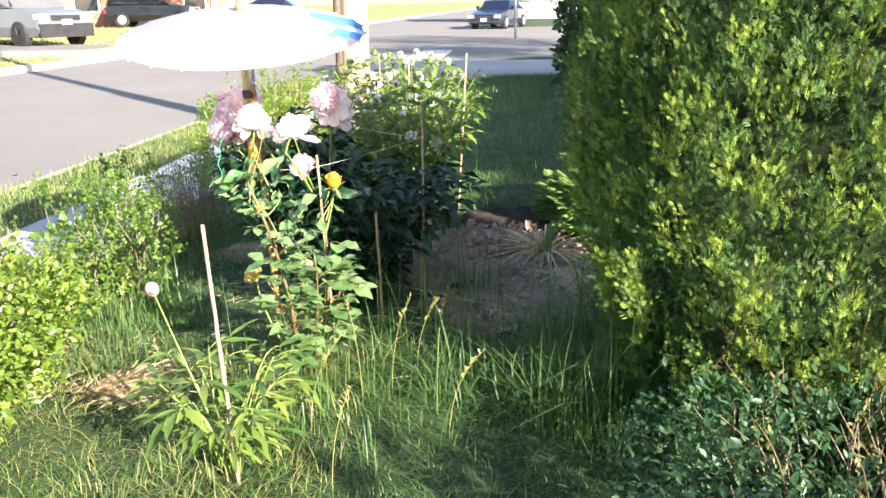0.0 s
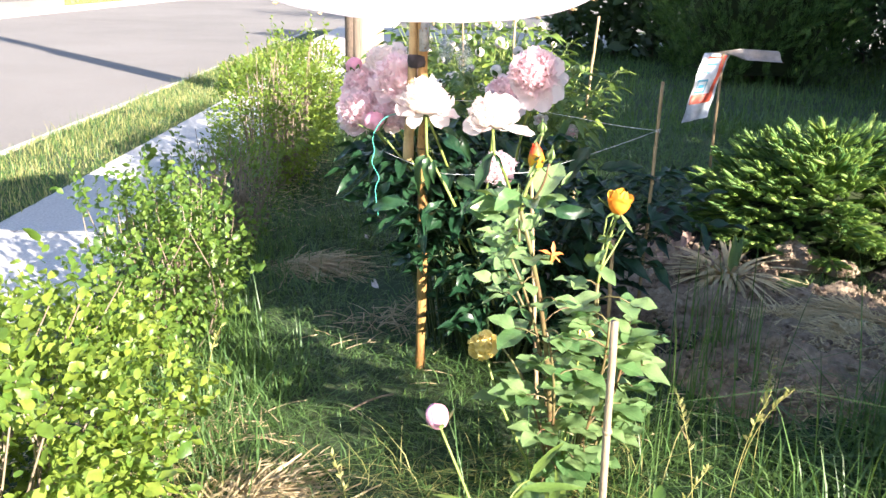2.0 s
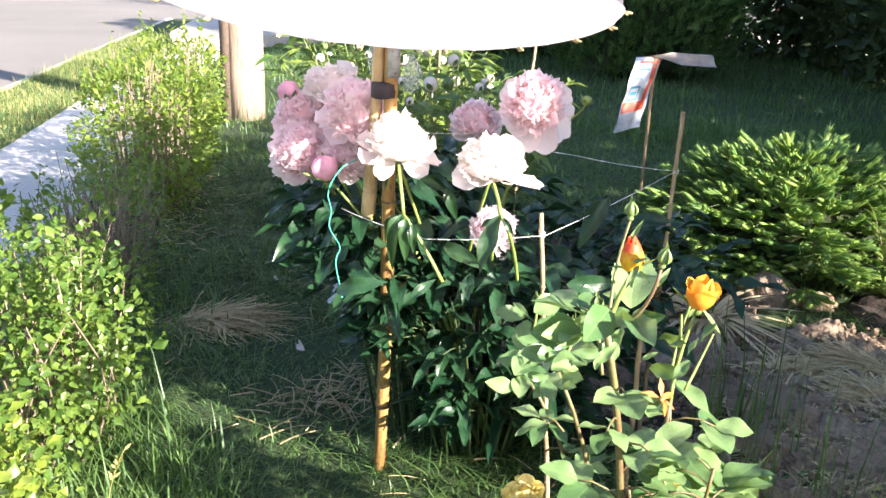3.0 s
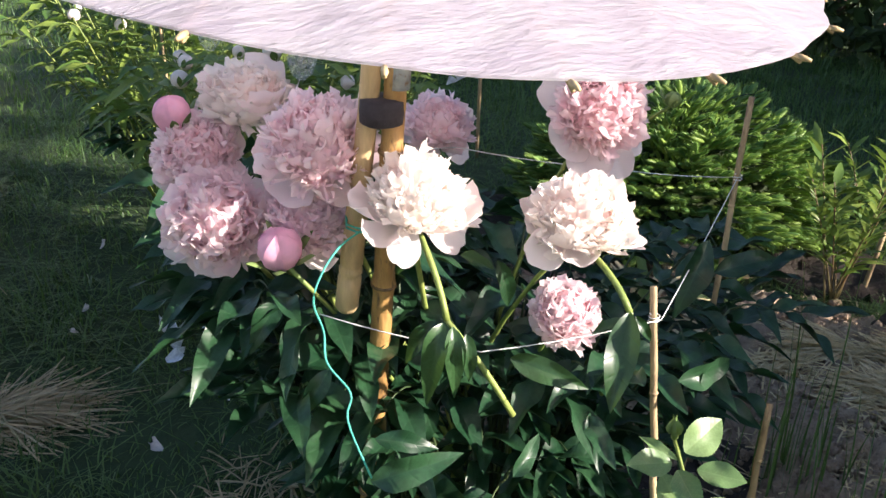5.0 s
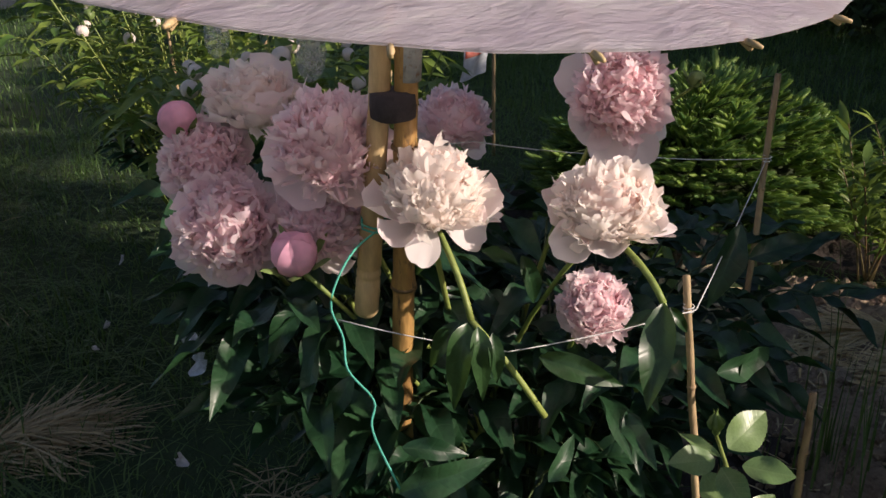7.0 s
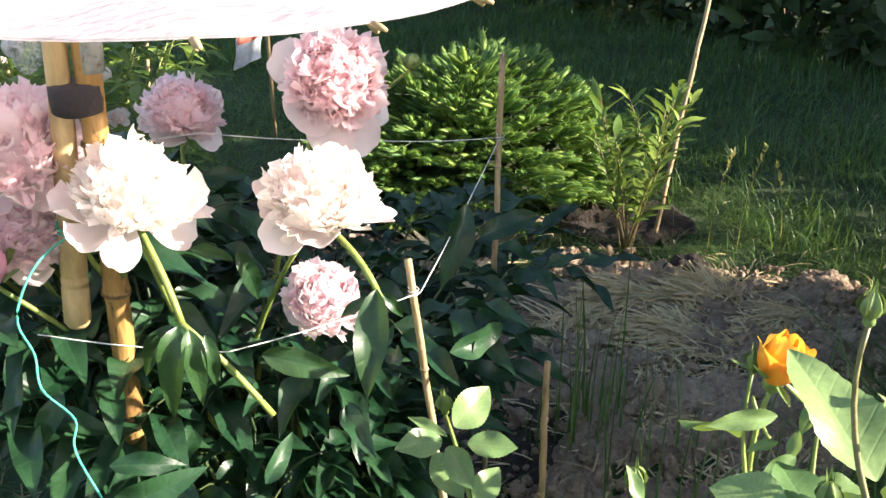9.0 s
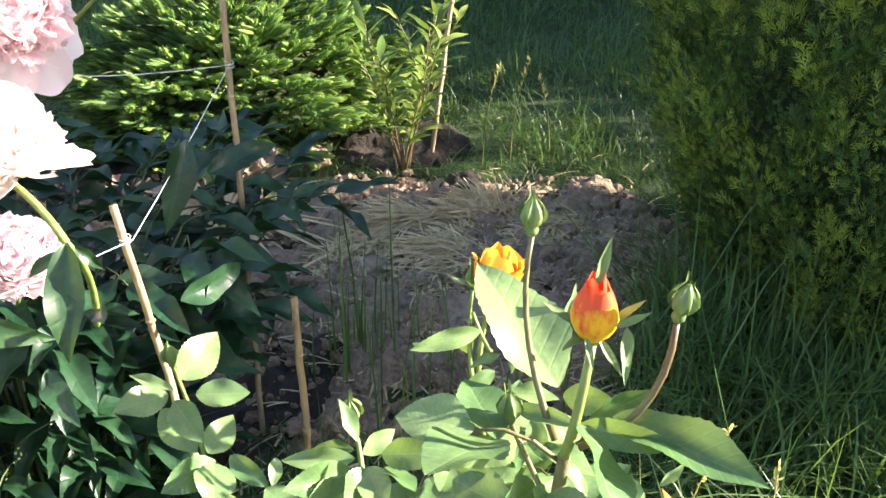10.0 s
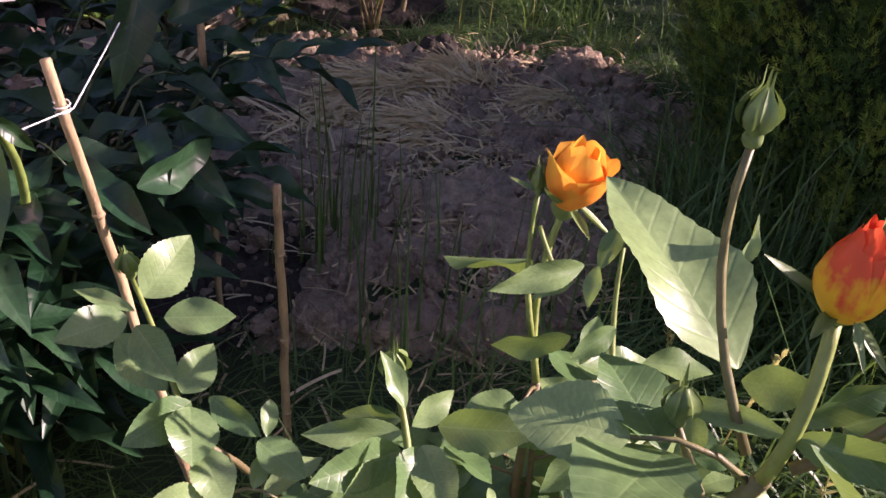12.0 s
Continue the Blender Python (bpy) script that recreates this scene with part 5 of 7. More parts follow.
def main_peony():
    c = np.array([-0.79, 3.39])
    base = np.array([*c, float(ground_z(*c))])
    ob = thing("peony_bush", "large peony bush with heavy pale pink double flowers", "peony", "peony bushes", at=tuple(base))
    # place, radius, axis, collar petals, their droop, height of the dome, broad petals
    flowers = (
        ((-1.040, 3.172, 0.730), 0.067, (0.05, -0.35, 1.0), 6, 0.20, 0.95, 0.0),
        ((-0.868, 3.092, 0.708), 0.066, (-0.10, -0.30, 1.0), 6, -0.10, 0.85, 0.25),
        ((-0.849, 3.132, 0.569), 0.050, (-0.20, -0.65, 0.8), 8, -0.50, 0.90, 0.6),
        ((-0.761, 3.214, 0.805), 0.068, (-0.40, -0.95, 0.35), 4, 0.25, 0.95, 0.1),
        ((-0.815, 3.560, 0.705), 0.064, (-0.1, -0.45, 1.0), 6, 0.2, 0.85, 0.2),
        ((-1.112, 3.290, 0.768), 0.076, (-0.15, -0.55, 0.9), 6, 0.2, 1.0, 0.0),
        ((-1.152, 3.452, 0.792), 0.070, (0.05, -0.35, 1.0), 8, -0.45, 0.72, 0.8),
        ((-1.225, 3.430, 0.735), 0.064, (-0.4, -0.7, 0.6), 6, 0.1, 0.85, 0.0),
        ((-1.219, 3.362, 0.671), 0.073, (-0.35, -0.7, 0.6), 8, 0.15, 0.85, 0.15),
        ((-1.122, 3.302, 0.678), 0.064, (0.1, -0.6, 0.8), 6, 0.2, 0.85, 0.0),
    )
    for k, (p, R, ax, g, dr, fl, lo) in enumerate(flowers):
        hang = ()
        if k == 3:
            hang = (((-0.30, -0.30, -1.0), (-0.4, -0.8, 0.3), 1.15, 0.95), ((0.28, -0.25, -1.0), (-0.3, -0.8, 0.3), 1.2, 0.9), ((0.72, -0.1, -0.7), (-0.3, -0.8, 0.5), 1.1, 0.9), ((0.95, 0.1, -0.15), (-0.3, -0.8, 0.5), 1.05, 0.7))
        elif k == 1:
            hang = (((0.95, 0.0, -0.35), (0.0, -0.7, 0.8), 1.30, 0.45), ((0.62, 0.25, 0.75), (-0.4, -0.9, 0.1), 1.0, 0.9), ((-1.0, -0.15, -0.18), (0.2, -0.8, 0.6), 0.95, 0.8))
        elif k == 0:
            hang = (((0.75, -0.10, -0.60), (-0.1, -0.8, 0.6), 0.9, 0.7), ((0.95, 0.0, -0.30), (0.0, -0.6, 0.9), 1.15, 0.45), ((-0.45, -0.50, -0.55), (-0.1, -0.8, 0.6), 0.8, 0.6))
        elif k == 4:
            hang = (((0.9, 0.1, 0.35), (-0.3, -0.9, 0.2), 1.05, 0.7), ((0.75, -0.1, -0.6), (-0.1, -0.8, 0.5), 0.95, 0.7))
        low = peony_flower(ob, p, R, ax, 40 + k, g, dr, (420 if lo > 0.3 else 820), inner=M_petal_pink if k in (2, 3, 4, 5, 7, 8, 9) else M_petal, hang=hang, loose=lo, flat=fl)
        root = base + np.array([rng.normal(0, 0.06), rng.normal(0, 0.06), 0])
        stem(ob, root, low, (0.04 * (p[0] - c[0]), 0.04, 0.05), 0.005, 0.0032)
    for p, R, ax, s in (((-1.176, 3.255, 0.667), 0.027, (-0.25, -0.5, 1), 3), ((-1.250, 3.45, 0.790), 0.024, (-0.2, -0.1, 1), 4)):
        low = round_bud(ob, p, R, ax, M_budpink, s, "bud", "round deep pink bud", 1.02)
        stem(ob, base + rng.normal(0, 0.04, 3) * [1, 1, 0], low, (0, 0, 0.04))
    low = round_bud(ob, (-0.665, 3.186, 0.820), 0.011, (0.1, -0.1, 1), M_budgreen, 5, "bud", "small green bud", 1.0)
    stem(ob, (-0.735, 3.27, 0.72), low, (0.02, 0, 0.01), 0.003, 0.002)
    # leaves seen close
    stem(ob, (-0.956, 3.07, 0.487), (-1.030, 3.107, 0.611), (0, 0, 0.005), 0.004, 0.0035)
    stem(ob, (-0.80, 3.10, 0.46), (-0.869, 2.988, 0.643), (0, -0.02, 0.02), 0.004, 0.0035)
    stem(ob, (-1.030, 3.107, 0.611), (-1.037, 3.180, 0.705), (0, -0.012, 0.0), 0.0038, 0.0036)
    stem(ob, (-0.869, 2.988, 0.643), (-0.872, 3.085, 0.690), (0, -0.010, 0.006), 0.0038, 0.0036)
    for row in PEONY_KEY + PEONY_KEY2:
        add_leaf(ob, PEONY_KEYS if row in PEONY_KEY else PEONY_LEAF, row[:3], row[3:], (-0.35, -0.7, 0.6), 1.05)
    # the body of the bush
    pairs = []
    for k in range(64):
        a = k * 2.39996
        q = math.sqrt((k + 0.5) / 64)
        root = base + np.array([0.12 * q * math.cos(a), 0.12 * q * math.sin(a), -0.01])
        top = base + np.array([0.44 * q * math.cos(a) + 0.08 * q, (0.40 if math.sin(a) > 0 else 0.25) * q * math.sin(a), rng.uniform(0.48, 0.64) - 0.12 * q])
        pts = bend(root, top, (0, 0, 0.06), 8)
        put("stem", mesh_of("stem", *tube(pts, np.linspace(0.0042, 0.002, 8), 5), M_darkstem), ob)
        for s in (0.20, 0.42, 0.62, 0.82, 1.0):
            node = np.array([np.interp(s, np.linspace(0, 1, 8), pts[:, i]) for i in range(3)])
            if node[0] < base[0] - 0.10 and node[2] < base[2] + 0.24:
                continue
            b = a + rng.normal(0, 1.0)
            out = np.array([math.cos(b), math.sin(b), rng.uniform(-0.1, 0.5)])
            pairs.append(leaf_group(ob, PEONY_LEAF, node, out, rng.uniform(0.088, 0.125), 3, 0.85, wide=0.95))
    for k in range(34):
        a = k * 2.39996
        q = math.sqrt((k + 0.5) / 34)
        root = base + np.array([-0.16 + 0.10 * q * math.cos(a), 0.10 + 0.10 * q * math.sin(a), -0.01])
        top = base + np.array([-0.22 + 0.20 * q * math.cos(a), 0.17 + 0.25 * q * math.sin(a), rng.uniform(0.60, 0.74) - 0.10 * q])
        pts = bend(root, top, (0, 0, 0.06), 8)
        put("stem", mesh_of("stem", *tube(pts, np.linspace(0.0042, 0.002, 8), 5), M_darkstem), ob)
        for s in (0.62, 0.78, 0.90, 1.0):
            node = np.array([np.interp(s, np.linspace(0, 1, 8), pts[:, i]) for i in range(3)])
            if node[2] < base[2] + 0.44:
                continue
            b = a + rng.normal(0, 1.0)
            out = np.array([math.cos(b), math.sin(b), rng.uniform(-0.2, 0.3)])
            pairs.append(leaf_group(ob, PEONY_LEAF, node, out, rng.uniform(0.095, 0.13), 3, 0.8, wide=1.0))
    put("leaf_stalk", mesh_of("leaf_stalk", *join(*pairs), M_darkstem), ob)["kind"] = "stuff"


main_peony()


def back_peony(c, spread, height, stems, buds, seed, label):
    r = np.random.default_rng(seed)
    base = np.array([*c, float(ground_z(*c))])
    ob = thing("peony_bush", label, "peony", "peony bushes", at=tuple(base))
    pairs = []
    for k in range(stems):
        a = k * 2.39996
        q = math.sqrt((k + 0.5) / stems)
        root = base + np.array([0.10 * q * math.cos(a), 0.10 * q * math.sin(a), -0.01])
        top = base + np.array([spread * q * math.cos(a), spread * q * math.sin(a), height * r.uniform(0.82, 1.05) - 0.12 * q])
        pts = bend(root, top, (0, 0, 0.04), 8)
        put("stem", mesh_of("stem", *tube(pts, np.linspace(0.0045, 0.0022, 8), 5), M_stem), ob)
        for s in (0.3, 0.46, 0.60, 0.72, 0.84, 0.95):
            node = np.array([np.interp(s, np.linspace(0, 1, 8), pts[:, i]) for i in range(3)])
            b = a + r.normal(0, 1.2)
            out = np.array([math.cos(b), math.sin(b), r.uniform(0.0, 0.6)])
            # upper leaves take the sunlit colour, the lowest the dark one
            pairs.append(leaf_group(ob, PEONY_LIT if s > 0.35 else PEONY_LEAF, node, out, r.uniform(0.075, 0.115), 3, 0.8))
        if k < buds:
            round_bud(ob, pts[-1] + [0, 0, 0.012], r.uniform(0.015, 0.025), (r.normal(0, 0.2), r.normal(0, 0.2), 1), M_petal if k % 3 else M_budgreen, 100 + k, "bud", "pale swelling bud" if k % 3 else "green bud", 1.05, 4, 1.6)
    put("leaf_stalk", mesh_of("leaf_stalk", *join(*pairs), M_stem), ob)["kind"] = "stuff"
    return ob


back_a = back_peony((-0.72, 4.65), 0.46, 0.80, 54, 26, 5, "sunlit peony bush with pale unopened buds")
back_b = back_peony((-0.84, 5.62), 0.52, 0.90, 62, 36, 6, "tall peony bush with white round buds")
peony_flower(back_a, (-0.49, 4.46, 0.44), 0.036, (-0.2, -0.8, 0.6), 90, 5, 0.2, 80, "small half-open pink flower")
peony_flower(back_a, (-0.62, 4.40, 0.50), 0.030, (0.1, -0.7, 0.7), 91, 5, 0.2, 70)
round_bud(back_a, (-0.60, 4.62, 0.47), 0.016, (0.1, -0.3, 1), M_rose_red, 92, "bud", "small red bud", 1.1)
round_bud(back_b, (-0.62, 5.3, 0.55), 0.018, (0.1, -0.3, 1), M_petal, 93)


def wrapped_bud(place):
    ob = thing("bud_wrap", "crumpled clear plastic wrap over a peony bud", "plastic wrap", "wrapped buds", at=tuple(place))
    v, f = [], []
    for i in range(9):
        s = i / 8
        q = 0.026 * (0.25 + math.sin(s * math.pi) ** 0.8) * (1 - 0.35 * s)
        for j in range(12):
            a = j * math.pi / 6
            w = q * (1 + 0.18 * math.sin(3 * a + 5 * s) + rng.normal(0, 0.05))
            v.append((place[0] + w * math.cos(a), place[1] + w * math.sin(a), place[2] + 0.11 * (s - 0.4)))
    for i in range(8):
        for j in range(12):
            k = (j + 1) % 12
            f.append([i * 12 + j, i * 12 + k, (i + 1) * 12 + k, (i + 1) * 12 + j])
    put("wrap", mesh_of("wrap", v, f, M_film), ob)


wrapped_bud((-0.936, 3.866, 0.775))
wrapped_bud((-1.0, 4.30, 0.76))


# ---- young peony by the white stake ----
def young_peony():
    c = (-0.80, 2.02)
    base = np.array([*c, float(ground_z(*c))])
    ob = thing("young_peony", "young peony with narrow leaves and one pink bud", "peony", at=tuple(base))
    pairs = []
    for k in range(17):
        a = k * 2.39996
        top = base + np.array([0.20 * math.cos(a) * rng.uniform(0.5, 1), 0.15 * math.sin(a), rng.uniform(0.22, 0.38)])
        pts = bend(base + rng.normal(0, 0.02, 3) * [1, 1, 0], top, (0, 0, 0.03), 8)
        put("stem", mesh_of("stem", *tube(pts, np.linspace(0.003, 0.0016, 8), 5), M_stem), ob)
        for s in (0.35, 0.55, 0.75, 0.95):
            node = np.array([np.interp(s, np.linspace(0, 1, 8), pts[:, i]) for i in range(3)])
            b = a + rng.normal(0, 1.0)
            pairs.append(leaf_group(ob, NARROW_LEAF, node, (math.cos(b), math.sin(b), rng.uniform(0, 0.5)), rng.uniform(0.075, 0.12), 3, 0.8))
    low = round_bud(ob, (-0.981, 2.066, 0.445), 0.0165, (-0.25, -0.1, 1), M_budpink, 8, "bud", "small pale pink bud")
    put("stem", mesh_of("stem", *tube(bend(base + [0, 0, 0.05], low, (-0.01, 0, 0.03), 8), np.linspace(0.003, 0.002, 8), 5), M_stem), ob)
    put("leaf_stalk", mesh_of("leaf_stalk", *join(*pairs), M_stem), ob)["kind"] = "stuff"


young_peony()


# ---- roses ----
def two_tone_petal(name, low_col, high_col, at0, at1):
    mat = leaf_surface(name, high_col, high_col, high_col, 0.28, 0.45, grain=20, spec=0.25)
    nt = mat.node_tree
    tc = nt.nodes.new("ShaderNodeTexCoord")
    sx = nt.nodes.new("ShaderNodeSeparateXYZ")
    nt.links.new(tc.outputs["Generated"], sx.inputs[0])
    wave = noise_node(nt, 3.0, 3, 0.6, tc.outputs["Generated"])
    ad = nt.nodes.new("ShaderNodeMath")
    ad.operation = 'ADD'
    nt.links.new(sx.outputs[2], ad.inputs[0])
    sub = nt.nodes.new("ShaderNodeMath")
    sub.operation = 'MULTIPLY_ADD'
    sub.inputs[1].default_value = 1.3
    sub.inputs[2].default_value = -0.65
    nt.links.new(wave, sub.inputs[0])
    nt.links.new(sub.outputs[0], ad.inputs[1])
    m = mix_node(nt, low_col, high_col, ramp(nt, ad.outputs[0], at0, at1))
    for n in list(nt.nodes):
        if n.bl_idname == "ShaderNodeMix" and n.blend_type == 'MULTIPLY':
            nt.links.new(m.outputs[2], n.inputs[6])
        if n.bl_idname == "ShaderNodeBsdfTranslucent":
            nt.links.new(m.outputs[2], n.inputs["Color"])
    return mat


M_flame = two_tone_petal("flame_rose_petal", (0.98, 0.58, 0.03), (0.92, 0.14, 0.05), 0.30, 0.55)
M_apricot = two_tone_petal("apricot_rose_petal", (0.95, 0.36, 0.04), (0.98, 0.58, 0.07), 0.3, 0.8)


def rose_bloom(owner, place, R, H, axis, mat, seed, whorls=3, open_out=0.25, name="flower", label="", sepal=1.3, tight=False):
    """A furled rose: petals wrapped round one another, the outer ones rolled back."""
    r = np.random.default_rng(seed)
    T = tilt_frame(np.array(axis, float))
    place = np.asarray(place, float)
    pairs, outer = [], []
    k = 0
    for w in range(whorls):
        for i in range(3 + (w == whorls - 1) * 1):
            a0 = k * 2.3
            k += 1
            last = w == whorls - 1
            q0 = R * (0.35 + 0.65 * (w + 1) / whorls)
            hh = H * (1.0 - 0.10 * w + r.normal(0, 0.03))
            v, f = [], []
            for m in range(9):
                s = m / 8
                prof = math.sin(min(1, s * 0.86 + 0.16) * math.pi * 0.80) ** 0.8 if not tight else math.sin((0.22 + 0.36 * min(1, s * 2.0)) * math.pi) ** 0.8 * (1 - 0.45 * max(0, s - 0.38) ** 1.6 / 0.465)
                rr = q0 * prof + (open_out * R * max(0, s - 0.7) * 3.0 if last else 0)
                for j in range(9):
                    u = j / 8 * 2 - 1
                    a = a0 + u * 1.25 * (1 - 0.35 * s * s)
                    lip = (0.02 if tight else 0.10) * R * u * u * (s > 0.5)
                    z = hh * (s - (0.05 if tight else 0.10) * u * u * s * s) - (open_out * H * 0.5 * max(0, s - 0.8) if last else 0)
                    v.append(((rr + lip) * math.cos(a), (rr + lip) * math.sin(a), z + 0.02 * H * math.sin(4 * u + k)))
            for m in range(8):
                for j in range(8):
                    b = m * 9 + j
                    f.append([b, b + 1, b + 10, b + 9])
            pairs.append((np.array(v) @ T.T + place, f))
    ob = put(name, mesh_of(name, *join(*pairs), mat), owner, label)
    # the green cup and its sepals
    cup, cf = tube([place - T[:, 2] * R * 0.55, place - T[:, 2] * R * 0.3, place, place + T[:, 2] * R * 0.12], (R * 0.28, R * 0.45, R * 0.42, R * 0.3), 10)
    put("cup", mesh_of("cup", cup, cf, M_budgreen), ob)
    for i in range(5):
        a = i * 2 * math.pi / 5 + r.normal(0, 0.15)
        out = np.array([math.cos(a), math.sin(a), 0])
        v, f = leaf(8, 0.24, 0.3, 0.35 * r.uniform(-1, 1))
        d = out * r.uniform(0.6, 1.2) + np.array([0, 0, r.uniform(-1.2, 0.5)])
        Fm = frames_of(np.array([d]), np.array([[0, 0, 1.0] + out * 0.2]))[0]
        v = (v * R * sepal * r.uniform(1.2, 1.7)) @ Fm.T + out * R * 0.32
        put("sepal", mesh_of("sepal", v @ T.T + place, f, M_budgreen), ob)
    return place - T[:, 2] * R * 0.5


def rose_bud(owner, place, R, axis, seed):
    """A tight green bud with a swollen hip and feathered sepals at its tip."""
    r = np.random.default_rng(seed)
    T = tilt_frame(np.array(axis, float))
    place = np.asarray(place, float)
    prof = ((-1.9, 0.35), (-1.55, 0.62), (-1.2, 0.62), (-0.95, 0.50), (-0.6, 0.85), (0.0, 1.0), (0.7, 0.86), (1.3, 0.55), (1.8, 0.24))
    v, f = tube([place + T[:, 2] * R * z for z, _ in prof], [R * q for _, q in prof], 12, 0.05)
    ob = put("bud", mesh_of("bud", v, f, M_budgreen), owner, "tight green rosebud")
    for i in range(5):
        a = i * 2 * math.pi / 5 + r.normal(0, 0.2)
        out = np.array([math.cos(a), math.sin(a), 0])
        v, f = leaf(10, 0.30, 0.3, 0.05, teeth=0.05)
        Fm = frames_of(np.array([out * 0.12 + np.array([0, 0, 1.0])]), np.array([out]))[0]
        v = (v * R * r.uniform(2.7, 4.6)) @ Fm.T + out * R * 0.92 + np.array([0, 0, -0.6 * R])
        tall_z = np.clip(v[:, 2:3] / R, 0, 5)
        v[:, :2] *= np.where(tall_z < 1.9, 1.10 - 0.06 * tall_z - 0.20 * tall_z ** 2, 0.264 + 0.05 * (tall_z - 1.9) * r.uniform(0, 2.2))
        put("sepal", mesh_of("sepal", v @ T.T + place, f, M_budgreen), ob)
    return place - T[:, 2] * R * 1.9


def spent_rose(owner, place, R, axis, seed):
    """A faded flower: a few narrow drooping petals left round the hip."""
    r = np.random.default_rng(seed)
    T = tilt_frame(np.array(axis, float))
    place = np.asarray(place, float)
    ob = put("flower", mesh_of("flower", *tube([place - T[:, 2] * R * 0.4, place, place + T[:, 2] * R * 0.15], (R * 0.10, R * 0.2, R * 0.08), 8), M_budgreen), owner, "faded orange rose losing its petals")
    for k in range(5):
        a = k * 1.3 + r.normal(0, 0.2)
        out = np.array([math.cos(a), math.sin(a), r.uniform(-0.3, 0.7)])
        v, f = leaf(8, 0.30, 0.35, r.uniform(-0.5, 0.6), wave=0.2)
        Fm = frames_of(np.array([out]), np.array([[0, 0, 1.0]]))[0]
        put("petal", mesh_of("petal", (v * R * r.uniform(0.7, 1.1)) @ Fm.T @ T.T + place, f, M_rose_fade), ob)
    return place - T[:, 2] * R * 0.4


SEPAL = mesh_of("sepal", *leaf(10, 0.24, 0.3, -0.12, wave=0.1, belly=0.35, side=1), M_budgreen)


def rose_bush():
    base = np.array([-0.74, 2.60, float(ground_z(-0.74, 2.60))])
    ob = thing("rose_bush", "rose bush with an orange bloom, flame red bud and yellow rose", "rose", "roses in the bed", at=tuple(base))
    fork = np.array([-0.842, 2.478, 0.640])
    stem(ob, base, fork, (0.02, 0.0, 0.03), 0.0060, 0.0045, M_redstem, "cane")
    low = rose_bloom(ob, (-0.818, 2.478, 0.722), 0.0148, 0.042, (-0.12, -0.04, 1), M_flame, 1, 3, 0.0, "flower", "flame red rose bud with a yellow base", 1.3, True)
    stem(ob, fork, low, (-0.006, -0.004, 0), 0.0036, 0.003)
    for row in ((-0.8245, 2.4755, 0.7587, -0.8097, 2.4777, 0.7827), (-0.8244, 2.4607, 0.736, -0.812, 2.4453, 0.7459), (-0.8187, 2.4562, 0.734, -0.8351, 2.4483, 0.7057), (-0.84, 2.4716, 0.7315, -0.8467, 2.4629, 0.7165)):
        put("sepal", SEPAL, ob, m=pose_along(row[:3], np.array(row[3:]) - np.array(row[:3]), (-0.5, -0.6, 0.4), float(np.linalg.norm(np.array(row[3:]) - np.array(row[:3])))))
    low = rose_bud(ob, (-0.806, 2.532, 0.779), 0.0066, (0.02, 0.02, 1), 2)
    stem(ob, fork + [0.005, 0.01, 0.005], low, (0.0, 0.012, 0), 0.0025, 0.0019, M_redstem)
    low = rose_bud(ob, (-0.799, 2.432, 0.750), 0.0068, (0.12, -0.12, 1), 3)
    stem(ob, fork + [0.003, -0.008, 0.01], low, (0.004, -0.012, -0.01), 0.0028, 0.0022, M_redstem)
    low = rose_bud(ob, (-0.843, 2.519, 0.659), 0.0062, (-0.05, 0.05, 1), 4)
    stem(ob, fork - [0, 0, 0.06], low, (0, 0, 0), 0.0024, 0.002, M_redstem)
    cane = np.array([-0.66, 2.66, 0.44])
    stem(ob, base + [0.04, 0.03, 0], cane, (0.01, 0.01, 0.02), 0.005, 0.004, M_redstem, "cane")
    low = rose_bloom(ob, (-0.628, 2.676, 0.588), 0.0225, 0.052, (0.05, -0.15, 1), M_apricot, 5, 3, 0.55, "flower", "half-open apricot orange rose")
    stem(ob, cane, low, (0.0, 0.01, 0), 0.0034, 0.0026)
    low = rose_bud(ob, (-0.628, 2.70, 0.597), 0.0062, (0, 0.05, 1), 6)
    stem(ob, cane + [0, 0.01, 0.04], low, (0.0, 0.006, 0), 0.0026, 0.002)
    low = peony_flower(ob, (-0.893, 2.615, 0.31), 0.036, (-0.4, -0.6, 0.8), 7, 7, -0.1, 60, "open pale yellow rose", M_rose_yellow, M_rose_yellow, loose=0.9)
    stem(ob, base + [-0.02, 0, 0.04], low, (-0.02, -0.02, 0.02), 0.0036, 0.0028)
    low = spent_rose(ob, (-0.787, 2.418, 0.575), 0.026, (0.3, -0.4, 0.8), 9)
    stem(ob, fork - [0, 0, 0.09], low, (0, 0, 0), 0.0024, 0.002)
    low = rose_bloom(ob, (-0.70, 2.55, 0.36), 0.012, 0.02, (0.3, -0.5, 0.7), M_rose_yellow, 10, 1, 0.9, "flower", "withered yellow rose", 1.0)
    stem(ob, base + [0.02, -0.01, 0.1], low, (0, 0, 0), 0.0024, 0.002)
    for row in ROSE_LEAVES_C + ROSE_LEAVES_D:
        front = row in ROSE_LEAVES_C[:4]
        add_leaf(ob, ROSE_KEY, row[:3], row[3:6], (-0.30, -0.85, 0.40) if front else (-0.40, -0.65, 0.55), row[6] / 0.58, 0.08 if front else 0.35)
    for row in APRICOT_LEAVES:
        add_leaf(ob, ROSE_KEY, row[:3], row[3:6], (-0.3, -0.5, 0.8), row[6] / 0.52, 0.35)
    stem(ob, (-0.656, 2.657, 0.543), (-0.648, 2.685, 0.573), (0, 0, -0.004), 0.0022, 0.002)
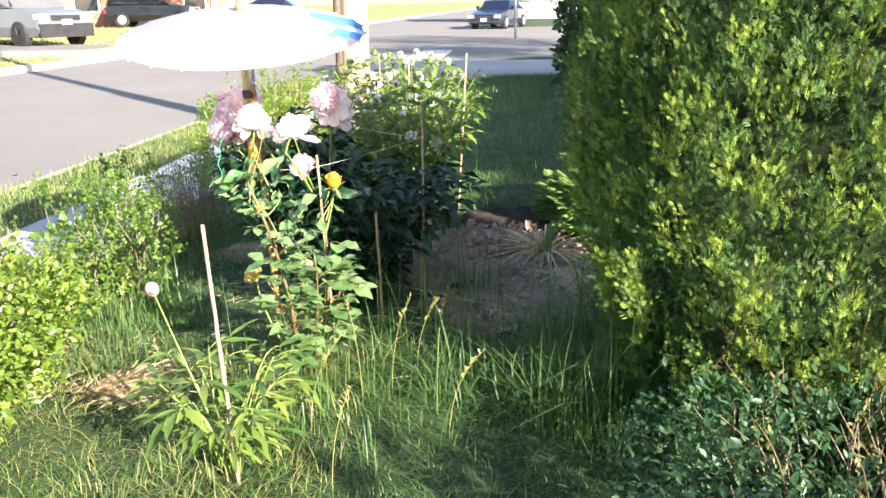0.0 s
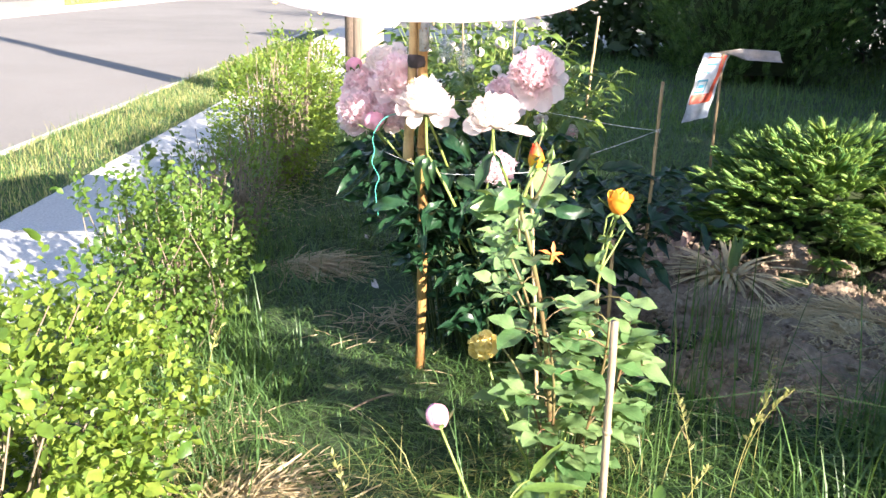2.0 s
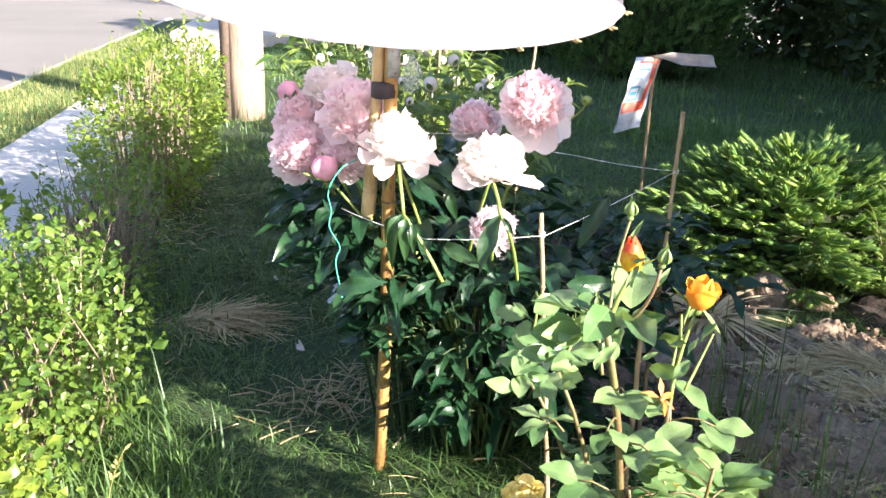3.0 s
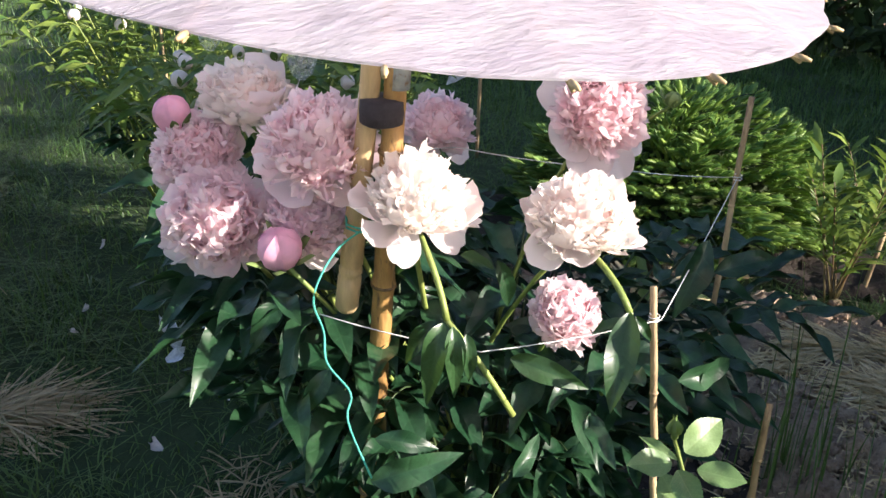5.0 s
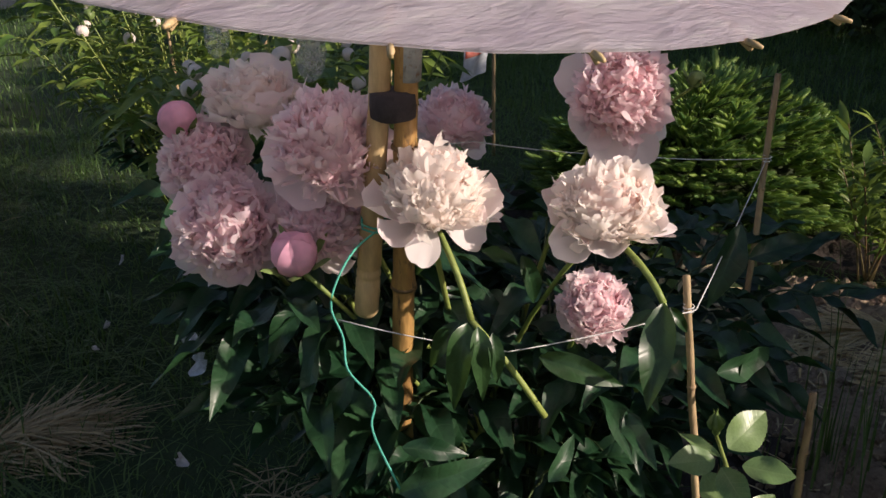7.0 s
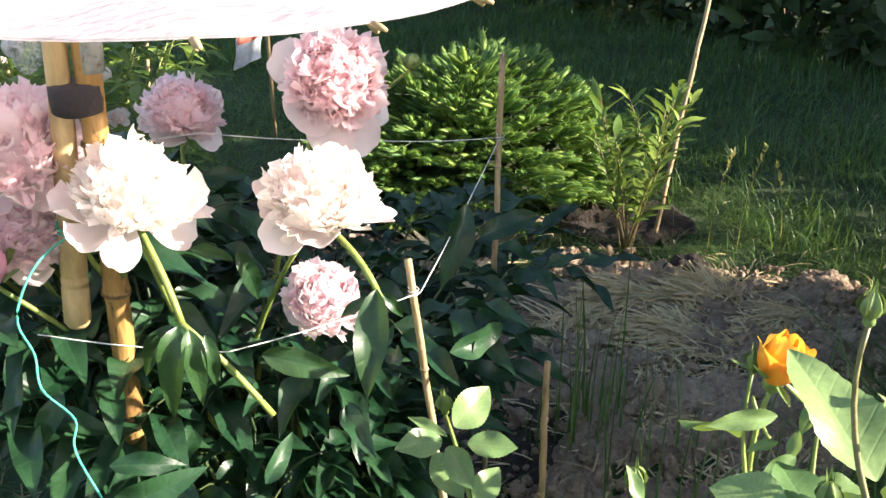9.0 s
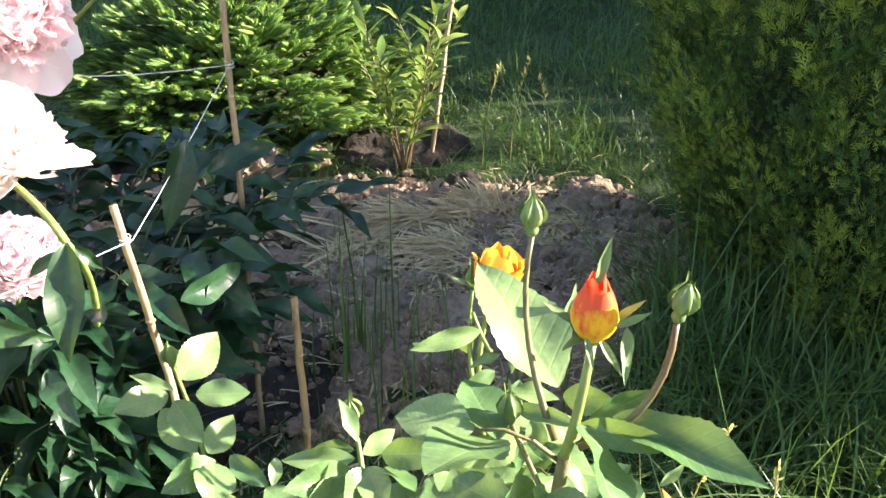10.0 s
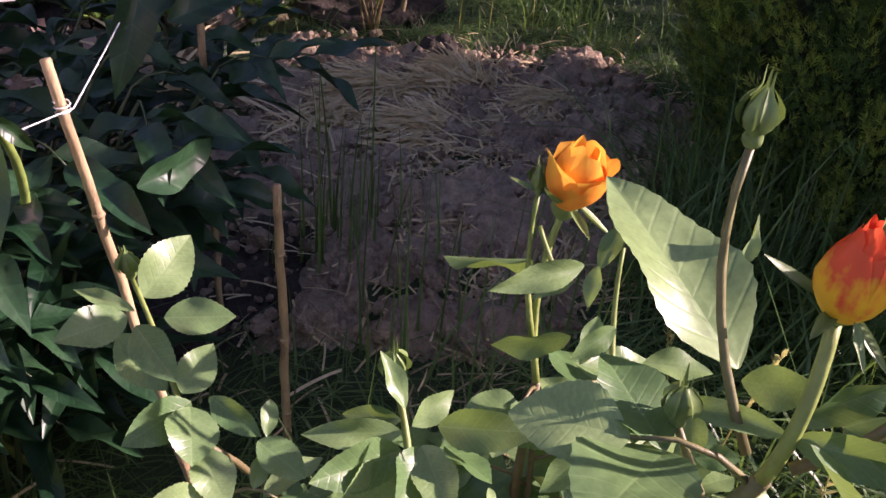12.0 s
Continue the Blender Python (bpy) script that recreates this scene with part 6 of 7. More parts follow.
    stem(ob, (-0.668, 2.600, 0.489), (-0.621, 2.629, 0.565), (0.003, 0.004, 0), 0.0026, 0.0016)
    pairs = []
    for path, top in ((base, fork), (base + [0.04, 0.03, 0], cane), (base + [0.0, 0.0, 0], np.array([-0.86, 2.58, 0.33])), (base + [0.02, -0.02, 0], np.array([-0.66, 2.50, 0.42])), (base + [0.05, 0.0, 0], np.array([-0.60, 2.60, 0.36])), (base + [-0.02, -0.03, 0], np.array([-0.78, 2.50, 0.40]))):
        pts = bend(path, top, (0.02, 0, 0.03), 9)
        put("cane", mesh_of("cane", *tube(pts, np.linspace(0.0036, 0.0024, 9), 6), M_redstem), ob)
        for s in np.arange(0.16, 0.99, 0.075):
            node = np.array([np.interp(s, np.linspace(0, 1, 9), pts[:, i]) for i in range(3)])
            if np.linalg.norm(node - np.array([-0.893, 2.615, 0.31])) < 0.11:
                continue
            b = rng.uniform(0, 2 * np.pi)
            pairs.append(leaf_group(ob, ROSE_LEAF, node, (math.cos(b), math.sin(b), rng.uniform(0.0, 0.5)), rng.uniform(0.052, 0.078), 5 if rng.random() < 0.4 else 3, 0.95, 0.9, wide=1.4))
    put("leaf_stalk", mesh_of("leaf_stalk", *join(*pairs), M_redstem), ob)["kind"] = "stuff"


def rose_shoot(base_xy, bud, keys, node, label, seed):
    base = np.array([*base_xy, float(ground_z(*base_xy))])
    ob = thing("rose_bush", label, "rose", "roses in the bed", at=tuple(base))
    low = rose_bud(ob, bud, 0.0072, (-0.08, 0.05, 1), seed)
    node = np.array(node)
    stem(ob, base, node, (0.03, -0.01, 0.02), 0.0042, 0.003, M_redstem, "cane")
    stem(ob, node, low, (0.003, 0, 0), 0.003, 0.0022)
    for row in keys:
        add_leaf(ob, ROSE_KEY, row[:3], row[3:6], (-0.25, -0.65, 0.66), row[6] / 0.52, 0.24)
    pairs = []
    for s in (0.35, 0.5, 0.65, 0.8):
        q = base * (1 - s) + node * s
        b = rng.uniform(0, 2 * np.pi)
        pairs.append(leaf_group(ob, ROSE_LEAF, q, (math.cos(b), math.sin(b), 0.2), 0.055, 3, 0.95, 0.8))
    put("leaf_stalk", mesh_of("leaf_stalk", *join(*pairs), M_redstem), ob)["kind"] = "stuff"


rose_bush()
rose_shoot((-0.72, 2.80), (-0.795, 2.969, 0.483), ROSE_LEAVES_A, (-0.842, 2.86, 0.40), "young rose shoot with pale green leaves and one bud", 21)
rose_shoot((-0.74, 2.70), (-0.814, 2.690, 0.555), ROSE_LEAVES_B, (-0.845, 2.652, 0.50), "leafy rose shoot with one opening green bud", 22)


# ---- stakes, parasol and strings ----
def cane_stake(top, foot, r, mat, label, knots=3, name="garden_stake", group="stakes in the flower bed"):
    foot = np.array([foot[0], foot[1], float(ground_z(foot[0], foot[1])) - 0.03])
    top = np.array(top, float)
    ob = thing(name, label, "stake", group, at=tuple(foot))
    n = 14
    s = np.linspace(0, 1, n)
    pts = foot + (top - foot) * s[:, None] + rng.normal(0, 0.0012, (n, 3)) * np.sin(np.pi * s)[:, None]
    rad = r * (1.05 - 0.15 * s) * (1 + rng.normal(0, 0.04, n))
    put("shaft", mesh_of("shaft", *tube(pts, rad, 8, 0.05), mat), ob)
    for k in range(knots):
        q = foot + (top - foot) * ((k + 0.7) / (knots + 0.4))
        d = unit(top - foot)
        put("knot", mesh_of("knot", *tube([q - d * r * 0.5, q, q + d * r * 0.5], (r * 1.0, r * 1.22, r * 1.0), 8), mat), ob)
    return ob


cane_stake((-0.771, 1.920, 0.656), (-0.75, 1.955), 0.0055, M_whitestake, "thin pale whitewashed stake beside the young peony")
cane_stake((-0.776, 3.056, 0.627), (-0.728, 2.985), 0.0050, M_stake, "thin wooden stake with white string tied round it")
cane_stake((-0.419, 3.281, 0.785), (-0.425, 3.30), 0.0050, M_stake, "thin grey-brown stake holding the corner of a string")
cane_stake((-0.563, 3.028, 0.423), (-0.552, 3.04), 0.0055, M_stake, "short wooden stake at the edge of the soil")
cane_stake((1.075, 3.900, 0.930), (0.715, 3.80), 0.0075, M_stake, "leaning bamboo stake beside a sapling")
cane_stake((-0.361, 4.771, 0.884), (-0.42, 4.80), 0.0060, M_stake, "tall bamboo stake among the back peonies")
cane_stake((-0.70, 4.95, 0.86), (-0.72, 5.0), 0.0055, M_stake, "tall bamboo stake among the back peonies")
cane_stake((-0.93, 5.30, 0.86), (-0.90, 5.3), 0.0050, M_stake, "thin brown stake among the back peonies")


def twine(name, pts, r, mat, label, ties=(), loose=False):
    ob = thing(name, label, "string", at=tuple(pts[0]))
    if loose:
        c = np.array(pts)
        c = np.concatenate([2 * c[:1] - c[1:2], c, 2 * c[-1:] - c[-2:-1]])
        p = []
        for i in range(1, len(c) - 2):
            for u in np.linspace(0, 1, 6, endpoint=False):
                p.append(0.5 * (2 * c[i] + (c[i + 1] - c[i - 1]) * u + (2 * c[i - 1] - 5 * c[i] + 4 * c[i + 1] - c[i + 2]) * u * u + (3 * c[i] - c[i - 1] - 3 * c[i + 1] + c[i + 2]) * u ** 3))
        p = np.array(p + [c[-2]])
    else:
        p = np.concatenate([bend(a, b, (0, 0, -0.004), 6)[:-1] for a, b in zip(pts[:-1], pts[1:])] + [np.array([pts[-1]])])
    put("strand", mesh_of("strand", *tube(p, r, 5), mat), ob)
    for c, q in ties:
        c = np.array(c)
        a = np.linspace(0, 2 * np.pi * 2.5, 26)
        w = c + np.stack([q * np.cos(a), q * np.sin(a), (a / 15.7 - 0.5) * 0.012], -1)
        put("knot", mesh_of("knot", *tube(w, r, 4), mat), ob)


twine("string", ((-1.143, 3.214, 0.593), (-0.986, 3.102, 0.563), (-0.768, 3.044, 0.587), (-0.419, 3.283, 0.656), (-0.62, 3.36, 0.672), (-0.83, 3.461, 0.700), (-1.10, 3.62, 0.68)), 0.0008, M_string,
      "taut white string fencing in the peony", (((-0.773, 3.051, 0.587), 0.0062), ((-0.419, 3.282, 0.656), 0.0060)))
twine("green_twine", ((-1.060, 3.222, 0.690), (-1.10, 3.19, 0.700), (-1.143, 3.165, 0.688), (-1.170, 3.156, 0.645), (-1.165, 3.14, 0.61), (-1.169, 3.12, 0.582), (-1.150, 3.10, 0.55), (-1.158, 3.088, 0.522), (-1.147, 3.041, 0.469)), 0.0013, M_green_twine,
      "loose green twine hanging from the parasol handle", (((-1.068, 3.238, 0.690), 0.0300),), True)


def parasol():
    top = np.array([-1.069, 3.203, 1.077])
    ob = thing("parasol", "small pale paper parasol with a blue printed edge", "parasol", at=(-1.086, 3.274, 0.561))
    tilt = np.array([0.031, -0.219, 1.0])
    T = tilt_frame(tilt)
    R, rise, N = 0.450, 0.085, 24
    rings = 14
    per = 4
    v, f, mi = [], [], []
    for layer in (0, 1):
        o = len(v)
        for i in range(rings + 1):
            s = i / rings
            for j in range(N * per):
                a = j / (N * per) * 2 * np.pi
                sag = 0.5 - 0.5 * math.cos(2 * np.pi * j / per)
                q = R * s * (1 - 0.012 * sag * s)
                z = rise * (1 - s ** 1.7) - 0.003 * sag * s - layer * 0.0016
                v.append(top + T @ np.array([q * math.cos(a), q * math.sin(a), z - rise * 0.35]))
        for i in range(rings):
            for j in range(N * per):
                k = (j + 1) % (N * per)
                q = [o + i * N * per + j, o + i * N * per + k, o + (i + 1) * N * per + k, o + (i + 1) * N * per + j]
                f.append(q[::-1] if layer else q)
                d = T @ np.array([math.cos(j / (N * per) * 2 * np.pi), math.sin(j / (N * per) * 2 * np.pi), 0])
                az = math.degrees(math.atan2(d[1], d[0]))
                c = 0
                if -12 + 3 * math.sin(i) < az < 62 and i > 7:
                    c = 2
                    if 8 + 4 * math.sin(i * 1.7) < az < 30 or (az < 2 and i > 10):
                        c = 1
                mi.append(c)
    put("canopy", mesh_of("canopy", v, f, ([M_canopy, M_canopy_blue, M_canopy_sky], mi)), ob, "thin pale canopy with blue print on one side")
    for j in range(N):
        a = j / N * 2 * np.pi
        pts = [top + T @ np.array([R * s * math.cos(a), R * s * math.sin(a), rise * (1 - s ** 1.7) - rise * 0.35 - 0.004]) for s in np.linspace(0.03, 1.012, 9)]
        put("rib", mesh_of("rib", *tube(pts, 0.0019, 4), M_handle), ob)
        e = top + T @ np.array([R * 1.012 * math.cos(a), R * 1.012 * math.sin(a), -rise * 0.35 - 0.002])
        d = T @ np.array([math.cos(a), math.sin(a), 0])
        put("rib_tip", mesh_of("rib_tip", *tube([e - d * 0.006, e, e + d * 0.007], (0.002, 0.0026, 0.0014), 6), M_handle), ob)
    cap = [(0.055, 0.012), (0.062, 0.013), (0.070, 0.009), (0.085, 0.007), (0.092, 0.004)]
    put("finial", mesh_of("finial", *tube([top + T @ np.array([0, 0, z + 0.008]) for z, _ in cap], [q for _, q in cap], 10), M_bamboo), ob, "small brown wooden cap")
    foot, mid = np.array([-1.086, 3.274, 0.561]), np.array([-1.074, 3.229, 0.831])
    end = top + T @ np.array([0, 0, 0.06])
    prof = ((-0.002, 0.004), (0.0, 0.0115), (0.006, 0.0150), (0.05, 0.0150), (0.053, 0.0125), (0.057, 0.0148), (0.063, 0.0148), (0.066, 0.0125), (0.070, 0.0146), (0.13, 0.0138), (0.22, 0.0125), (0.27, 0.012))
    d = unit(mid - foot)
    put("handle", mesh_of("handle", *tube([foot + d * z for z, _ in prof] + [mid + (end - mid) * s for s in (0.15, 0.6, 1.0)], [q for _, q in prof] + [0.0118, 0.011, 0.010], 14), M_handle), ob, "pale turned wooden handle")


parasol()


def bamboo_pole():
    foot, top = np.array([-1.047, 3.345, -0.12]), np.array([-1.047, 3.196, 0.965])
    ob = thing("bamboo_pole", "thick weathered brown bamboo pole holding the parasol", "bamboo pole", at=tuple(foot))
    L = np.linalg.norm(top - foot)
    d = (top - foot) / L
    z, pts, rad = 0.0, [], []
    nodes = (0.06, 0.20, 0.345, 0.50, 0.665, 0.83, 0.99)
    for s in np.linspace(0, L, 64):
        g = min(abs(s - n * L) for n in nodes)
        pts.append(foot + d * s + np.array([0.003 * math.sin(4 * s), 0, 0]))
        rad.append(0.0135 * (1.08 - 0.12 * s / L) * (1 + 0.16 * math.exp(-(g / 0.006) ** 2) - 0.03 * math.exp(-((g - 0.016) / 0.006) ** 2)))
    put("shaft", mesh_of("shaft", *tube(pts, rad, 14), M_bamboo), ob)
    for n in nodes[1:-1]:
        q = foot + d * (n * L) + np.array([0.003 * math.sin(4 * n * L), 0, 0])
        rr = 0.0135 * (1.08 - 0.12 * n)
        put("joint", mesh_of("joint", *tube([q - d * 0.004, q - d * 0.002, q + d * 0.001, q + d * 0.003], (rr * 1.0, rr * 1.24, rr * 1.22, rr * 1.02), 14), M_node), ob, "dark raised bamboo joint")
    band, bf = tube([(-1.061, 3.2215, 0.815), (-1.0612, 3.2213, 0.817), (-1.0615, 3.220, 0.830), (-1.0618, 3.2187, 0.843), (-1.0618, 3.2187, 0.845)], (0.020, 0.0255, 0.0262, 0.0255, 0.020), 20, 0.0)
    tagged(put("strap", mesh_of("strap", band, bf, M_band)), "dark cloth strap binding the parasol handle to the bamboo", "strap")
    q = foot + d * (L * 0.90)
    v, f = tube([q, q + d * 0.04, q + d * 0.085], (0.0145, 0.0146, 0.0142), 14)
    put("sticker", mesh_of("sticker", v, f, M_sticker), ob, "faded grey-blue sticker round the bamboo")


bamboo_pole()


# ---- sack on a stick, sapling, withered clump, fallen petals ----
def sack():
    foot = np.array([0.401, 5.507, float(ground_z(0.401, 5.507))])
    ob = thing("plastic_sack", "empty white plastic sack with red print draped over a stick", "sack", at=tuple(foot))
    put("stick", mesh_of("stick", *tube([foot - [0, 0, 0.03], foot + [0, 0, 0.35], foot + [0.0, 0, 0.69]], 0.008, 8), M_stake), ob)

    def sheet(name, mat, u0, u1, s0, s1, lift, nu=10, ns=16, label=""):
        v, f = [], []
        for side in (0, 1):
            for i in range(ns + 1):
                s = s0 + (s1 - s0) * i / ns
                for j in range(nu + 1):
                    u = u0 + (u1 - u0) * j / nu
                    # over the stick: a flap behind, a panel hanging in front
                    if s < 0:
                        p = np.array([0.60 - 0.62 * s + 0.03 * u, 6.14 - 0.05 * s - 0.10 * u, 0.635 + 0.03 * s + 0.03 * math.sin(5 * u)])
                    else:
                        drop = 0.40 * s
                        p = np.array([0.60 - 0.05 * s ** 0.5 - 0.07 * s + 0.17 * (u - 1) * (1 - 0.12 * s), 6.10 - 0.05 * s ** 0.4 + 0.05 * u, 0.635 - drop])
                        p[2] += 0.03 * u * s
                    w = 0.006 * math.sin(9 * u + 5 * s) + 0.005 * math.sin(17 * s + 3 * u)
                    p = p + np.array([0.25, -1, 0.1]) * (lift + w + (0.002 if side == 0 else 0))
                    v.append(p * 0.878 + np.array([-0.076, 0.134, 0.128]))
        m = (ns + 1) * (nu + 1)
        for side in (0, 1):
            for i in range(ns):
                for j in range(nu):
                    a = side * m + i * (nu + 1) + j
                    q = [a, a + 1, a + nu + 2, a + nu + 1]
                    f.append(q if side else q[::-1])
        return put(name, mesh_of(name, v, f, mat), ob, label)
    sheet("panel", M_bag, 0, 1, 0.0, 1.0, 0.0, 12, 24, "wrinkled white plastic")
    sheet("flap", M_bag_in, 0, 1, -0.40, 0.0, 0.0, 12, 12, "open brownish end of the sack")
    sheet("red_band", M_bag_red, 0.74, 0.90, 0.03, 0.74, 0.004, 4, 14, "red printed band")
    sheet("red_band", M_bag_red, 0.06, 0.738, 0.60, 0.74, 0.004, 10, 6, "red printed band")
    sheet("orange_line", M_bag_red, 0.20, 0.738, 0.05, 0.075, 0.004, 8, 2, "thin red printed line")
    for s0, a, b in ((0.15, 0.30, 0.66), (0.27, 0.26, 0.48), (0.385, 0.14, 0.50), (0.555, 0.14, 0.50)):
        sheet("print_bar", M_bag_blue, a, b, s0, s0 + 0.03, 0.004, 6, 3)
    for a in (0.14, 0.47):
        sheet("print_bar", M_bag_blue, a, a + 0.03, 0.416, 0.554, 0.004, 2, 5)
    sheet("print_bar", M_bag_blue, 0.22, 0.42, 0.46, 0.51, 0.004, 4, 3)


sack()


def sapling(c, height, stems, label, seed):
    r = np.random.default_rng(seed)
    base = np.array([*c, float(ground_z(*c))])
    ob = thing("sapling", label, "sapling", at=tuple(base))
    for k in range(stems):
        a = k * 2.39996
        top = base + np.array([0.13 * math.cos(a) * r.uniform(0.3, 1), 0.13 * math.sin(a), height * r.uniform(0.55, 1.0)])
        pts = bend(base + r.normal(0, 0.02, 3) * [1, 1, 0], top, (0, 0, 0.02), 9)
        put("stem", mesh_of("stem", *tube(pts, np.linspace(0.0035, 0.0015, 9), 5), M_redstem), ob)
        for s in np.arange(0.25, 1.01, 0.04):
            node = np.array([np.interp(s, np.linspace(0, 1, 9), pts[:, i]) for i in range(3)])
            b = r.uniform(0, 2 * np.pi)
            d = np.array([math.cos(b), math.sin(b), r.uniform(0.5, 1.6)])
            add_leaf(ob, NARROW_LEAF, node, node + unit(d) * r.uniform(0.06, 0.10), wide=1.35)


sapling((0.60, 3.80), 0.54, 8, "slender sapling with narrow bright leaves", 4)
sapling((1.02, 4.05), 0.42, 4, "small leafy shoot beside the dwarf spruce", 5)


def withered():
    c = (0.06, 3.98)
    base = np.array([*c, float(ground_z(*c)) + 0.01])
    ob = thing("withered_clump", "withered straw-coloured clump of drooping strap leaves", "dead plant", at=tuple(base))
    me = [mesh_of("strap_leaf", *leaf(8, 0.07, 0.2, 0.7 + 0.3 * k, 0.2, belly=0.4, seed=k), M_palestraw) for k in range(4)]
    for k in range(150):
        a = rng.normal(3.6, 1.5)
        d = np.array([math.cos(a), math.sin(a), rng.uniform(0.8, 3.0)])
        b = base + np.array([0.03 * math.cos(a), 0.03 * math.sin(a), 0])
        put("leaf", me[k % 4], ob, m=pose_along(b, d, (0, 0, 1), rng.uniform(0.12, 0.23)))
    for k in range(2):
        a = rng.uniform(0, 2 * np.pi)
        add_leaf(ob, NARROW_LEAF, base, base + [0.06 * math.cos(a), 0.06 * math.sin(a), rng.uniform(0.14, 0.2)])


withered()

# white scraps of torn plastic beside the peony
M_scrap = rough_surface("torn_white_plastic", (0.62, 0.66, 0.70), (0.80, 0.82, 0.84), 20, 90, 0.4, 0.35)
for k, (px, py) in enumerate(((-0.971, 4.483), (-1.034, 4.452), (-1.117, 4.414), (-1.149, 4.365), (-1.005, 4.50), (-1.10, 4.45))):
    v, f = petal_grid(0.062, 0.042, rng.uniform(-0.2, 0.6), 0.26, np.random.default_rng(60 + k), 7, 7, 0.3)
    m = pose_along((px, py, float(ground_z(px, py)) + 0.05), (rng.normal(), rng.normal(), 0.3), (0.2, -0.6, 0.8), rng.uniform(0.9, 1.3))
    tagged(put("plastic_scrap", mesh_of("plastic_scrap", v, f, M_scrap), m=m), "crumpled scrap of torn white plastic in the grass", "plastic scrap", "white scraps in the grass")
petal_meshes = [mesh_of("fallen_petal", *petal_grid(0.034, 0.026, 0.5, 0.17, np.random.default_rng(k), 6, 6, 0.3), leaf_surface("fallen_petal", (0.80, 0.70, 0.70), (0.85, 0.78, 0.78), (0.8, 0.7, 0.7), 0.2, 0.6, island=False)) for k in range(4)]
for k, (px, py) in enumerate(((-1.104, 4.54), (-1.192, 5.233), (-1.005, 4.944), (-1.054, 4.115), (-1.228, 4.007), (-1.112, 4.227), (-0.97, 4.56), (-1.037, 4.041), (-1.327, 4.674), (-1.05, 4.70), (-0.94, 4.62), (-1.3, 4.8))):
    m = pose_along((px, py, float(ground_z(px, py)) + 0.036), (rng.normal(), rng.normal(), 0.3), (rng.normal() * 0.5, rng.normal() * 0.5, 1), rng.uniform(0.6, 1.2))
    tagged(put("fallen_petal", petal_meshes[k % 4], m=m), "pale fallen peony petal lying in the grass", "petal", "fallen petals on the lawn")
dry_petals = [mesh_of("dried_petal", *petal_grid(0.045, 0.03, 0.45, 0.1, np.random.default_rng(k + 9)), leaf_surface("dried_petal", (0.42, 0.26, 0.20), (0.60, 0.45, 0.38), (0.5, 0.35, 0.3), 0.15, 0.7, island=False)) for k in range(4)]
for k in range(26):
    px, py = -0.2 + rng.normal(0, 0.17), 4.22 + rng.normal(0, 0.12)
    m = pose_along((px, py, float(ground_z(px, py)) + 0.04), (rng.normal(), rng.normal(), 0.3), (0, 0, 1), rng.uniform(0.8, 1.3))
    tagged(put("fallen_petal", dry_petals[k % 4], m=m), "dried pinkish brown petal lying on the soil", "petal", "dried petals on the soil")


# ---- street ----
def utility_pole():
    base = np.array([-1.68, 8.3, -0.2])
    ob = thing("utility_pole", "weathered grey-brown wooden utility pole", "utility pole", at=tuple(base))
    pts = [base + [0, 0, z] for z in np.linspace(0, 9.5, 24)]
    put("shaft", mesh_of("shaft", *tube(pts, np.linspace(0.138, 0.105, 24), 20, 0.02), M_pole), ob)
    g = base + [-0.135, -0.06, 0]
    put("side_tube", mesh_of("side_tube", *tube([g, g + [0, 0, 3.0]], 0.042, 8), M_trunk), ob, "dark upright tube along one side of the pole")
    put("cross_arm", mesh_of("cross_arm", *tube([base + [-1.1, 0, 8.7], base + [1.1, 0, 8.7]], 0.06, 6), M_pole), ob)


utility_pole()
sign = thing("sign_post", "thin steel sign post at the street corner", "post", at=(-0.69, 32.8, -0.2))
put("post", mesh_of("post", *tube([(-0.69, 32.8, -0.25), (-0.69, 32.8, 2.3)], 0.04, 8), M_metal), sign)
put("plate", mesh_of("plate", *tube([(-0.69, 32.76, 1.9), (-0.69, 32.76, 2.5)], 0.22, 4), M_metal), sign)


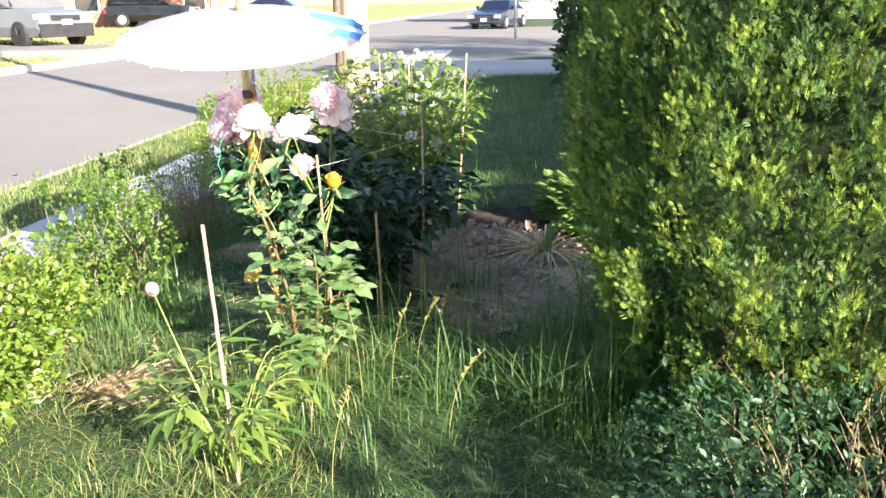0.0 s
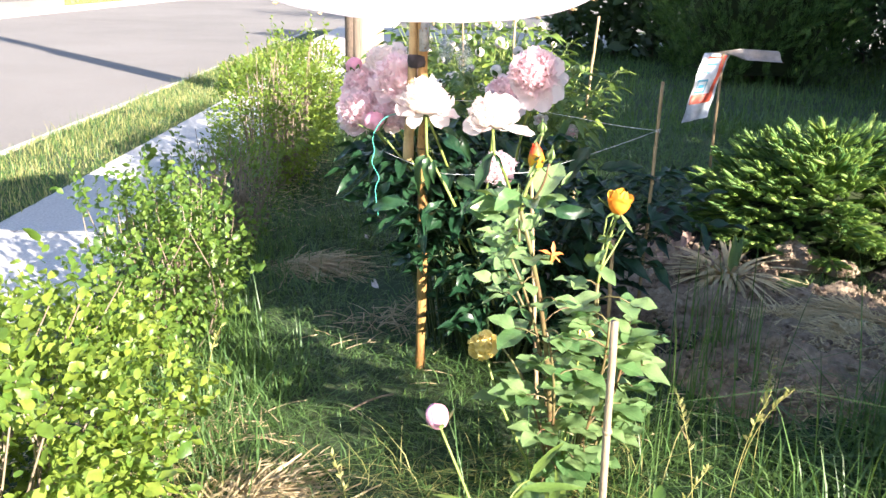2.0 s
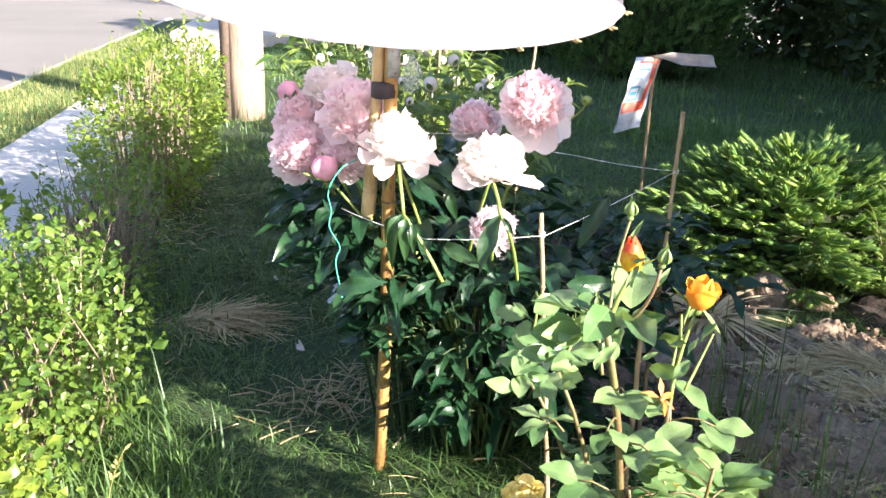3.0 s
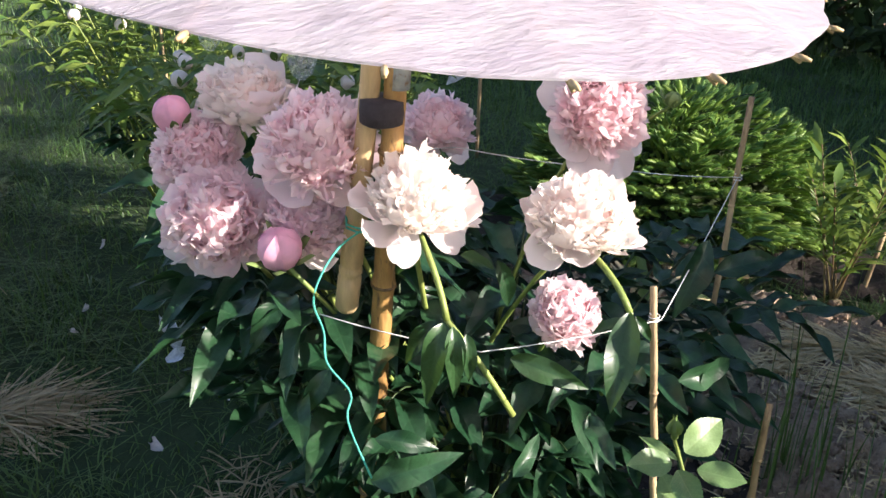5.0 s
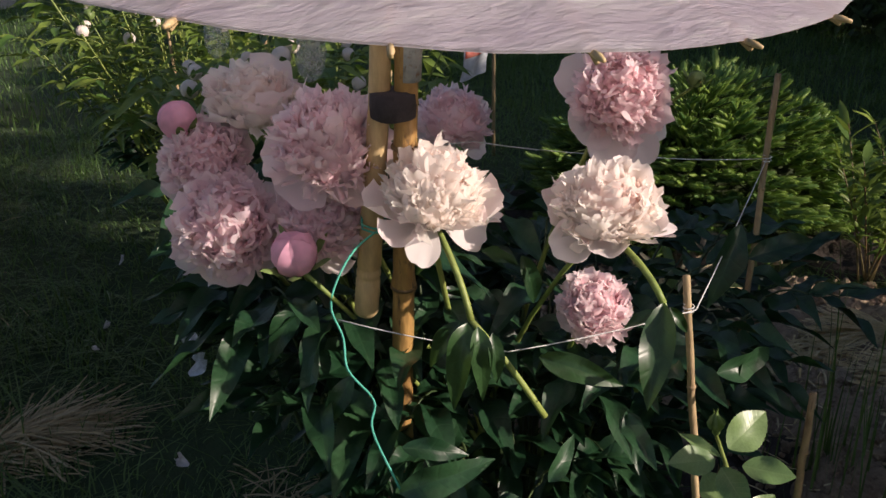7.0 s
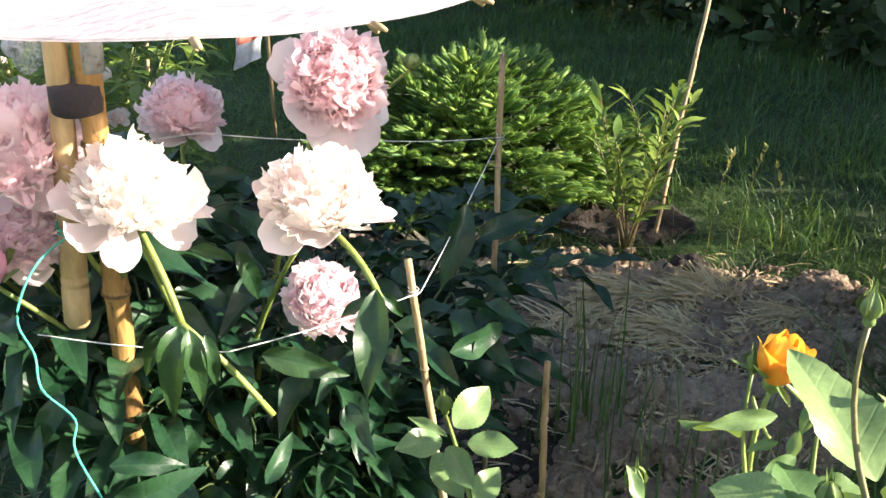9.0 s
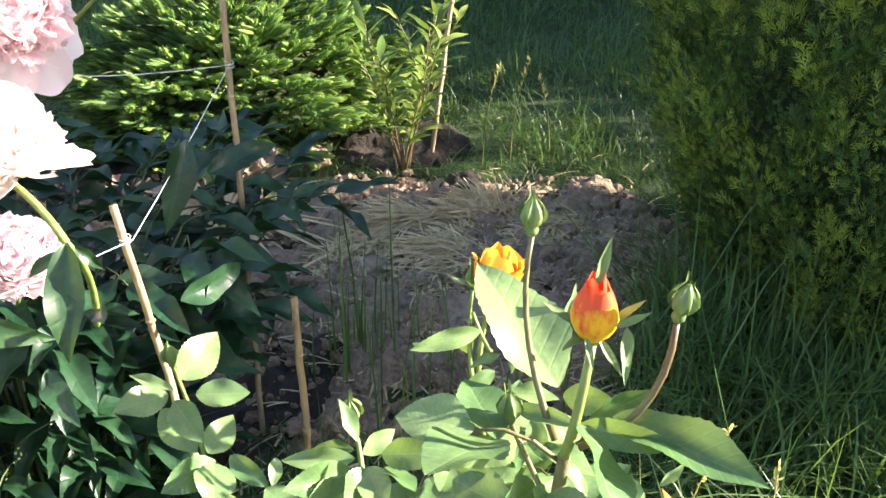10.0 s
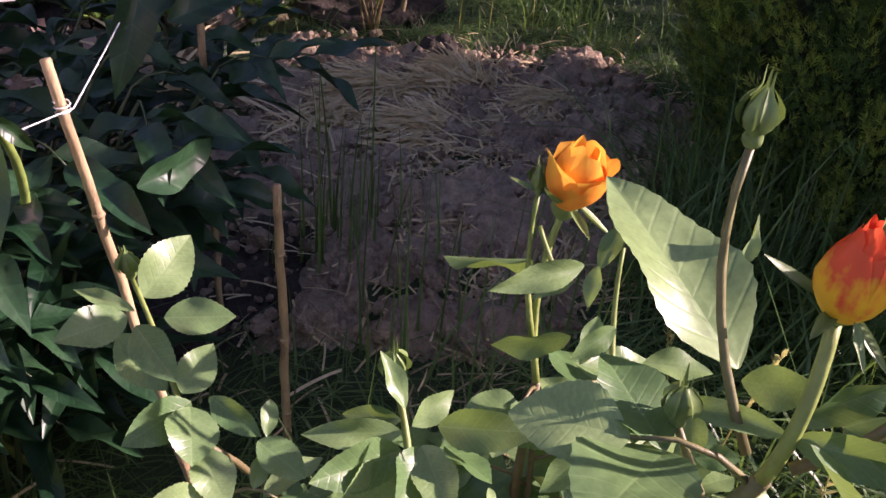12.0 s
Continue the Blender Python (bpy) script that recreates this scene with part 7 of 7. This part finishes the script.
def car(name, label, paint, m, length=4.7, width=1.85, height=1.46, boxy=False, rim=None, group="cars in the street"):
    """A car heading along -y in its own axes: lofted body, glass, wheels, lamps, plate."""
    ob = thing(name, label, "car", group)
    ob.matrix_basis = m
    L, W, H = length, width, height
    if boxy:
        low = ((0.0, 0.42, 0.66), (0.02, 0.36, 0.98), (0.10, 0.30, 1.06), (0.27, 0.30, 1.14), (0.60, 0.30, 1.16), (0.96, 0.32, 1.14), (1.0, 0.45, 0.95))
        cab = ((0.27, 1.14, 1.14), (0.40, 1.14, H - 0.03), (0.60, 1.14, H), (0.90, 1.14, H - 0.06), (0.97, 1.14, 1.16))
    else:
        low = ((0.0, 0.36, 0.58), (0.02, 0.26, 0.72), (0.10, 0.22, 0.80), (0.28, 0.22, 0.93), (0.60, 0.22, 0.97), (0.94, 0.25, 0.98), (1.0, 0.40, 0.86))
        cab = ((0.28, 0.92, 0.93), (0.42, 0.92, H - 0.05), (0.56, 0.92, H), (0.72, 0.92, H - 0.06), (0.90, 0.92, 0.98))

    def loft(rows, wide, shrink):
        v, f = [], []
        for s, z0, z1 in rows:
            taper = 1 - 0.10 * (abs(s - 0.5) * 2) ** 4
            w = wide / 2 * taper
            y = (s - 0.5) * L
            ring = [(-w * 0.94, y, z0), (-w, y, z0 + (z1 - z0) * 0.35), (-w * shrink, y, z1 - 0.04 * (z1 - z0)), (-w * shrink * 0.86, y, z1), (w * shrink * 0.86, y, z1), (w * shrink, y, z1 - 0.04 * (z1 - z0)), (w, y, z0 + (z1 - z0) * 0.35), (w * 0.94, y, z0)]
            v += ring
        for i in range(len(rows) - 1):
            for j in range(8):
                k = (j + 1) % 8
                f.append([i * 8 + j, i * 8 + k, (i + 1) * 8 + k, (i + 1) * 8 + j][::-1])
        f.append(list(range(8)))
        f.append([(len(rows) - 1) * 8 + j for j in range(8)][::-1])
        return np.array(v), f

    def here(nm, pair, mat, label="", parent=ob, smooth=False):
        o = new(nm, mesh_of(nm, *pair, mat, smooth))
        o.parent = parent
        if label:
            o["label"] = label
        return o
    here("body", loft(low, W, 0.95), paint)
    here("cabin", loft(cab, W * 0.94, 0.80), paint)
    # glass: front, back and sides
    gz = cab[0][2] + 0.05
    y0, y1, y2, y3 = [(cab[k][0] - 0.5) * L for k in (0, 1, 3, 4)]
    w = W * 0.94 / 2
    top = cab[1][2] - 0.07
    def pane(nm, a, b, c, d):
        q = np.array([a, b, c, d], float)
        nrm = unit(np.cross(q[1] - q[0], q[3] - q[0])) * 0.012
        here(nm, (np.concatenate([q - nrm, q + nrm]), [[0, 1, 2, 3], [7, 6, 5, 4], [0, 4, 5, 1], [1, 5, 6, 2], [2, 6, 7, 3], [3, 7, 4, 0]]), M_glass)
    pane("windscreen", (-w * 0.88, y0 + 0.10, gz), (w * 0.88, y0 + 0.10, gz), (w * 0.70, y1 - 0.03, top), (-w * 0.70, y1 - 0.03, top))
    pane("rear_window", (-w * 0.80, y3 - 0.08, gz), (w * 0.80, y3 - 0.08, gz), (w * 0.68, y2 + 0.05, top), (-w * 0.68, y2 + 0.05, top))
    for g in (-1, 1):
        mid = (y1 + y2) / 2
        for a, b, ta, tb in ((y0 + 0.42, mid - 0.04, y1 + 0.12, mid - 0.04), (mid + 0.04, y3 - 0.42, mid + 0.04, y2 - 0.10)):
            pane("side_window", (g * w * 0.985, a, gz), (g * w * 0.985, b, gz), (g * w * 0.83, tb, top - 0.02), (g * w * 0.83, ta, top - 0.02))
    # wheels
    wr = 0.38 if boxy else 0.33
    for g in (-1, 1):
        for s in (0.19, 0.80):
            y = (s - 0.5) * L
            x = g * (W / 2 - 0.10)
            ty = here("wheel", tube([(x - 0.115, y, wr), (x - 0.10, y, wr), (x + 0.10, y, wr), (x + 0.115, y, wr)], (wr * 0.9, wr, wr, wr * 0.9), 24), M_tyre)
            here("rim", tube([(x + g * 0.08, y, wr), (x + g * 0.121, y, wr)], (wr * 0.66, wr * 0.62), 20), rim or M_rim, "", ty)
            for k in range(5):
                a = k * 2 * math.pi / 5
                p0 = np.array([x + g * 0.126, y, wr])
                p1 = p0 + np.array([0, math.cos(a), math.sin(a)]) * wr * 0.58
                here("spoke", tube([p0, p1], 0.022, 4), rim or M_rim, "", ty)
    fz = low[1][2]
    def box(nm, x0, x1, y0, y1, z0, z1, mat, label=""):
        v = np.array([(x, y, z) for x in (x0, x1) for y in (y0, y1) for z in (z0, z1)], float)
        f = [[0, 1, 3, 2], [4, 6, 7, 5], [0, 4, 5, 1], [2, 3, 7, 6], [0, 2, 6, 4], [1, 5, 7, 3]]
        here(nm, (v, f), mat, label)
    fy = -L / 2
    box("grille", -0.45, 0.45, fy - 0.015, fy + 0.05, fz - 0.20, fz - 0.06, M_plastic)
    box("bumper", -W * 0.44, W * 0.44, fy - 0.03, fy + 0.12, 0.30, fz - 0.30, M_plastic)
    box("number_plate", -0.16, 0.16, fy - 0.045, fy - 0.03, fz - 0.33, fz - 0.18, M_plate)
    for g in (-1, 1):
        box("headlight", g * W * 0.30, g * W * 0.455, fy - 0.008, fy + 0.22, fz - 0.17, fz - 0.02, M_lamp)
        box("tail_lamp", g * W * 0.34, g * W * 0.46, L / 2 - 0.12, L / 2 + 0.01, low[-1][2] - 0.22, low[-1][2] - 0.04, M_taillamp)
        box("mirror", g * W * 0.49, g * W * 0.58, y0 + 0.40, y0 + 0.50, gz - 0.02, gz + 0.13, paint)
    return ob


car("suv", "silver grey sport utility car parked on a driveway", M_suv, pose(-15.6, 26.0, 0.06, 0, 0, 62), 4.8, 1.95, 1.75, True, M_darkrim)
car("sedan", "dark blue sedan on the street", M_navy, pose(-1.85, 47.3, -0.2, 0, 0, -17), 4.65, 1.8, 1.44)
car("sedan", "dark blue sedan parked across the street", M_navy, pose(-13.2, 46.0, 0.05, 0, 0, 95), 4.65, 1.8, 1.45)
car("suv", "black sport utility car parked across the street", M_black, pose(-20.5, 47.0, 0.15, 0, 0, 100), 4.7, 1.9, 1.72, True)
car("suv", "white sport utility car on a far driveway", M_white, pose(0.4, 55.0, -0.1, 0, 0, 95), 4.7, 1.9, 1.72, True)


def house(label, x, y, w, d, h, mat, turn):
    ob = thing("house", label, "house", "houses across the street")
    ob.matrix_basis = pose(x, y, 0, 0, 0, turn)

    def here(nm, x0, x1, y0, y1, z0, z1, mt, parent=ob):
        bm = bmesh.new()
        bmesh.ops.create_cube(bm, size=1)
        for v in bm.verts:
            v.co = ((x0 + x1) / 2 + v.co.x * (x1 - x0), (y0 + y1) / 2 + v.co.y * (y1 - y0), (z0 + z1) / 2 + v.co.z * (z1 - z0))
        me = bpy.data.meshes.new(nm)
        bm.to_mesh(me)
        bm.free()
        me.materials.append(mt)
        o = new(nm, me)
        o.parent = parent
        return o
    here("wall", -w / 2, w / 2, -d / 2, d / 2, -0.5, h, mat)
    rv = [(-w / 2 - 0.4, -d / 2 - 0.4, h), (w / 2 + 0.4, -d / 2 - 0.4, h), (w / 2 + 0.4, d / 2 + 0.4, h), (-w / 2 - 0.4, d / 2 + 0.4, h), (-w / 2 + 1, 0, h + 2.2), (w / 2 - 1, 0, h + 2.2)]
    o = new("roof", mesh_of("roof", rv, [[0, 1, 5, 4], [1, 2, 5], [2, 3, 4, 5], [3, 0, 4], [3, 2, 1, 0]], M_roof, False))
    o.parent = ob
    for k, s in enumerate((-0.3, 0.3)):
        wn_ = here("window", w * s - 0.7, w * s + 0.7, -d / 2 - 0.05, -d / 2 + 0.1, 0.9, 2.1, M_siding)
        here("pane", w * s - 0.6, w * s + 0.6, -d / 2 - 0.07, -d / 2, 1.0, 2.0, M_glass, wn_)
    here("door", -0.45, 0.45, -d / 2 - 0.04, -d / 2 + 0.1, 0.0, 2.05, M_siding)


house("low red brick house behind the parked cars", -24.5, 52.0, 10, 8, 3.0, M_brick, 40)
house("pale sided house at the far corner", 4.0, 64.0, 14, 8, 3.0, M_siding, 0)


def street_tree(x, y, h, label, seed, trunk_mat=M_pole):
    r = np.random.default_rng(seed)
    base = np.array([x, y, float(ground_z(x, y)) - 0.05])
    ob = thing("tree", label, "tree", "trees along the street", at=tuple(base))
    pairs = [tube(bend(base, base + [0, 0, h * 0.75], (0.1, 0.1, 0), 9), np.linspace(0.24, 0.06, 9), 10, 0.05)]
    tips = []
    for k in range(16):
        a = k * 2.4
        s = r.uniform(0.35, 0.75)
        p = base + [0, 0, h * s]
        t = p + np.array([math.cos(a), math.sin(a), r.uniform(0.4, 0.9)]) * h * r.uniform(0.18, 0.32)
        pairs.append(tube(bend(p, t, (0, 0, 0.1), 6), np.linspace(0.07, 0.015, 6), 6))
        tips.append(t)
    put("trunk", mesh_of("trunk", *join(*pairs), trunk_mat), ob)
    n = 4500
    k = r.integers(0, len(tips), n)
    pos = np.array(tips)[k] + r.normal(0, h * 0.085, (n, 3))
    v, f = scatter(small_leaf, frames_of(r.normal(size=(n, 3)), r.normal(size=(n, 3))), pos, 0.16 * r.lognormal(0, 0.3, (n, 1)))
    put("crown", mesh_of("crown", v, f, M_hedge), ob)["kind"] = "stuff"


street_tree(-15.5, 42.5, 8.0, "street tree with a sunlit trunk across the road", 31)
street_tree(7.5, 21.0, 8.0, "broad street tree at the corner", 32, M_trunk)
street_tree(5.0, 17.5, 6.0, "street tree beside the driveway", 33, M_trunk)
